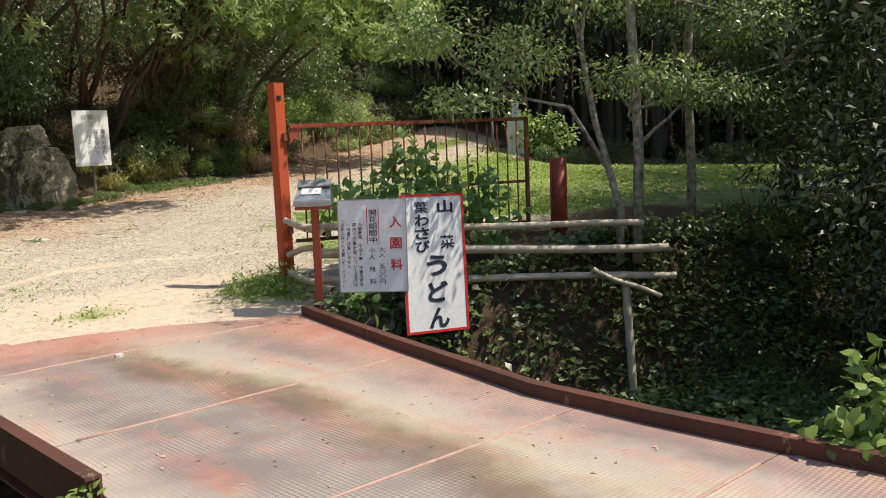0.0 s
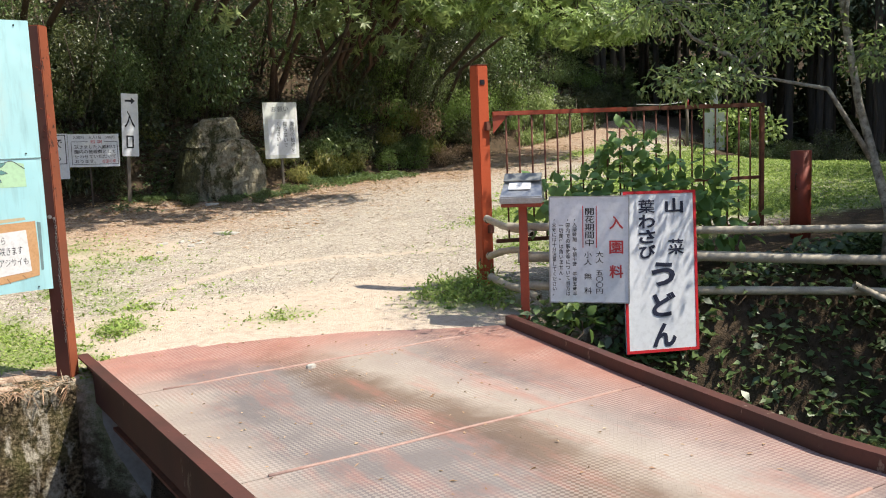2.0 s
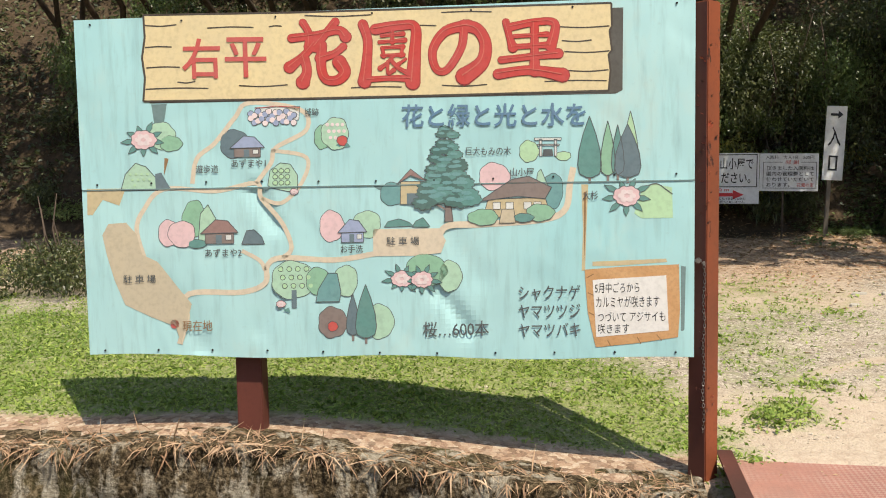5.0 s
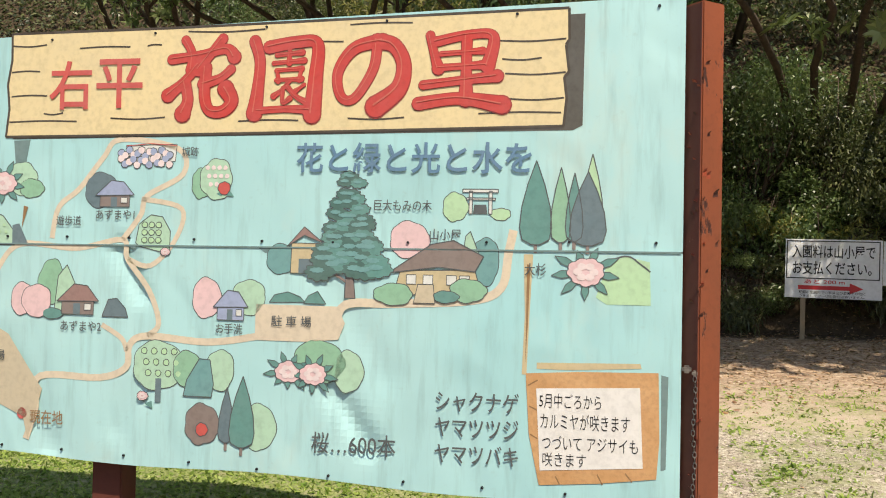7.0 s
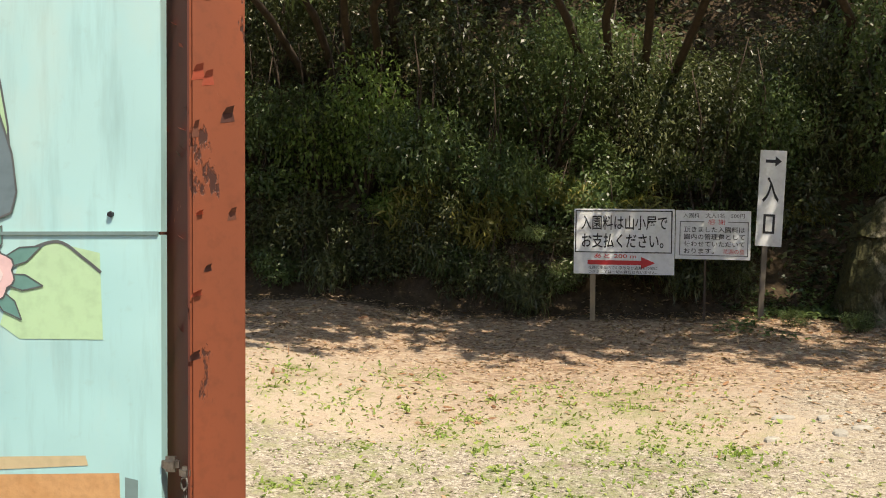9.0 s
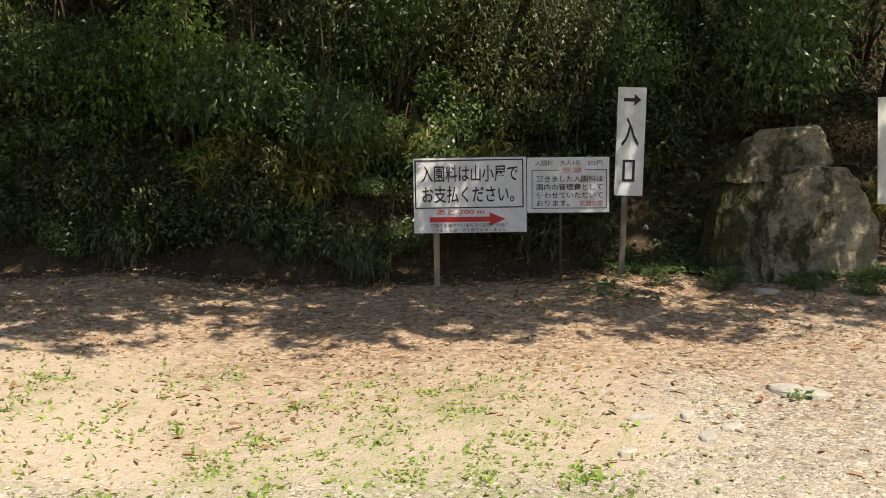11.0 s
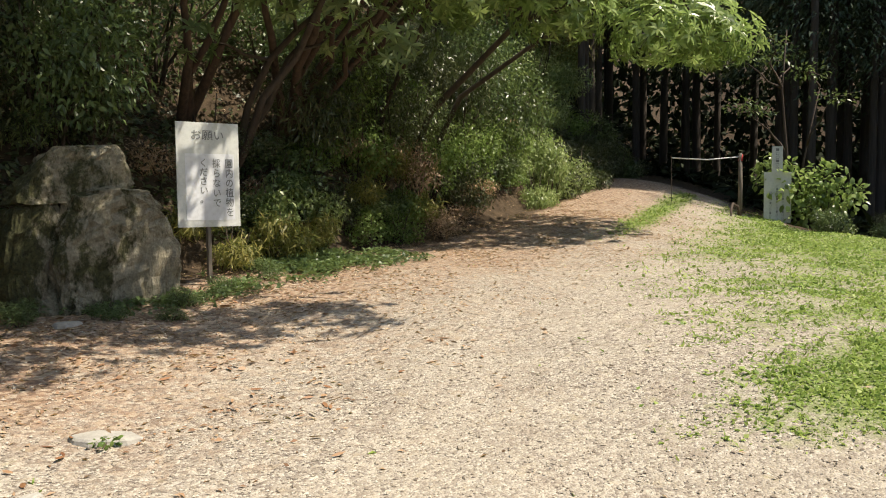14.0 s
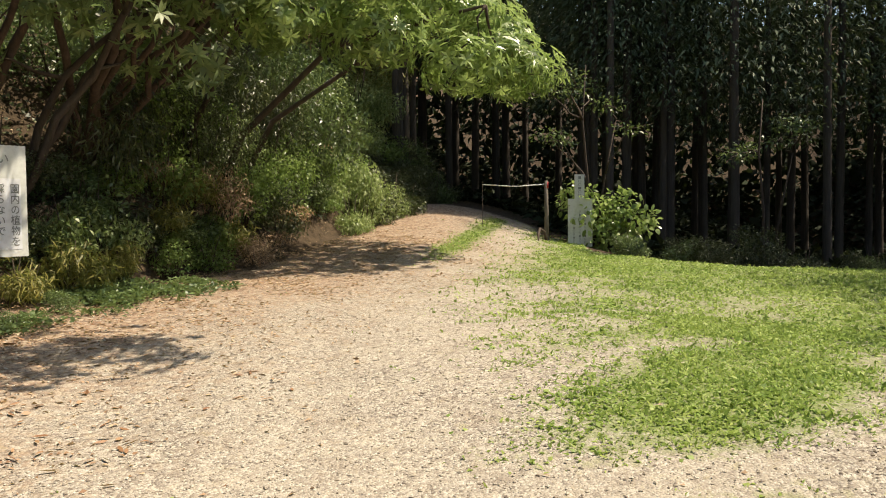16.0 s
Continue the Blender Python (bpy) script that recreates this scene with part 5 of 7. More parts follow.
TITLE = [((396, 46, 514, 174), [([(.07, .29), (.5, .24), (.85, .17), (.97, .27)], .11), ([(.26, .05), (.36, .22), (.36, .42)], .10), ([(.80, .04), (.62, .24), (.46, .42)], .11), ([(.46, .36), (.27, .56), (.03, .74)], .11),
                                ([(.27, .58), (.32, .8), (.25, .97)], .13), ([(.93, .42), (.78, .53), (.54, .60)], .10), ([(.57, .40), (.56, .75), (.64, .93), (.83, .94), (.95, .82), (.86, .66)], .13)]),
         ((540, 50, 656, 176), [([(.04, .05), (.12, .3), (.10, .65), (.06, .95)], .13), ([(.25, .13), (.66, .07), (.93, .1), (.92, .5), (.88, .97)], .14), ([(.1, .92), (.5, .90), (.85, .91)], .08), ([(.36, .23), (.72, .20)], .06), ([(.32, .33), (.75, .30)], .06),
                                ([(.54, .15), (.54, .33)], .06), ([(.36, .42), (.72, .40)], .055), ([(.37, .42), (.39, .55)], .055), ([(.71, .41), (.69, .54)], .055), ([(.36, .54), (.72, .53)], .055), ([(.55, .55), (.45, .66), (.33, .74)], .06),
                                ([(.46, .64), (.46, .82), (.56, .77)], .055), ([(.52, .62), (.64, .74), (.80, .82)], .065), ([(.76, .60), (.64, .68)], .05)]),
         ((674, 52, 796, 168), [([(.58, .12), (.53, .45), (.30, .82), (.12, .80), (.07, .48), (.28, .16), (.65, .06)], .12), ([(.58, .07), (.80, .13), (.93, .38), (.87, .70), (.58, .94)], .18)]),
         ((808, 44, 944, 168), [([(.15, .07), (.20, .3), (.25, .48)], .10), ([(.22, .15), (.6, .07), (.87, .1), (.81, .46)], .11), ([(.28, .30), (.75, .27)], .07), ([(.25, .47), (.80, .44)], .08), ([(.57, .1), (.57, .5), (.57, .86)], .12),
                                ([(.08, .68), (.5, .63), (.92, .58)], .10), ([(.03, .91), (.5, .85), (.98, .93)], .14)])]
for (u0, v0, u1, v1), strokes in TITLE:
    p = Painting("lettering", "red brushed title character with dark edges")
    for i, (pts, w) in enumerate(strokes):
        P = [(u0 + a * (u1 - u0), v0 + b * (v1 - v0)) for a, b in pts]
        p.brush(P, w * (v1 - v0) * (1.42 if w < .08 else 1.62), "art_red_edge", 5 + .12 * i)
        p.brush(P, w * (v1 - v0) * (1.2 if w < .08 else 1.4), "art_red", 8 + .12 * i)
        p.brush([(a - .16 * w * (u1 - u0), b - .16 * w * (v1 - v0)) for a, b in P], w * (v1 - v0) * .13, "art_red_shine", 11 + .12 * i)
    p.done()
caption("花と緑と光と水を", 620, 214, 988, 262, "art_blue", 0.016)
# paths
p = Painting("painted_path", "faded peach painted path")
for pts, w in (([(175, 690), (190, 640), (195, 590), (300, 588), (345, 570), (350, 535), (380, 520), (480, 526), (560, 515), (600, 505)], 11), ([(690, 500), (705, 462), (780, 458), (900, 450), (945, 430), (955, 380), (962, 345)], 13),
               ([(380, 520), (398, 500), (380, 450), (340, 400), (330, 370), (250, 385), (150, 380), (110, 420), (95, 460), (110, 520)], 9), ([(205, 370), (215, 320), (250, 290), (290, 240), (320, 210), (420, 225), (430, 265), (370, 300), (360, 330), (330, 370)], 9),
               ([(340, 400), (380, 410), (420, 370), (430, 320), (360, 305)], 8), ([(300, 505), (335, 525), (345, 545)], 8)):
    p.curve(pts, w, "art_peach", 0)
p.poly([(28, 470), (40, 448), (75, 446), (95, 470), (105, 510), (135, 525), (180, 585), (200, 610), (192, 640), (178, 690), (168, 655), (120, 635), (70, 610), (50, 560), (36, 510)], "art_sand", 1)
p.poly([(560, 465), (692, 465), (705, 490), (695, 515), (640, 520), (560, 520)], "art_peach", 1)
p.done()
# pictures
p = Painting("painted_blossom")
p.blob(145, 275, 28, 25, "art_pale_green", 0, .1, 2)
p.blob(165, 290, 20, 14, "art_green", 1, .1, 3)
p.flower(112, 282, 22, 4)
p.done()
p = Painting("painted_bush")
p.poly([(66, 382), (75, 350), (95, 328), (115, 335), (135, 358), (138, 382)], "art_pale_green", 0, 1.6)
p.poly([(134, 382), (133, 350), (145, 347), (162, 378)], "art_slate", 2, 0)
for i in range(9):
    p.blob(85 + 11 * (i % 4) + 4 * (i // 4), 350 + 11 * (i // 4), 2.6, 2.6, "art_lime", 3, 0, i, False)
p.done()
p = Painting("painted_arbour")
p.blob(290, 292, 28, 27, "art_slate", 0, .06, 4)
p.hut(280, 318, 68, 42, "art_brown", "art_lilac", 3)
p.done()
p = Painting("painted_castle_ruin")
p.poly([(330, 220), (418, 218), (416, 245), (340, 250)], "art_white", 0, 1.2)
for i in range(26):
    p.blob(322 + 7 * (i % 13), 232 + 14 * (i // 13) + 5 * math.sin(i * 2.3), 5.2, 5.0, "art_blush" if i % 2 else "art_lilac", 2 + .02 * i, .1, i)
p.line([(330, 221), (372, 217), (418, 220)], 1.2, "art_crimson", 4)
p.done()
p = Painting("painted_camellia")
p.blob(462, 280, 15, 22, "art_green", 0, .1, 4)
p.blob(487, 273, 25, 30, "art_pale_green", 1.2, .1, 6)
for i in range(10):
    p.blob(472 + 10 * (i % 4) + 3 * (i // 4), 255 + 13 * (i // 4), 3.4, 3.4, "art_blush", 3, .1, i, False)
p.blob(501, 287, 9, 9, "art_crimson", 4, .1, 5)
p.poly([(488, 296), (499, 290), (497, 300)], "art_deep_green", 3.5)
p.poly([(510, 290), (518, 300), (506, 299)], "art_deep_green", 3.5)
p.done()
p = Painting("painted_bush")
p.poly([(353, 375), (358, 345), (378, 330), (398, 333), (412, 355), (412, 385), (395, 388), (360, 380)], "art_pale_green", 0, 1.4)
for i in range(9):
    p.blob(368 + 12 * (i % 3), 346 + 12 * (i // 3), 4, 3.6, "art_lime", 2, .1, i)
p.flower(405, 388, 7, 4, False)
p.done()
p = Painting("painted_arbour")
p.blob(208, 440, 22, 34, "art_green", 0, .08, 2)
p.poly([(215, 488), (220, 430), (235, 412), (250, 440), (258, 488)], "art_pale_green", 1.6, 1.5)
p.blob(158, 468, 20, 25, "art_pink", 1.8, .06, 4)
p.blob(183, 470, 25, 25, "art_pink", 3.2, .06, 5)
p.blob(213, 490, 17, 8, "art_deep_green", 4, .05, 3)
p.poly([(300, 492), (310, 465), (325, 463), (340, 478), (345, 492)], "art_slate", 2, 1.4)
p.hut(220, 490, 74, 48, "art_brown", "art_roof_red", 5)
p.done()
p = Painting("painted_wash_house")
p.blob(478, 458, 23, 30, "art_pink", 0, .06, 4)
p.blob(548, 455, 26, 26, "art_pale_green", 0, .06, 5)
p.hut(490, 491, 58, 46, "art_lilac", "art_lilac", 4)
p.done()
p = Painting("painted_hedge")
p.poly([(582, 462), (590, 450), (612, 445), (632, 452), (640, 460)], "art_deep_green", 0, 1.2)
p.poly([(638, 462), (645, 450), (660, 443), (674, 462)], "art_deep_green", 1, 1.2)
p.done()
p = Painting("painted_hut")
p.blob(600, 395, 24, 22, "art_teal", 0, .06, 4)
p.poly([(615, 416), (663, 416), (662, 370), (616, 370)], "art_straw", 2, 1.2)
p.poly([(628, 416), (652, 416), (652, 394), (628, 394)], "art_slate", 3.4)
p.poly([(608, 376), (636, 345), (668, 370), (636, 358)], "art_roof_red", 4, 1.2)
p.done()
p = Painting("painted_fir")
p.poly([(703, 452), (705, 400), (714, 400), (720, 452)], "art_brown", 0, 1.2)
fr = random.Random(8)
for a_, b_ in (((710, 430), (672, 408)), ((711, 425), (750, 402)), ((710, 405), (690, 380))):
    p.line([a_, b_], 4, "art_brown", .5)
pads = []
for tier in range(10):
    half, v = 6 + 5.6 * tier, 262 + 15.5 * tier
    for j in range(2 + tier // 2):
        pads.append((710 + half * (2 * (j + .5) / (2 + tier // 2) - 1) + fr.uniform(-5, 5), v + fr.uniform(-5, 5) + 4 * abs(j - tier / 4), 9 + .9 * tier))
for i, (a_, b_, r_) in enumerate(pads):
    p.blob(a_, b_, r_ * 1.1, r_ * .62, "art_fir" if i % 3 else "art_deep_green", 2 + .12 * i, .28, i, True, 9)
    p.blob(a_ - r_ * .2, b_ - r_ * .18, r_ * .55, r_ * .2, "art_teal", 3.6 + .12 * i, .3, i + 50, False, 9)
p.done()
p = Painting("painted_shrine_gate")
p.blob(873, 312, 18, 20, "art_lime", 0, .1, 4)
p.blob(942, 322, 14, 8, "art_lime", 0, .1, 5)
for a, b, c, d in ((884, 285, 938, 290), (890, 298, 934, 301), (894, 288, 899, 322), (924, 288, 929, 322)):
    p.poly([(a, b), (c, b), (c, d), (a, d)], "art_white", 2, 1.3)
p.poly([(900, 322), (922, 322), (920, 308), (902, 308)], "art_ink", 2)
p.done()
p = Painting("painted_lodge")
p.blob(803, 362, 29, 26, "art_pink", 0, .08, 4)
p.blob(920, 392, 20, 34, "art_teal", 0, .06, 5)
p.poly([(884, 400), (890, 355), (897, 348), (912, 385)], "art_pale_green", 1.5, 1.3)
p.poly([(780, 445), (915, 440), (905, 405), (790, 408)], "art_straw", 3, 1.3)
for a in (800, 826, 862, 882):
    p.poly([(a, 428), (a + 15, 428), (a + 15, 414), (a, 414)], "art_white", 4.6, 1)
p.poly([(772, 412), (838, 368), (872, 362), (918, 385), (905, 408), (850, 402)], "art_brown", 5, 1.6)
p.poly([(812, 456), (845, 456), (842, 428), (818, 428)], "art_sand", 5, 1.1)
p.blob(780, 444, 28, 15, "art_green", 5, .1, 6)
p.blob(895, 436, 26, 16, "art_green", 5, .1, 7)
p.blob(862, 446, 18, 8, "art_deep_green", 6.5, .1, 7)
p.done()
for u, v, w, h, c in ((995, 366, 48, 124, "art_deep_green"), (1032, 362, 30, 110, "art_green"), (1052, 360, 26, 100, "art_deep_green"), (1078, 350, 32, 118, "art_lime"), (1072, 366, 54, 108, "art_slate")):
    p = Painting("painted_cedar")
    p.cypress(u, v, w, h, c, 0 if c == "art_lime" else 2 + .02 * (u - 990))
    p.done()
p = Painting("painted_blossom")
p.poly([(1085, 440), (1100, 395), (1125, 380), (1162, 388), (1164, 450), (1100, 450)], "art_lime", 0)
p.curve([(1085, 405), (1105, 388), (1130, 380), (1150, 392), (1163, 402)], 2.2, "art_ink", 1.5)
p.flower(1070, 404, 24, 4, True, 5)
p.done()
p = Painting("painted_grove")
p.blob(401, 565, 42, 36, "art_pale_green", 1, .07, 3)
p.line([(402, 622), (402, 585)], 10, "art_slate", 3)
for i in range(12):
    p.blob(376 + 17 * (i % 4) + 4 * (i // 4), 543 + 17 * (i // 4), 4, 4, "art_lime", 3, .1, i)
p.blob(450, 568, 23, 26, "art_green", 2.6, .06, 4)
p.blob(505, 568, 22, 30, "art_pale_green", 2.8, .06, 5)
p.poly([(445, 610), (450, 585), (470, 552), (488, 553), (495, 590), (492, 610)], "art_teal", 4.6, 1.5)
p.flower(376, 613, 8, 5, False)
p.poly([(380, 625), (392, 620), (394, 632)], "art_deep_green", 4.8)
p.done()
p = Painting("painted_grove")
p.blob(478, 652, 27, 29, "art_brown", 2, .1, 3)
p.blob(478, 660, 9, 9, "art_crimson", 4, .1, 4)
p.blob(572, 652, 26, 34, "art_pale_green", 0, .05, 4)
p.cypress(518, 678, 26, 84, "art_slate", 3)
p.cypress(544, 684, 42, 108, "art_deep_green", 5)
p.done()
p = Painting("painted_blossom")
p.blob(665, 550, 40, 32, "art_green", 0, .06, 3)
p.blob(713, 562, 22, 30, "art_pale_green", 0, .06, 4)
p.flower(617, 566, 19, 4, True, 2)
p.flower(657, 568, 19, 6.6, True, 6)
p.done()
p = Painting("red_dot")
p.blob(166, 650, 8.5, 9, "art_crimson", 0, 0, 1, False)
p.done()
for body, u0, v0, u1, v1 in (("城跡", 428, 222, 456, 237), ("あずまや1", 283, 322, 350, 338), ("遊歩道", 213, 333, 257, 349), ("あずまや2", 229, 500, 300, 516), ("お手洗", 496, 496, 540, 512),
                             ("駐 車 場", 587, 481, 652, 498), ("駐 車 場", 68, 550, 131, 567), ("巨大もみの木", 747, 302, 837, 319), ("山小屋", 835, 345, 883, 362), ("大杉", 980, 393, 1012, 411),
                             ("桜…600本", 658, 653, 790, 685), ("シャクナゲ", 850, 583, 975, 613), ("ヤマツツジ", 850, 622, 975, 650), ("ヤマツバキ", 850, 660, 975, 688)):
    caption(body, u0, v0, u1, v1, "art_ink", 0.006)
caption("現在地", 182, 643, 240, 665, "art_rust", 0.006)
# stains: rust runs and dirt with shapes of their own
p = Painting("rust_stain", "rust and dirt runs")
p.poly([(978, 380), (992, 380), (988, 470), (985, 555), (978, 555), (981, 470)], "art_straw", 0)
p.poly([(983, 395), (988, 395), (986, 480), (983, 540)], "art_rust", 0.5)
p.poly([(1000, 537), (1150, 533), (1152, 540), (1050, 546), (1000, 546)], "art_straw", 0)
p.poly([(1180, 548), (1190, 550), (1187, 680), (1180, 682)], "art_soot", 0)
p.poly([(128, 212), (158, 211), (150, 262), (133, 250)], "art_soot", 0)
p.poly([(152, 318), (160, 320), (150, 355)], "art_rust", 3)
p.poly([(0, 378), (75, 378), (62, 412), (30, 400), (10, 430), (0, 430)], "art_straw", 0)
p.poly([(330, 378), (360, 378), (352, 384)], "art_soot", 3)
p.poly([(560, 378), (600, 378), (585, 388), (572, 386)], "art_soot", 0)
p.done()
# taped note
p = Painting("packing_tape", "brown packing tape")
p.poly([(984, 553), (1060, 548), (1176, 545), (1178, 640), (1174, 694), (1090, 705), (1006, 712), (990, 640)], "packing_tape", 2)
for i, (a, b, c, d) in enumerate(((990, 600, 1004, 606), (992, 640, 1003, 646), (1090, 692, 1098, 706), (1030, 698, 1036, 709), (1130, 688, 1140, 700), (988, 570, 1002, 562))):
    p.line([(a, b), (c, d)], 2.0, "art_rust", 3)
p.done()
p = Painting("note_paper", "white handwritten note")
p.poly([(1000, 574), (1150, 567), (1155, 680), (1007, 691)], "paper_white", 4)
p.done()
for body, u0, v0, u1, v1 in (("5月中ごろから", 1005, 580, 1095, 601), ("カルミヤが咲きます", 1007, 608, 1136, 631), ("つづいて アジサイも", 1010, 640, 1148, 660), ("咲きます", 1011, 664, 1074, 684)):
    caption(body, u0, v0, u1, v1, "ink_black", -0.006, 6)

# ---- boulder and stones ----


def boulder():
    """A tall split boulder: angular chunks with flat faces, grown into one mass."""
    out = bmesh.new()
    slab_ = [(-.36, .02), (.30, -.02), (.84, .0), (.85, .45), (.76, .86), (.60, 1.14), (.20, 1.20), (-.16, 1.12), (-.40, .50)]
    left_ = [(-.82, .0), (-.20, .0), (-.78, .55), (-.66, 1.0), (-.30, 1.10), (-.15, .6)]
    cap_ = [(-.66, 1.06), (.40, 1.10), (.52, 1.22), (-.46, 1.32), (-.28, 1.56), (.0, 1.57), (.36, 1.60), (.43, 1.36)]
    for shape, front, back, seed in ((slab_, -.46, .34, 1), (left_, -.32, .40, 2), (cap_, -.36, .30, 3)):
        r = random.Random(seed)
        bm = bmesh.new()
        cx, cy = sum(p[0] for p in shape) / len(shape), 0
        for x, z in shape:
            lean = .13 * z
            bm.verts.new((x, front + lean + r.uniform(-.04, .04), z))
            bm.verts.new((cx + (x - cx) * .88, front + lean * .5 - .07 + r.uniform(-.02, .04), .08 + z * .9) if seed == 1 else (cx + (x - cx) * .8, front + lean - .05, z * .97))
            bm.verts.new((x * .92, back - lean * .6 + r.uniform(-.06, .06), z * .96))
        bmesh.ops.convex_hull(bm, input=bm.verts[:])
        loose = [v for v in bm.verts if not v.link_faces]
        bmesh.ops.delete(bm, geom=loose, context="VERTS")
        bmesh.ops.subdivide_edges(bm, edges=bm.edges[:], cuts=8, use_grid_fill=True)
        for v in bm.verts:
            p = v.co * 2.2
            v.co += Vector((v.co.x - cx, v.co.y - cy, 0)).normalized() * (noise.noise(p + Vector((seed, 0, 0))) * .05 + abs(noise.noise(p * Vector((3.2, 3, 1.3)))) * .10 + noise.noise(p * 4) * .05 + abs(noise.noise(p * 8)) * .04 + noise.noise(p * 16) * .015)
        tmp = bpy.data.meshes.new("chunk")
        bm.to_mesh(tmp)
        bm.free()
        out.from_mesh(tmp)
        bpy.data.meshes.remove(tmp)
    return out


rock = part("boulder", boulder(), "boulder_stone", None)
rock.matrix_basis = pose(5.93, 17.12, 0.70, 0, 0, 3) @ Matrix.Diagonal((.90, .95, .97, 1))
tagged(rock, "big split grey boulder beside the signs, mossy and dappled", "boulder")


def flat_stone(seed, r, h):
    rng = random.Random(seed)
    bm = bmesh.new()
    n = 11
    ang = [2 * math.pi * (j + rng.uniform(-.3, .3)) / n for j in range(n)]
    rad = [r * rng.uniform(0.75, 1.1) for _ in range(n)]
    rings = []
    for z, s in ((-h, 1.05), (h * .1, 1.0), (h * .6, 0.90), (h * .8, .68)):
        rings.append([bm.verts.new((math.cos(a) * q * s * 1.35, math.sin(a) * q * s * .75, z)) for a, q in zip(ang, rad)])
    for a, b in zip(rings, rings[1:]):
        for j in range(n):
            bm.faces.new((a[j], a[(j + 1) % n], b[(j + 1) % n], b[j]))
    bm.faces.new(rings[-1])
    return bm


for sx, sy, sr, sh, rz in ((4.80, 13.56, 0.17, 0.022, -28), (3.76, 13.14, 0.065, 0.02, 10), (4.03, 13.16, 0.05, 0.025, 60), (4.22, 12.95, 0.06, 0.018, 20),
                           (4.05, 12.83, 0.07, 0.015, 80), (3.6, 12.7, 0.05, 0.015, 40), (5.5, 16.2, 0.10, 0.04, 0)):
    o = part("flat_stone", flat_stone(int(sx * 100), sr, sh), "pale_stone", None)
    o.matrix_basis = pose(sx, sy, ground_z(sx, sy) + 0.006, 3 * math.sin(sx * 9), 3 * math.cos(sy * 7), rz)
    tagged(o, "pale flat stone half sunk in the gravel", "stone", "stones in the drive")
o = part("pebble", flat_stone(9, 0.035, 0.02), "pale_stone", None)
o.matrix_basis = pose(3.19, 7.24, 0.012)
tagged(o, "loose pebble lying on the bridge deck", "pebble")

# ---- plants ----
CROWNS = {}


def crown_rhodo(seed, clusters, per, length=0.19, width=0.052, material="leaf_rhododendron"):
    """Clusters of shoots, each shoot a whorl of long leaves."""
    rng = np.random.default_rng(seed)
    c, n = [], []
    for cx, cy, cz, r in clusters:
        a, b = ball_points(rng, int(per * r * r * 2.2), (cx, cy, cz), (r, r, r * .62), 0.25)
        c.append(a)
        n.append(b)
    p, w, u, L, W = whorls(rng, np.concatenate(c), np.concatenate(n), 8, length, width)
    return leaf_mesh("crown", p, w, u, L, W, material, False, 0.2)


def leaf_cloud(seed, lumps_, n, length, width, material, fine=False, flat=0.0, inner=0.2, droop=0.2):
    """Single leaves through a set of lumps, more of them towards the outside."""
    rng = np.random.default_rng(seed)
    vol = np.array([l[3] ** 2 for l in lumps_])
    pick = rng.choice(len(lumps_), n, p=vol / vol.sum())
    cen = np.array([tuple(l[:3]) for l in lumps_])[pick]
    rad = np.array([[l[3], l[3], l[3] * (l[4] if len(l) > 4 else .8)] for l in lumps_])[pick]
    d = rng.normal(size=(n, 3))
    d /= np.linalg.norm(d, axis=1, keepdims=True)
    r = inner + (1 - inner) * rng.random(n) ** 0.6
    pos = cen + d * r[:, None] * rad
    way = d * 0.7 + rng.normal(size=(n, 3)) * 0.7 + np.array([0, 0, -0.25])
    up = np.array([0, 0, 1.0]) * (0.6 + flat) + d * 0.6 + rng.normal(size=(n, 3)) * 0.45
    return leaf_mesh("crown", pos, way, up, length * rng.uniform(.6, 1.25, n), width * rng.uniform(.7, 1.2, n), material, fine, droop)


def put_mesh(name, me, parent):
    o = new(name, me)
    o.parent = parent
    return o


# overhanging rhododendron trees on the bank: stems lean out over the drive (towards -y)
def rhodo_tree(seed, reach, high, stems=4, low=0, top=2):
    rng = random.Random(seed)
    t = thing("rhododendron_tree", pose(0, 0, 0), "old many-stemmed rhododendron leaning out over the drive", "tree", "trees on the bank")
    cl = []
    for s in range(stems):
        bx, tx = rng.uniform(-.35, .35), rng.uniform(-1.9, 1.9)
        ty, tz = -reach * rng.uniform(.6, 1.0), high * rng.uniform(.85, 1.05)
        bm = bmesh.new()
        pts = bend((bx, rng.uniform(-.2, .2), -0.3), (tx, ty, tz), 8, 0.25, rng, sag=-0.45)
        tube(bm, pts, [0.062 * (1 - 0.09 * i) for i in range(8)], 7)
        for k in (3, 4, 5, 6):
            q = pts[k] + Vector((rng.uniform(-1.1, 1.1), rng.uniform(-1.0, .6), rng.uniform(.0, .8)))
            tube(bm, bend(pts[k], q, 4, .08, rng), [0.03, 0.024, 0.018, 0.008], 5)
            cl.append((*q, rng.uniform(.5, .75)))
        part("stem", bm, "bark_brown", t)
        cl.append((*pts[-1], rng.uniform(.8, 1.1)))
        for _ in range(top):
            dy = rng.uniform(-1.3, 1.9)
            cl.append((tx + rng.uniform(-1.4, 1.4), ty + dy, tz + .42 * dy + rng.uniform(-.25, .25), rng.uniform(.6, .9)))
        for _ in range(low):
            cl.append((tx + rng.uniform(-1.2, 1.2), ty + rng.uniform(-.4, 1.4), tz + rng.uniform(-1.2, -.1), rng.uniform(.55, .85)))
    put_mesh("crown", crown_rhodo(seed, cl, 15), t)
    return t


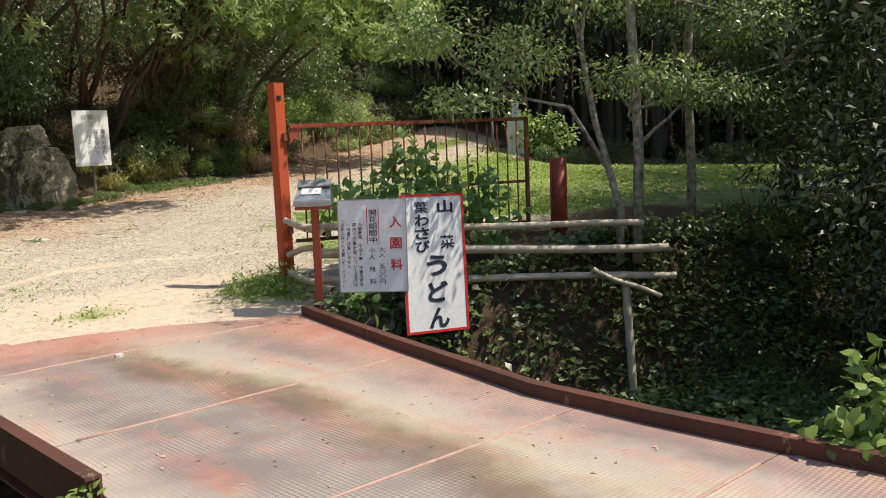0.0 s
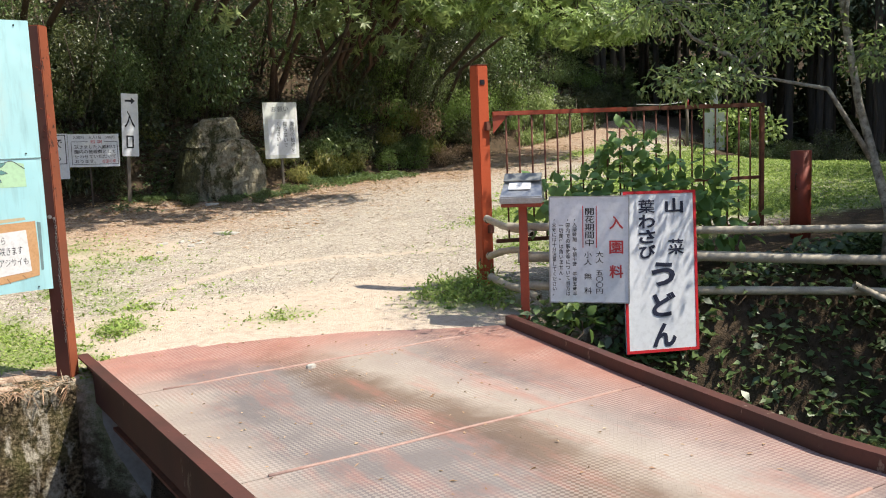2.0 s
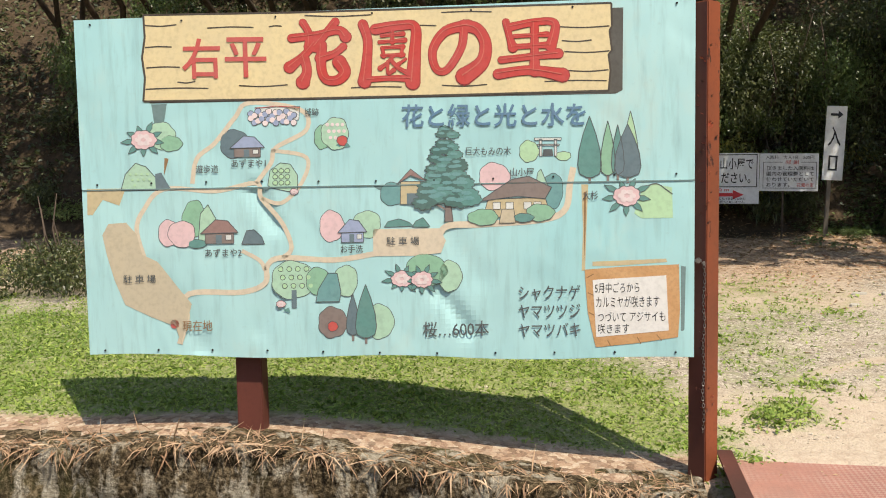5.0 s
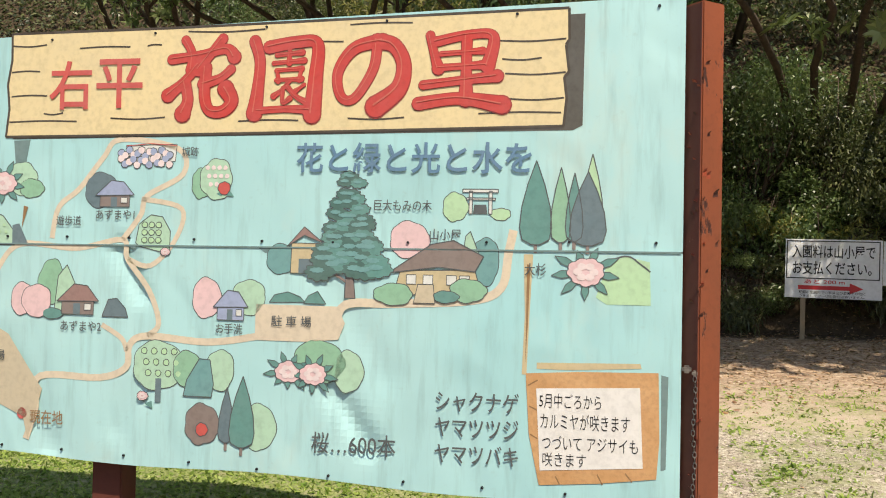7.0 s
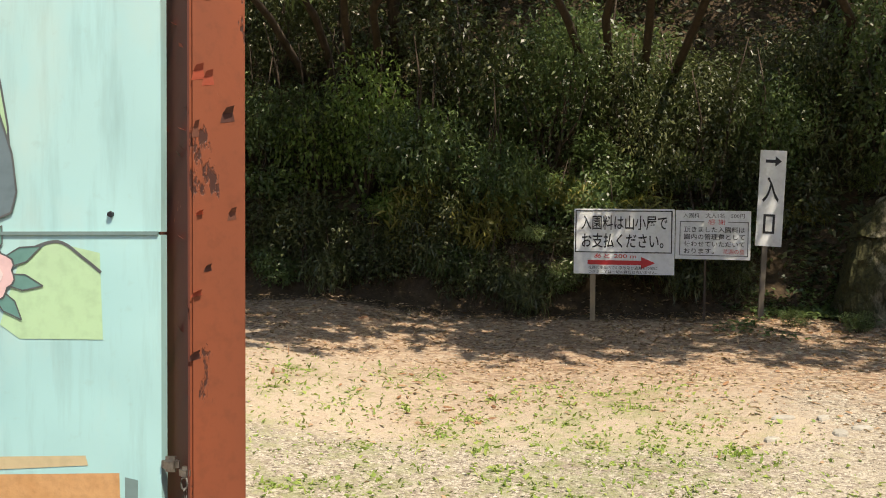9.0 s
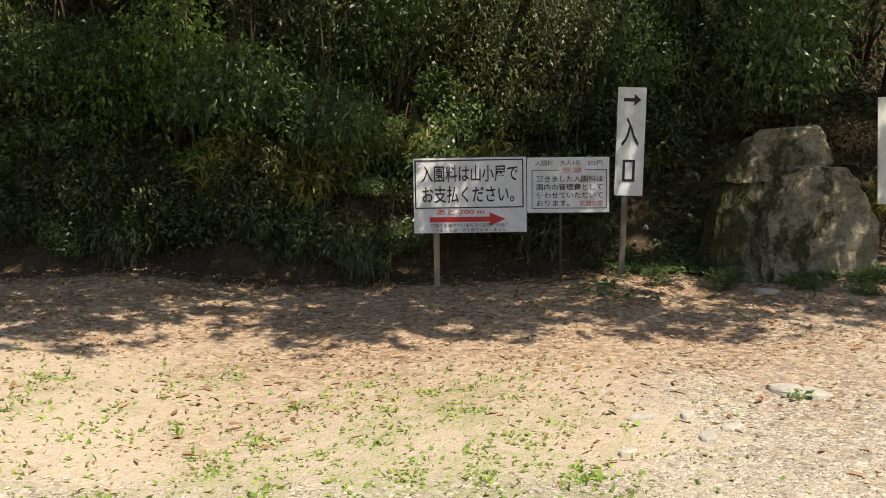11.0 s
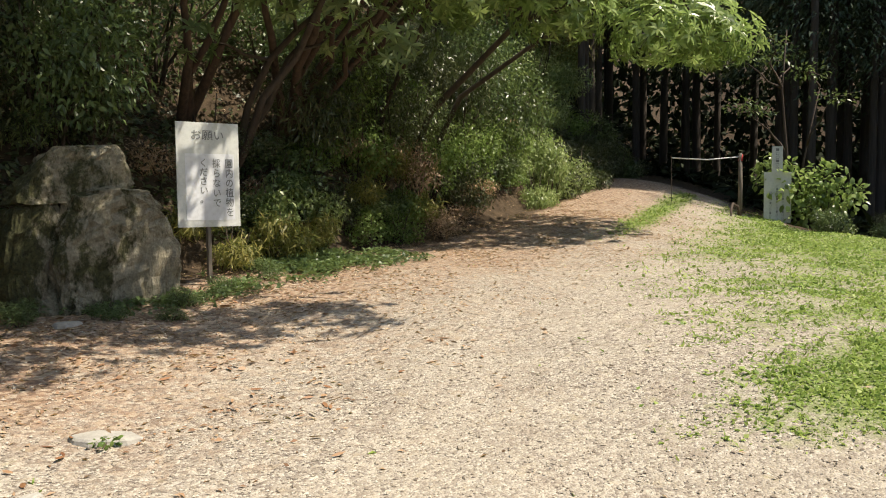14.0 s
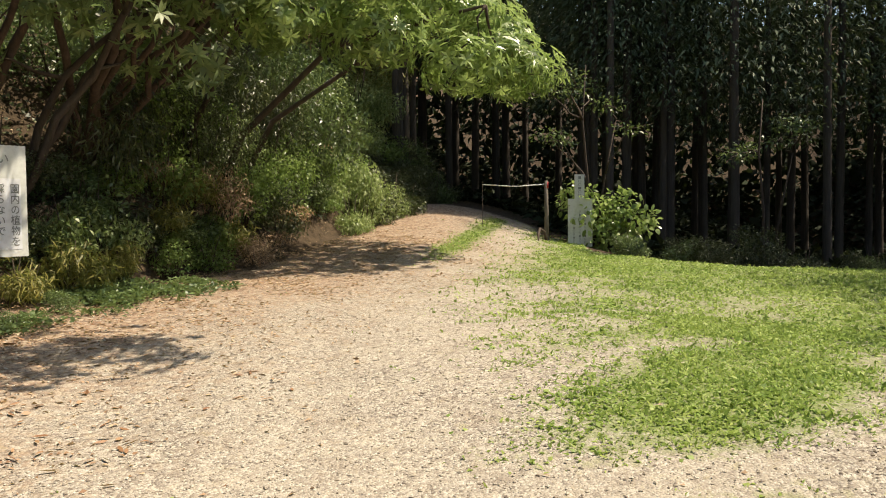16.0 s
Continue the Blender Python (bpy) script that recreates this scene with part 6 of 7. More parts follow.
protos = [rhodo_tree(11, 5.8, 4.3, 3, 0, 5), rhodo_tree(12, 6.2, 4.7, 3, 0, 5), rhodo_tree(13, 3.0, 3.3, 3, 2), rhodo_tree(14, 4.2, 4.2, 4, 0)]
first_spots = [(-9.6, 20.2), (-.6, 20.6), (8.6, 19.6), (12.4, 22.0)]
for (x_, y_), ob, rz in zip(first_spots, protos, (0, 0, 18, 32)):
    ob.matrix_basis = pose(x_, y_, ground_z(x_, y_) - .25, 0, 0, rz)
for x_, y_, k, rz, sc in ((-4.6, 20.4, 1, 10, .8), (-7.8, 19.6, 0, 0, 1.1), (7.0, 21.2, 0, 14, .8), (-6.0, 20.6, 1, 4, 1.0),
                          (11.4, 21.6, 2, 26, .9), (15.4, 23.6, 2, 34, 1.0), (18.8, 25.0, 3, 38, 1.2),
                          (6.2, 21.8, 1, 5, 1.35), (1.2, 21.8, 0, 0, 1.4), (-3.2, 21.6, 1, 5, 1.35), (13.2, 25.0, 1, 38, 1.4), (21.5, 28.5, 3, 40, 1.3), (18.4, 24.6, 3, 30, .8)
                          ):
    copy_thing(protos[k], pose(x_, y_, ground_z(x_, y_) - .25, 0, 0, rz) @ Matrix.Scale(sc, 4))

SUN_GAPS = [Vector(p) for p in ((2.7, 18.4, 2.9), (3.7, 18.4, 3.0), (6.1, 18.4, 3.0), (1.7, 18.4, 1.6), (-2.8, 18.4, 1.6))]


def sunlit(p, r):
    """Whether a clump at p would close one of the holes through which the sun reaches the bank."""
    return any(((p - g) - SUN_DIR * (p - g).dot(SUN_DIR)).length < .6 * r + .22 for g in SUN_GAPS)


# those that reach furthest out and keep the signs and the edge of the drive in the shade
HANGING = [(3.9, 15.0, 4.15), (3.1, 15.0, 4.2), (2.3, 15.2, 4.2), (5.5, 15.0, 3.75), (1.2, 15.3, 4.3), (-.4, 15.2, 4.2)]
for sx_, sd, spread_ in ((3.0, 31, -.4), (6.4, 32, -.2), (-1.2, 33, -.2), (-5.0, 34, -.2)):
    r = random.Random(sd)
    t = thing("rhododendron_tree", pose(sx_, 20.3, ground_z(sx_, 20.3) - .3), "old many-stemmed rhododendron leaning out over the drive", "tree", "trees on the bank")
    z0_ = ground_z(sx_, 20.3) - .3
    cl = []
    for s_ in range(4):
        tip = Vector((spread_ + 1.35 * (s_ - 1.2) + r.uniform(-.2, .2), -6.9 + r.uniform(-.2, .4), 5.35 - z0_ + r.uniform(-.1, .3)))
        pts = bend((.25 * (s_ - 1.5), r.uniform(-.2, .2), -.3), tip, 8, .2, r, sag=-.75)
        bm = bmesh.new()
        tube(bm, pts, [.07 * (1 - .1 * i) for i in range(8)], 7)
        for k in (5, 6, 7):
            q = pts[k] + Vector((r.uniform(-.8, .8), r.uniform(-.5, .4), r.uniform(.1, .5)))
            tube(bm, bend(pts[k], q, 4, .08, r), [.026, .02, .014, .006], 5)
            cl.append((*q, r.uniform(.55, .75)))
        part("stem", bm, "bark_brown", t)
        for k in range(6):
            cl.append((tip.x + r.uniform(-.8, .8), tip.y + r.uniform(-.45, .2) + k * .62, tip.z + .1 + k * .14, r.uniform(.7, 1.0)))
    base_ = Vector((sx_, 20.3, z0_))
    for px_, py_, pz_ in HANGING:
        if abs(px_ - sx_) < 2.1:
            cl.append((px_ - base_.x, py_ - base_.y, pz_ - base_.z, .32))
    cl = [c for c in cl if not sunlit(base_ + Vector(c[:3]), c[3])]
    put_mesh("crown", crown_rhodo(sd, cl, 34), t)
# a fan of bare stems above the hollow beside the request sign
for fx_, fy_, sd, tips in ((10.1, 20.3, 41, ((-1.5, -2.2), (-.9, -2.8), (-.5, -2.4), (-.1, -3.0), (.25, -2.5), (.6, -3.1), (1.0, -2.5), (1.4, -2.9), (1.9, -2.4))), (8.3, 20.1, 42, ((-.7, -2.0), (-.15, -2.4), (.35, -2.1)))):
    r = random.Random(sd)
    zb_ = ground_z(fx_, fy_)
    t = thing("rhododendron_tree", pose(fx_, fy_, zb_), "old rhododendron with a fan of bare reddish-brown stems", "tree", "trees on the bank")
    cl = []
    for i, (dx, dy) in enumerate(tips):
        pts = bend((.12 * dx + r.uniform(-.1, .1), .1 * i - .3, -.3), (dx, dy, 5.2 - zb_ + r.uniform(0, .6)), 9, .16, r, sag=.10)
        bm = bmesh.new()
        r0 = r.uniform(.05, .085)
        tube(bm, pts, [r0 * (1 - .075 * k) for k in range(9)], 7)
        for k in (4, 6, 7):
            tube(bm, bend(pts[k], pts[k] + Vector((r.uniform(-.2, .7), r.uniform(-.5, .1), r.uniform(.3, .8))), 4, .05, r), [.022, .017, .012, .006], 5)
        part("stem", bm, "bark_red", t)
        cl.append((pts[-1].x, pts[-1].y, pts[-1].z + .25, r.uniform(.55, .8)))
        cl.append((pts[-1].x + r.uniform(-.5, .5), pts[-1].y - r.uniform(.3, .8), pts[-1].z + .35, r.uniform(.5, .7)))
        cl.append((pts[-1].x + r.uniform(-.6, .6), pts[-1].y + r.uniform(.2, .9), pts[-1].z + .5, r.uniform(.6, .8)))
    put_mesh("crown", crown_rhodo(sd, cl, 24), t)

# undergrowth on the bank
LUMPS = [[(0, 0, .35, .55), (.45, .1, .3, .4), (-.45, -.1, .3, .42), (.1, -.3, .6, .38)],
         [(0, 0, .5, .6), (.5, .2, .4, .45), (-.3, .1, .8, .45), (.2, -.2, .95, .35)],
         [(0, 0, .25, .6, .5), (.5, 0, .22, .5, .5), (-.5, .1, .22, .5, .5)]]
bush_mesh = {"dark": [leaf_cloud(30 + i, L, 1900, .085, .034, "leaf_in_shade") for i, L in enumerate(LUMPS)],
             "long": [leaf_cloud(40 + i, L, 1300, .17, .026, "leaf_in_shade", droop=.45) for i, L in enumerate(LUMPS)],
             "fresh": [leaf_cloud(50 + i, L, 1300, .09, .05, "leaf_fresh") for i, L in enumerate(LUMPS)],
             "glossy": [leaf_cloud(60 + i, L, 1600, .095, .042, "leaf_glossy") for i, L in enumerate(LUMPS)],
             "dry": [leaf_cloud(90 + i, L, 900, .14, .03, "leaf_dry", droop=.4) for i, L in enumerate(LUMPS)],
             "sunny": [leaf_cloud(100 + i, L, 1500, .105, .04, "leaf_in_sun", droop=.35) for i, L in enumerate(LUMPS)],
             "fern": [leaf_cloud(70 + i, L, 900, .22, .035, "leaf_fern", droop=.55) for i, L in enumerate(LUMPS)]}
big_bush_mesh = {"dark": [leaf_cloud(130 + i, L, 5600, .046, .019, "leaf_in_shade") for i, L in enumerate(LUMPS)],
                 "long": [leaf_cloud(140 + i, L, 3900, .085, .014, "leaf_in_shade", droop=.45) for i, L in enumerate(LUMPS)],
                 "fresh": [leaf_cloud(150 + i, L, 4000, .050, .026, "leaf_fresh") for i, L in enumerate(LUMPS)],
                 "glossy": [leaf_cloud(160 + i, L, 5000, .052, .021, "leaf_glossy") for i, L in enumerate(LUMPS)],
                 "dry": [leaf_cloud(190 + i, L, 2600, .075, .016, "leaf_dry", droop=.4) for i, L in enumerate(LUMPS)],
                 "sunny": [leaf_cloud(200 + i, L, 4400, .058, .020, "leaf_in_sun", droop=.35) for i, L in enumerate(LUMPS)],
                 "fern": [leaf_cloud(170 + i, L, 2600, .12, .018, "leaf_fern", droop=.55) for i, L in enumerate(LUMPS)]}
twigs = bmesh.new()
trng = random.Random(3)
for i in range(7):
    tube(twigs, bend((0, 0, -0.15), (trng.uniform(-.5, .5), trng.uniform(-.4, .4), trng.uniform(.5, 1.0)), 4, .06, trng), [.018, .014, .01, .005], 5)
twig_me = part("stem", twigs, "bark_brown", None)
twig_data = twig_me.data
bpy.data.objects.remove(twig_me)
BUSH_WORDS = {"dark": "evergreen shrub, leaves coloured dark to stand for shade", "long": "long-leaved undergrowth hanging on the bank", "fresh": "fresh green leafy shrub at the bank's foot",
              "glossy": "glossy dark-leaved shrub in the shade", "fern": "yellow-green fern clump in a spot of sun", "sunny": "long-leaved shrub on the bank, leaves coloured light to stand for sun", "dry": "mound of dry straw-coloured plants on the bank"}


def bush(kind, i, x, y, scale, rz, dz=0.0, flat=1.0, group="undergrowth"):
    b = thing("fern" if kind == "fern" else "shrub", pose(x, y, ground_z(x, y) + dz, 0, 0, rz) @ Matrix.Diagonal((scale, scale, scale * flat, 1)),
              BUSH_WORDS[kind], "fern" if kind == "fern" else "shrub", group)
    put_mesh("foliage", (bush_mesh if scale < 1.1 else big_bush_mesh)[kind][i % 3], b)
    put_mesh("stem", twig_data, b)
    return b


rng = random.Random(21)
for row, (off, size) in enumerate(((0.35, .75), (1.1, 1.0), (2.2, 1.7), (3.9, 2.2), (5.8, 2.3), (8.0, 2.6))):
    x_ = -9.0
    while x_ < 27:
        # lighter leaf kinds where the bank is sunlit, darker ones where it is shaded
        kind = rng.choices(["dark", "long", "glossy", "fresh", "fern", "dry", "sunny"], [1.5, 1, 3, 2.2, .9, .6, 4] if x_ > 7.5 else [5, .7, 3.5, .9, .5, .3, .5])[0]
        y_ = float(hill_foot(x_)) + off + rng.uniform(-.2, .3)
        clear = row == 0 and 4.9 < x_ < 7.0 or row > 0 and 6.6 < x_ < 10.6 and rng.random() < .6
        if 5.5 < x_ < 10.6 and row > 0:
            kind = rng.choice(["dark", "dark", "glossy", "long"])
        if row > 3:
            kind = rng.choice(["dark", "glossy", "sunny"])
        if not clear and not (row == 0 and -1.0 < x_ < 8.0 and rng.random() < .35):
            bush(kind, rng.randrange(3), x_, y_, size * rng.uniform(.75, 1.2), rng.uniform(0, 360), -0.05, rng.uniform(.8, 1.25))
        x_ += size * rng.uniform(.75, 1.15)
x_ = -8.0
while x_ < 16:
    kind = rng.choices(["dark", "long", "glossy", "fresh", "sunny"], [1, 1, 3, 1.5, 4] if x_ > 10.2 else [5, .7, 3.5, 1, .4])[0]
    if 6.8 < x_ < 10.2:
        x_ += 1.1
        continue
    bush(kind, rng.randrange(3), x_, float(hill_foot(x_)) + rng.uniform(.9, 1.6), rng.uniform(1.2, 1.7), rng.uniform(0, 360), 0.2, 1.35)
    x_ += rng.uniform(.7, 1.1)
for x_, y_, s in ((8.0, 18.0, .5), (8.7, 18.25, .6), (7.7, 18.4, .55), (9.6, 18.7, .5), (2.0, 18.6, .7), (0.2, 18.4, .6), (5.0, 18.5, .5), (13.8, 21.2, .6)):
    bush("fern", int(x_ * 10), x_, y_, s, x_ * 77, 0.1)
# lighter-coloured shrubs set at the sun gaps to paint the sunlit patches
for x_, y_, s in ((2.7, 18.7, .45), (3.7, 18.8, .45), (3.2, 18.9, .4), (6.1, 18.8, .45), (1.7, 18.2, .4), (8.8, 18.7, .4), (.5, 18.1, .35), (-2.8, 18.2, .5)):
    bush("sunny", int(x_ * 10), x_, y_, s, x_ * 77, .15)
for x_, y_, s in ((12.9, 19.7, .6), (12.4, 19.3, .5), (7.5, 18.9, .6), (13.4, 20.1, .5), (9.0, 19.3, .5)):
    bush("dry", int(x_ * 10), x_, y_, s, x_ * 77, 0, .8)
for x_, y_, s in ((10.6, 18.9, .5), (11.4, 19.2, .6), (12.1, 19.7, .5)):
    bush("fresh", int(x_ * 10), x_, y_, s, x_ * 77)
x_ = 9.5
while x_ < 17:
    bush(rng.choice(["dry", "fresh", "fern", "glossy", "dry"]), rng.randrange(3), x_, float(hill_foot(x_)) + rng.uniform(.2, .9), rng.uniform(.45, .8), rng.uniform(0, 360), rng.uniform(.1, .5), 1.1)
    x_ += rng.uniform(.4, .75)
for x_, y_, s in ((5.2, 16.45, .28), (5.9, 16.35, .32), (6.6, 16.4, .30), (7.2, 16.7, .3), (4.6, 16.7, .22), (7.9, 17.1, .28), (6.3, 15.95, .2)):
    bush("glossy", int(x_ * 10), x_, y_, s, x_ * 77, 0.0, .7)

x_ = 16.5
while x_ < 26:
    bush(rng.choice(["dark", "glossy", "long", "sunny" if x_ < 19 else "dark"]), rng.randrange(3), x_, float(hill_foot(x_)) - rng.uniform(-.1, .35), rng.uniform(.6, .95), rng.uniform(0, 360), -.05, rng.uniform(.9, 1.5))
    x_ += rng.uniform(.4, .7)
x_ = -6.0
while x_ < 5.0:
    bush(rng.choices(["dark", "glossy", "fresh", "fern"], [3, 4, 1.5, .5])[0], rng.randrange(3), x_, float(hill_foot(x_)) + rng.uniform(.45, .95), rng.uniform(.6, .9), rng.uniform(0, 360), 0, rng.uniform(.9, 1.3))
    x_ += rng.uniform(.5, .8)
x_ = -6.0
while x_ < 4.6:
    bush(rng.choice(["dark", "glossy", "long"]), rng.randrange(3), x_, float(hill_foot(x_)) + rng.uniform(.1, .4), rng.uniform(.5, .75), rng.uniform(0, 360), -.05, rng.uniform(.9, 1.4))
    x_ += rng.uniform(.35, .6)
for x_, y_, s in ((-5.2, 12.6, 1.1), (-6.4, 11.6, 1.3), (-7.6, 12.8, 1.4), (-6.8, 9.6, 1.0), (-8.2, 10.6, 1.3)):
    bush("dark", int(x_ * 10), x_, y_, s, x_ * 77, 0, 1.1)

# right-hand bank of the ravine
for i in range(105):
    x_ = rng.uniform(5.6, 17)
    fbk = float(far_bank(x_))
    y_ = fbk + rng.uniform(-1.7, 0.5)
    if abs(x_ - 8.0) < .5 and y_ < 5.2 or x_ < 8.8:
        continue
    k = rng.choices(["dark", "glossy", "long", "fresh"], [3, 4, 2, 1.2])[0]
    bush(k, i, x_, y_, rng.uniform(.35, .8), rng.uniform(0, 360), -.05, .8, "plants on the ravine bank")
for i in range(8):
    x_ = 5.7 + i * .1
    bush(rng.choice(["glossy", "dark"]), i, x_, float(far_bank(x_)) - rng.uniform(.8, 2.0), rng.uniform(.28, .42), i * 63, -.05, .6, "plants on the ravine bank")
for i in range(20):
    x_ = rng.uniform(5.4, 13)
    y_ = rng.uniform(float(near_bank(x_)) + .3, float(far_bank(x_)) - 1.0)
    bush(rng.choice(["glossy", "dark", "long"]), i, x_, y_, rng.uniform(.3, .6), rng.uniform(0, 360), -.05, .7, "plants on the ravine bank")
for x_, y_, s in ((9.0, 3.1, .55), (9.6, 3.7, .5), (7.2, 5.2, .35)):
    bush("fern", int(x_ * 10), x_, y_, s, x_ * 50)
for i in range(10):
    bush("dark", i, -8 + i * .95, 5.2 + .5 * math.sin(i * 3), .5, i * 50, -.05, .7, "plants in the ravine")


def broadleaf_bush(name, seed, x, y, z, lumps_, n, length, width, material, words):
    b = thing(name, pose(x, y, z), words, "shrub")
    put_mesh("foliage", leaf_cloud(seed, lumps_, n, length, width, material, True, 0.5, .35, .18), b)
    r = random.Random(seed)
    for lx, ly, lz, lr, *_ in lumps_:
        bm = bmesh.new()
        tube(bm, bend((r.uniform(-.1, .1), r.uniform(-.1, .1), -.2), (lx, ly, lz), 5, .05, r), [.012, .011, .009, .007, .004], 5)
        part("stem", bm, "bark_brown", b)
    return b


broadleaf_bush("hydrangea", 81, 6.9, 7.55, 0.45, [(-.55, .45, .55, .40), (0, 0, .75, .50), (.15, .25, 1.0, .38), (.5, -.35, .65, .45), (.75, -.5, .35, .42), (-.3, .1, .3, .45), (.35, -.1, .3, .5)],
               900, .165, .10, "leaf_hydrangea", "lush green hydrangea growing through the gate bars")
broadleaf_bush("leafy_shrub", 82, 4.80, 1.78, -0.2, [(0, 0, .18, .26), (.1, -.1, .45, .28), (-.12, .12, .28, .2), (-.08, -.02, .12, .22), (.3, -.25, .35, .32), (-.05, -.25, .25, .27), (.25, -.1, .6, .24)], 560, .13, .07, "leaf_fresh", "bright leafy shrub beside the bridge kerb")
broadleaf_bush("kerb_weed", 83, 5.62, 7.02, 0.02, [(0, 0, .12, .12), (.06, -.08, .02, .12)], 26, .13, .09, "leaf_fresh", "broad-leaved weed behind the bridge kerb")
broadleaf_bush("weed_tuft", 86, 5.45, 8.35, 0.05, [(0, 0, .12, .26, .7), (-.15, .3, .12, .26, .7), (.15, -.3, .1, .22, .7), (.2, .1, .2, .2)], 1300, .055, .022, "clover", "lush green weeds round the gate post's foot")
broadleaf_bush("weed_tuft", 88, 2.3, 9.36, 0.04, [(0, 0, .05, .2, .5), (.1, .2, .05, .18, .5), (-.12, -.1, .04, .16, .5)], 600, .045, .02, "clover", "low green weeds at the end of the signboard")
broadleaf_bush("small_weed", 87, 4.76, 13.42, ground_z(4.76, 13.42), [(0, 0, .03, .07, .6)], 30, .05, .03, "leaf_fresh", "small green weed beside the flat stone")
broadleaf_bush("kerb_weed", 84, 1.72, 4.40, -0.02, [(0, 0, .05, .09), (.05, .05, .03, .06)], 40, .07, .03, "leaf_fresh", "broad-leaved weed behind the bridge kerb")
broadleaf_bush("sunlit_shrub", 85, 21.3, 17.9, ground_z(21.3, 17.9) - .1, [(0, 0, .9, .65), (.5, -.5, 1.1, .5), (.0, .4, 1.2, .5), (.7, -.8, .7, .5), (.2, -.1, .4, .6)], 1100, .17, .10, "leaf_new_growth", "bright green shrub behind the far notice board")


def slim_tree(name, x, y, base_z, stems, lumps_, n, leaf, bark, words, length=.10, width=.05, seed=1, category="tree"):
    t = thing(name, pose(x, y, base_z), words, category)
    r = random.Random(seed)
    for pts, r0, r1 in stems:
        bm = bmesh.new()
        k = len(pts)
        tube(bm, pts, [r0 + (r1 - r0) * i / (k - 1) for i in range(k)], 8)
        part("trunk", bm, bark, t)
    for lx, ly, lz, lr, *_ in lumps_:
        src = min((p for pts, _, _ in stems for p in pts), key=lambda p: (Vector(p) - Vector((lx, ly, lz - .5))).length)
        bm = bmesh.new()
        tube(bm, bend(src, (lx, ly, lz), 5, .12, r), [.028, .022, .017, .012, .006], 5)
        for _ in range(4):
            q = Vector((lx, ly, lz)) + Vector((r.uniform(-1, 1), r.uniform(-1, 1), r.uniform(-.4, .4))) * lr
            tube(bm, bend((lx, ly, lz), q, 4, .06, r), [.011, .008, .006, .003], 4)
        part("branch", bm, bark, t)
    if n:
        put_mesh("crown", leaf_cloud(seed, lumps_, n, length, width, leaf, False, .3, .1, .2), t)
    return t


# the two trees above the railing
slim_tree("young_tree", 8.32, 5.66, 0.55, [([(-.02, .02, -.3), (-.02, 0, .3), (-.20, .2, 1.3), (-.30, .28, 2.0), (-.40, .38, 2.9), (-.45, .42, 4.2)], 0.05, .018),
                                          ([(.12, -.12, -.3), (.15, -.13, 1.0), (.08, -.08, 2.6), (.16, -.16, 5.5)], .062, .045),
                                          ([(-.10, .1, .75), (-.45, .35, 1.45), (-.9, .8, 1.6)], .03, .012)],
          [(-.9, .7, 2.0, .7, .5), (-1.6, 1.3, 2.3, .7, .5), (-.5, .2, 2.7, .8, .5), (.5, -.4, 2.9, .8, .5), (1.1, -.9, 2.4, .7, .45), (-1.2, 1.0, 3.2, .9, .5), (.2, .0, 3.6, 1.0, .5), (1.4, -1.2, 3.3, .9, .5),
           (.1, -.2, 1.75, .75, .35), (.7, -.6, 1.6, .7, .3), (-1.5, .9, 1.55, .6, .3), (.9, .6, 4.3, 1.3, .5), (-.8, 0, 4.4, 1.2, .5)], 17000, "leaf_young", "bark_pale", "slender pale-barked tree with glossy leaves above the bamboo railing", .078, .032, 91)
slim_tree("mossy_tree", 9.70, 5.60, 0.45, [([(0, 0, -.3), (.02, 0, .8), (-.03, .02, 1.9), (.02, 0, 3.2), (.05, 0, 5.2)], .062, .04), ([(0, 0, 1.7), (-.5, .5, 1.5), (-.9, .6, 1.95)], .035, .012), ([(0, 0, 1.7), (.4, -.35, 1.85), (.9, -.7, 2.0)], .03, .012)],
          [(.6, -.5, 1.6, .7, .45), (1.3, -.9, 1.2, .8, .45), (.9, -.2, 2.4, .9, .45), (1.9, -1.2, 2.0, .9, .45), (-.3, .4, 2.8, .8, .5), (1.4, -.8, 3.2, 1.1, .5), (.3, 0, 3.8, 1.2, .5), (2.4, -1.4, 2.9, 1.1, .5), (2.6, -1.2, 1.0, .8, .4)],
          13000, "leaf_glossy", "bark_pale", "lichen-spotted tree with low dark glossy branches", .078, .032, 92)
# the last four, beside the view, are added to shade the ravine bank
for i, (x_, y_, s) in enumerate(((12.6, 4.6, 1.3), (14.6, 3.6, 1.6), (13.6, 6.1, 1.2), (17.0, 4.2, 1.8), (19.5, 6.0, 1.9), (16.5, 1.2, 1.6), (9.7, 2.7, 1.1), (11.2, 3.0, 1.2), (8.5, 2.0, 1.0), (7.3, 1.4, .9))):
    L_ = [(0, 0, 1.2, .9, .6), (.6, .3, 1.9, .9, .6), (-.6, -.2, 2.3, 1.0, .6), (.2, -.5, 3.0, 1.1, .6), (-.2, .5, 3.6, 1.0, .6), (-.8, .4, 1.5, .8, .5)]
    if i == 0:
        dark_tree = slim_tree("evergreen_tree", x_, y_, ground_z(x_, y_), [([(0, 0, -.3), (.05, 0, 1.5), (-.05, .05, 3.6)], .11, .05)], L_, 9000, "leaf_shade", "bark_brown", "evergreen tree beside the ravine, leaves coloured dark for shade", .075, .032, 95)
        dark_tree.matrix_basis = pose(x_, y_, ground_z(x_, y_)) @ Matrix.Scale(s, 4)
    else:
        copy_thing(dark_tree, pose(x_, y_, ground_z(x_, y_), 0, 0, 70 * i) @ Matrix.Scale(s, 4))
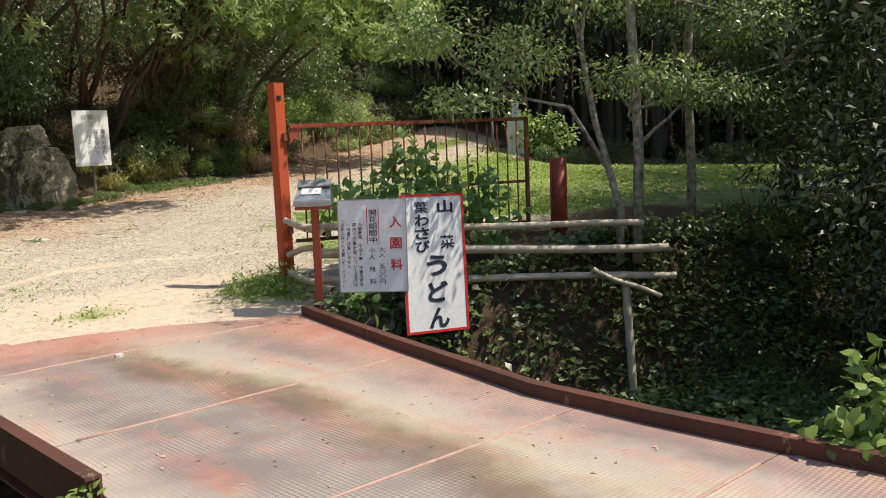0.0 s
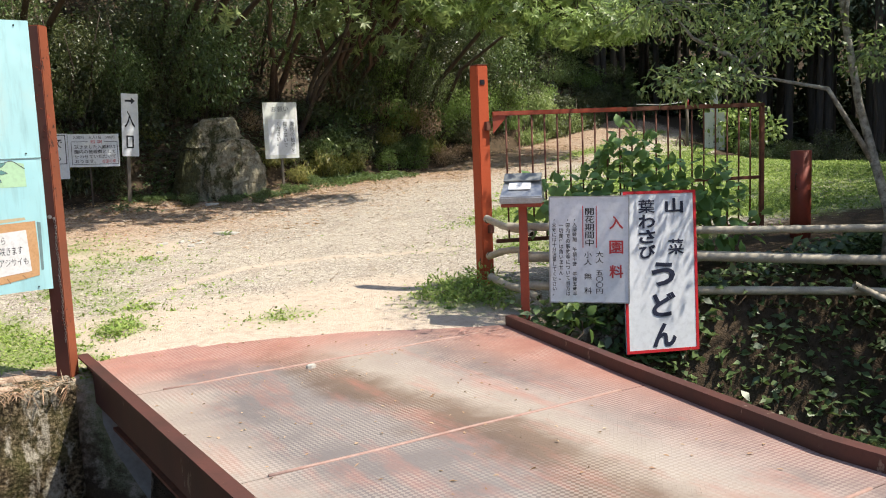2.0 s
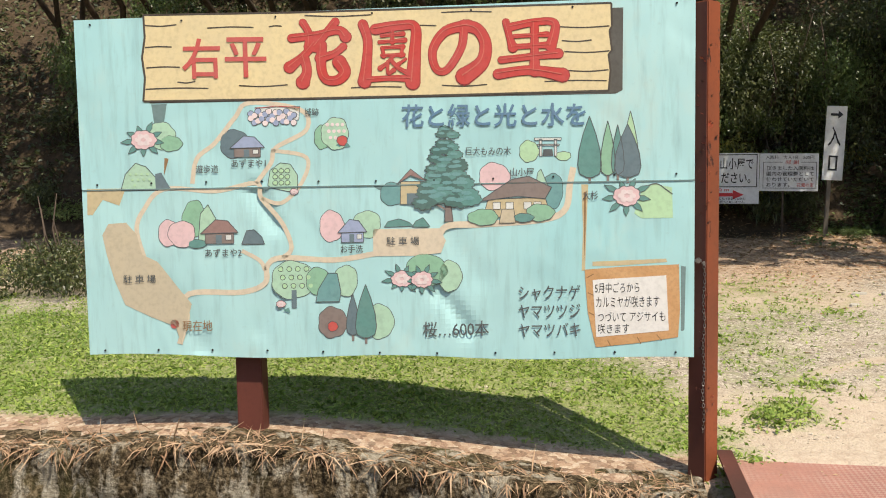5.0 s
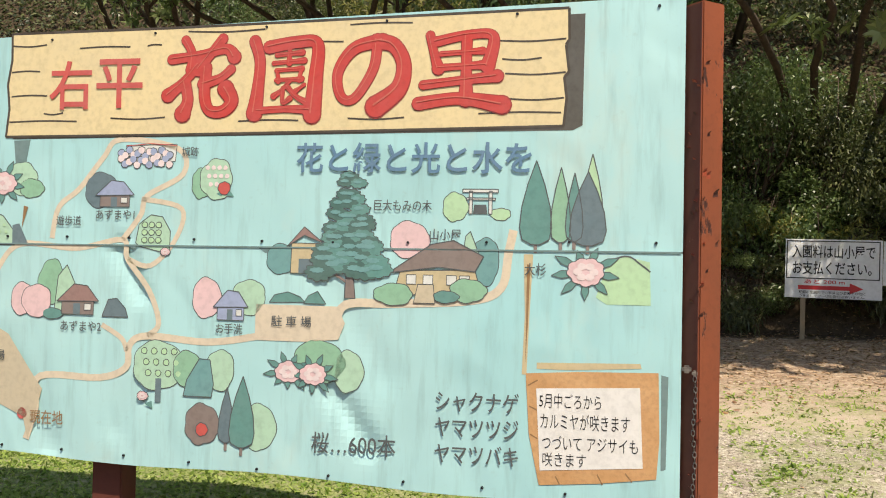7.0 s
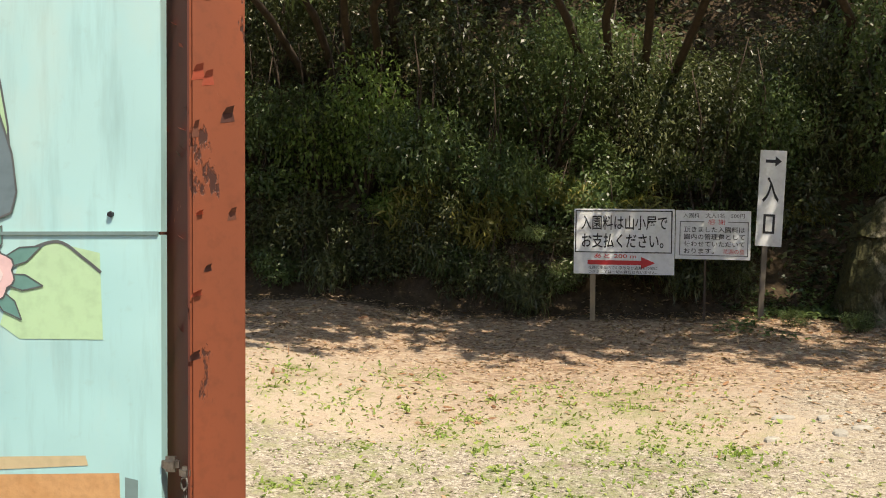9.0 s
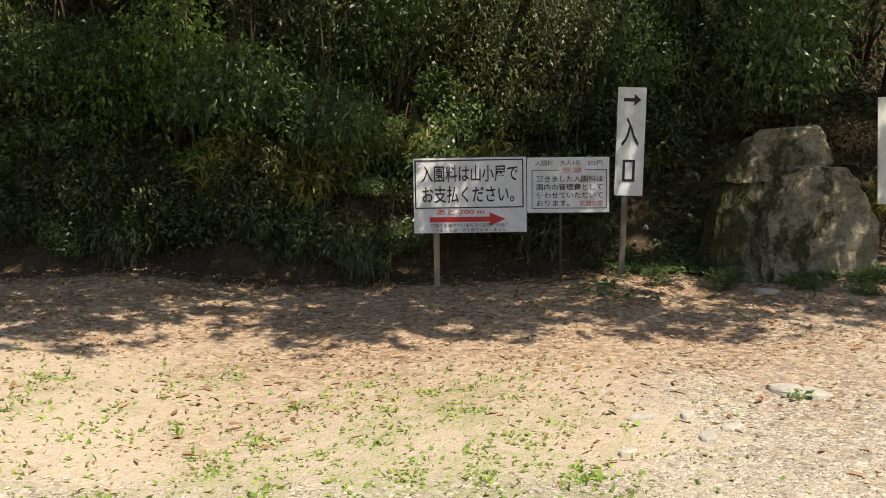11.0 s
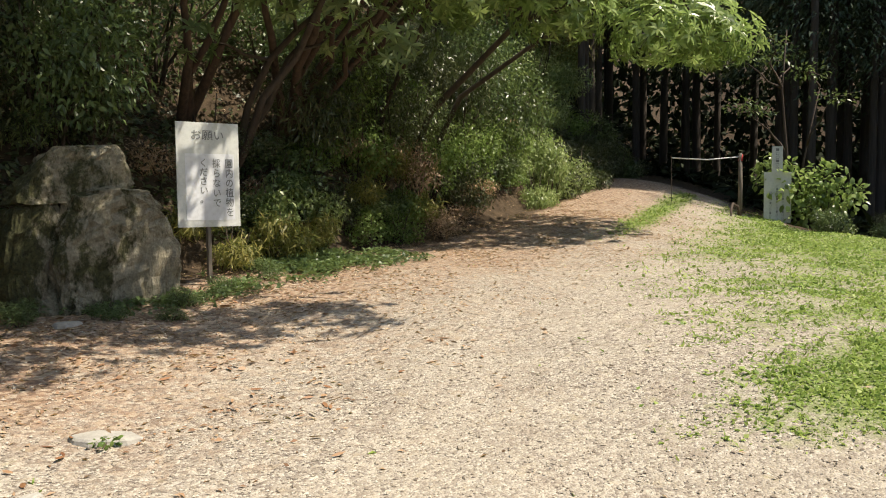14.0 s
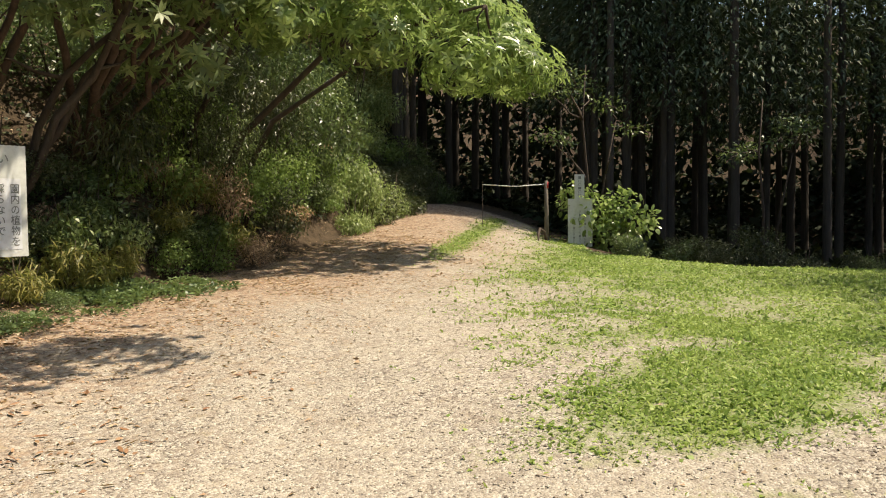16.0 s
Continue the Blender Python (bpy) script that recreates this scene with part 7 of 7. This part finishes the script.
# fresh-leaved rhododendron hanging out over the bend of the drive
gz = ground_z(15.2, 21.3) - .75
bend_lumps = [(a - .25, b + .33, c - .38, d) for a, b, c, d in ((-1.9, -4.3, 3.3, .9), (-1.0, -5.2, 2.9, .8), (-.1, -5.4, 3.0, .85), (.8, -5.2, 3.0, .8), (1.5, -4.6, 3.1, .7), (-2.7, -3.6, 3.7, .9), (-.6, -4.6, 3.9, 1.0), (.6, -4.5, 3.8, .9),
              (-1.6, -3.8, 4.5, 1.0), (.2, -3.8, 4.7, 1.1), (1.6, -3.9, 4.1, .85), (-3.2, -2.9, 4.4, 1.0), (-3.4, -3.8, 3.4, .8), (-4.2, -3.0, 3.9, .9), (-4.9, -3.4, 4.3, .8), (-2.2, -4.6, 4.0, .9), (.4, -4.9, 3.4, .8))]
bend_tree = slim_tree("rhododendron_tree", 15.2, 21.3, gz, [([(-2.6, -.4, -.3), (-2.3, -1.2, 1.6), (-1.6, -2.6, 3.0), (-.8, -4.2, 3.4), (-1.0, -5.2, 3.4)], .075, .02), ([(-2.3, -.3, -.3), (-1.6, -1.2, 1.9), (-.3, -2.8, 3.3), (.8, -4.6, 3.4)], .06, .018),
                                                           ([(-2.9, -.4, -.3), (-3.1, -.9, 1.6), (-3.2, -2.2, 3.0), (-3.6, -3.6, 3.7)], .06, .018)],
                      bend_lumps, 0, "leaf_new_growth", "bark_brown", "rhododendron with pale sunlit leaves hanging over the bend", seed=97)
put_mesh("crown", crown_rhodo(97, bend_lumps, 74, .17, .046, "leaf_new_growth"), bend_tree)
# bare saplings at the wood's edge
for x_, y_, hgt, sd in ((21.6, 18.2, 4.2, 5), (23.4, 14.7, 4.0, 6)):
    r = random.Random(sd)
    st = [([(0, 0, -.2), (.05, -.02, hgt * .35), (-.06, .06, hgt * .7), (.0, 0, hgt)], .045, .012), ([(0.1, -.1, -.2), (.3, -.35, hgt * .4), (.45, -.55, hgt * .7)], .035, .012)]
    slim_tree("sapling", x_, y_, ground_z(x_, y_), st, [(r.uniform(-1, 1), r.uniform(-1, 1), hgt * r.uniform(.55, .95), .5, .4) for _ in range(8)], 700, "leaf_glossy", "bark_brown", "thin sapling at the edge of the wood", .11, .05, sd)
for i in range(26):
    y_ = 9 + i * .36 + rng.uniform(-.3, .3)
    x_ = float(lawn_end(y_)) + rng.uniform(.7, 2.2)
    bush(rng.choice(["glossy", "dark", "dark"]), i, x_ + .4, y_, rng.uniform(.35, .75), rng.uniform(0, 360), 0, 1, "shrubs at the wood's edge")


def cedar(seed):
    t = thing("cedar", pose(0, 0, 0), "tall straight cedar with a dark trunk in the wood", "tree", "cedar wood")
    r = np.random.default_rng(seed)
    bm = bmesh.new()
    tube(bm, [(0, 0, -.6), (0, 0, .5), (.05, 0, 6), (0, .05, 15)], [.17, .125, .10, .04], 9)
    part("trunk", bm, "bark_cedar", t)
    n = 4800
    z = 4.2 + 10.8 * r.random(n) ** .8
    rad = (1.0 - (z - 4.2) / 13.5) * 2.3 * r.random(n) ** .5 + .1
    a = r.random(n) * 6.283
    pos = np.stack([np.cos(a) * rad, np.sin(a) * rad, z - .18 * rad], 1)
    way = np.stack([np.cos(a), np.sin(a), -.5 * np.ones(n)], 1) + r.normal(size=(n, 3)) * .35
    up = np.array([0, 0, 1.0]) + r.normal(size=(n, 3)) * .35
    put_mesh("crown", leaf_mesh("crown", pos, way, up, r.uniform(.13, .28, n), r.uniform(.03, .075, n), "leaf_cedar", False, .25), t)
    return t


cedars = [cedar(1), cedar(2)]
spots = []
for i in range(15):
    for j in range(4):
        spots.append((26.8 + j * 2.4 + rng.uniform(-.8, .8) + .25 * max(0, 12 - (2 + i * 1.75)), 2 + i * 1.75 + rng.uniform(-.7, .7)))
spots += [(24.5 + rng.uniform(-1, 9), 27 + rng.uniform(-1.5, 8)) for _ in range(26)]
spots += [(-13 + rng.uniform(-5, 2), -3 + i * 2.4) for i in range(9)] + [(-6 + i * 3.0, 26 + rng.uniform(-1, 3)) for i in range(12)]
spots = [(a, b) for a, b in spots if abs(b - (19.8 + .56 * (a - 18.9))) > 2.2]
spots += [(24.2, 8.8), (24.6, 6.2), (26.0, 9.8)]
spots += [(26.2, 18.2), (27.6, 19.4), (29.0, 20.2), (26.6, 16.4), (28.4, 17.8), (24.6, 10.6)]
spots = [(a, b) for a, b in spots if abs(.75 * (a - 21.3) + .66 * (b - 17.6)) > 1.7 or b > 17.5 or b < 9]      # a gap that lets the sun in on the lawn's end
spots += [(29.0, 25.4), (31.2, 26.4), (33.2, 28.2), (30.0, 27.0), (34.6, 27.6), (32.4, 29.6), (36.0, 29.4), (27.8, 26.6)]
spots += [(24.3, 18.9), (25.6, 20.0), (27.2, 21.2), (23.2, 25.2), (25.4, 26.6)]
for i, (x_, y_) in enumerate(spots):
    m = pose(x_, y_, ground_z(x_, y_), 0, 0, rng.uniform(0, 360)) @ Matrix.Scale(rng.uniform(.85, 1.2), 4)
    if i < 2:
        cedars[i].matrix_basis = m
    else:
        copy_thing(cedars[i % 2], m)

# ---- what is too many to count: far woods, turf, litter, gravel ----
srng = np.random.default_rng(77)
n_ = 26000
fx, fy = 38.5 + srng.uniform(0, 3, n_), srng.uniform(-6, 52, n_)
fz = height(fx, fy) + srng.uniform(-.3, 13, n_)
tagged(new("far_woods", leaf_mesh("far_woods", np.stack([fx, fy, fz], 1), srng.normal(size=(n_, 3)), srng.normal(size=(n_, 3)) * .6 + np.array([-1.0, 0, .6]), srng.uniform(.3, .7, n_), srng.uniform(.2, .4, n_), "leaf_far_shade")),
       "foliage of the wood far behind the lawn, shade in its colour", "woods", kind="stuff")


def scatter(n, x0, x1, y0, y1, keep):
    x, y = srng.uniform(x0, x1, n), srng.uniform(y0, y1, n)
    k = srng.random(n) < keep(x, y)
    x, y = x[k], y[k]
    return x, y, height(x, y)


def stuff(name, me, label, category):
    return tagged(new(name, me), label, category, kind="stuff")


def turf(name, n, box, power, length, label, material="grass_blade", broad=.30, upright=.35):
    x, y, z = scatter(n, *box, lambda a, b: (covers(a, b)[2] < .5) * smooth(.30, .95, covers(a, b)[0] + 0.55 * (ragged(a, b, 1.7, 4) - .5) + 1.2 * (ragged(a, b, 6.0, 2) - .5)) ** power + .09 * smooth(.05, .4, covers(a, b)[0]))
    k = len(x)
    way = np.stack([srng.normal(size=k), srng.normal(size=k), upright + 0.9 * srng.random(k)], 1)
    up = srng.normal(size=(k, 3)) * .4 + np.array([0, 0, 1])
    size = length * srng.uniform(.5, 1.3, k) * (.65 + .7 * ragged(x, y, 3.1, 5))
    stuff(name, leaf_mesh(name, np.stack([x, y, z - .004], 1), way, up, size, size * broad * srng.uniform(.7, 1.3, k), material, False, .3), label, "grass")


turf("grass_near", 150000, (-7.5, 12, 8.2, 14.5), 1.3, .046, "short grass on the lawn")
turf("grass_far", 110000, (8, 24, 7.5, 23.5), 1.3, .060, "short grass on the lawn")
turf("clover_near", 150000, (-7.5, 12, 8.2, 14.5), 1.6, .034, "low clover among the grass", "clover", .75, .1)
turf("clover_far", 90000, (8, 22, 8.5, 20.5), 1.6, .042, "low clover among the grass", "clover", .75, .1)
x, y, z = scatter(190000, 5.3, 15, -1.0, 7.6, lambda a, b: smooth(.5, .1, b - far_bank(a)) * (b > near_bank(a) - .3) * (.35 + .65 * smooth(-.3, .4, lumps(a, b, 2.7, 3))))
k = len(x)
stuff("ravine_plants", leaf_mesh("ravine_plants", np.stack([x, y, z + .02 + .22 * srng.random(k)], 1), srng.normal(size=(k, 3)) * np.array([1, 1, .4]), srng.normal(size=(k, 3)) * .4 + np.array([-.3, -.4, 1.0]),
                                 srng.uniform(.05, .14, k), srng.uniform(.03, .08, k), "leaf_glossy"), "low broad-leaved plants covering the ravine bank", "ground cover")
k = 2600
x = srng.uniform(-6, 1.62, k)
y = far_bank(x) - .12 + srng.uniform(-.05, .34, k) * srng.random(k)
z = height(x, far_bank(x) + .15) + srng.uniform(-.01, .03, k)
stuff("wall_fringe", leaf_mesh("wall_fringe", np.stack([x, y, z], 1), np.stack([srng.normal(size=k) * .7, -.5 + srng.normal(size=k) * .5, srng.normal(size=k) * .55 - .15], 1), srng.normal(size=(k, 3)) * .5 + np.array([0, -.5, .8]),
                               srng.uniform(.04, .20, k), srng.uniform(.004, .012, k), "leaf_dry", False, .3), "dry grass stalks hanging over the edge of the wall", "dry grass")
# near-black leaves added over the lit soil, so the wood's floor looks shaded
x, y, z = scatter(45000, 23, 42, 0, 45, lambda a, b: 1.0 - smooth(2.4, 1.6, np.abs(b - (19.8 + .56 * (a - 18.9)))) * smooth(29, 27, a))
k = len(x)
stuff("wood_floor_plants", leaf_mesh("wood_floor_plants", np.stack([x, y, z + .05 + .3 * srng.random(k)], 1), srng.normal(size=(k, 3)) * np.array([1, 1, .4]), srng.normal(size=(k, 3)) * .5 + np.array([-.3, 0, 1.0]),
                                     srng.uniform(.2, .5, k), srng.uniform(.1, .25, k), "leaf_far_shade"), "low growth on the floor of the wood, coloured dark for shade", "ground cover")
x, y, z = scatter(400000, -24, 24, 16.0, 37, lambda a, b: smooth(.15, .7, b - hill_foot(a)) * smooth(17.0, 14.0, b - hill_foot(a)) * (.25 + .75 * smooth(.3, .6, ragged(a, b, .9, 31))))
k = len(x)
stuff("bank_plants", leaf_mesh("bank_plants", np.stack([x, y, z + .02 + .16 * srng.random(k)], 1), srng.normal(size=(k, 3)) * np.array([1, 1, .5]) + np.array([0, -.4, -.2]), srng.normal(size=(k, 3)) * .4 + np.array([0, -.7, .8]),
                               srng.uniform(.06, .17, k) * (1 + .09 * np.maximum(0, y - 20)), srng.uniform(.03, .07, k) * (1 + .09 * np.maximum(0, y - 20)), "leaf_in_shade"), "low leafy plants covering the steep bank, coloured dark for shade", "ground cover")
x, y, z = scatter(60000, 3.6, 10.5, 15.0, 19.0, lambda a, b: smooth(1.9, .9, hill_foot(a) - b) * smooth(-.9, .1, hill_foot(a) - b) * smooth(.0, .55, lumps(a, b, 2.1, 7) * .6 + .35 + .35 * lumps(a, b, 6.0, 1)) * smooth(3.6, 5.0, a))
k = len(x)
stuff("ground_ivy", leaf_mesh("ground_ivy", np.stack([x, y, z + .03 + .05 * srng.random(k)], 1), srng.normal(size=(k, 3)) * np.array([1, 1, .4]), srng.normal(size=(k, 3)) * .35 + np.array([0, 0, 1.0]),
                              srng.uniform(.04, .09, k), srng.uniform(.025, .05, k), "leaf_glossy"), "low ivy and weeds round the boulder's foot", "ground cover")
x, y, z = scatter(100000, -4, 18, 8.8, 22, lambda a, b: (0.008 + 0.95 * covers(a, b)[1] * smooth(.3, .6, ragged(a, b, 2.2, 8))) * (1 - .7 * covers(a, b)[0]))
k = len(x)
stuff("fallen_leaves", leaf_mesh("fallen_leaves", np.stack([x, y, z + .008], 1), np.stack([srng.normal(size=k), srng.normal(size=k), srng.normal(size=k) * .12], 1),
                                np.tile([0, 0, 1.0], (k, 1)) + srng.normal(size=(k, 3)) * .38, srng.uniform(.022, .068, k), srng.uniform(.012, .03, k), "leaf_dry"), "dry brown leaves scattered over the drive", "leaf litter")
x, y, z = scatter(1500, -2, 7.5, 12.2, 17.2, lambda a, b: .06 + .8 * smooth(.45, .62, ragged(a, b, 1.1, 15)) * smooth(12.6, 13.8, b))
k = len(x)
stuff("rhododendron_leaves", leaf_mesh("rhododendron_leaves", np.stack([x, y, z + .012], 1), np.stack([srng.normal(size=k), srng.normal(size=k), srng.normal(size=k) * .12], 1),
                                      np.tile([0, 0, 1.0], (k, 1)) + srng.normal(size=(k, 3)) * .4, srng.uniform(.06, .12, k), srng.uniform(.018, .034, k), "leaf_fallen", True, -.08), "long orange-brown fallen leaves on the drive", "leaf litter")
x, y = srng.uniform(1.9, 4.6, 260), 8.5 - 6.5 * srng.random(260) ** 1.4
keep_ = x < np.interp(y, [1, 3.8, 5.6, 7.4], [4.4, 4.4, 4.7, 5.1])
x, y = x[keep_], y[keep_]
k = len(x)
stuff("deck_debris", leaf_mesh("deck_debris", np.stack([x, y, np.full(k, .006)], 1), np.stack([srng.normal(size=k), srng.normal(size=k), srng.normal(size=k) * .1], 1), np.tile([0, 0, 1.0], (k, 1)) + srng.normal(size=(k, 3)) * .3,
                               srng.uniform(.012, .05, k), srng.uniform(.008, .02, k), "leaf_dry"), "bits of dry leaf lying on the bridge deck", "leaf litter")
x, y, z = scatter(90000, -1, 13, 8.9, 17.5, lambda a, b: (1 - covers(a, b)[0]) * (1 - covers(a, b)[2]) * (1 - .85 * sandy(a, b)) * np.exp(-((b - 11) / 5) ** 2))
k = len(x)
octa = np.array([[1, 0, 0], [0, 1, 0], [-1, 0, 0], [0, -1, 0], [.1, .1, .45], [0, 0, -.5]])
s_ = (0.004 + 0.015 * srng.random(k) ** 5)[:, None, None]
w_ = srng.random(k) * 6.283
rot = np.stack([np.stack([np.cos(w_), -np.sin(w_) * .7, 0 * w_], 1), np.stack([np.sin(w_), np.cos(w_) * .7, 0 * w_], 1), np.stack([0 * w_, 0 * w_, 1 + 0 * w_], 1)], 1)
vv = np.einsum("nij,kj->nki", rot, octa) * s_ * (1 + .25 * srng.normal(size=(k, 6, 1))) + np.stack([x, y, z + .003], 1)[:, None, :]
tri = np.array([[0, 1, 4], [1, 2, 4], [2, 3, 4], [3, 0, 4], [1, 0, 5], [2, 1, 5], [3, 2, 5], [0, 3, 5]])
me = bpy.data.meshes.new("gravel")
me.from_pydata(vv.reshape(-1, 3).tolist(), [], (tri[None] + (np.arange(k) * 6)[:, None, None]).reshape(-1, 3).tolist())
kp = Nodes("gravel_stone")
kp.bump(kp.noise(90.0), .3, .003)
kp.done(kp.ramp(kp.pos.outputs["Random Per Island"], [(0, (.26, .215, .17)), (.5, (.41, .355, .28)), (1, (.62, .565, .465))]), .9, 0, .2)
me.materials.append(MATS["gravel_stone"])
stuff("gravel", me, "loose pale gravel on the drive", "gravel")
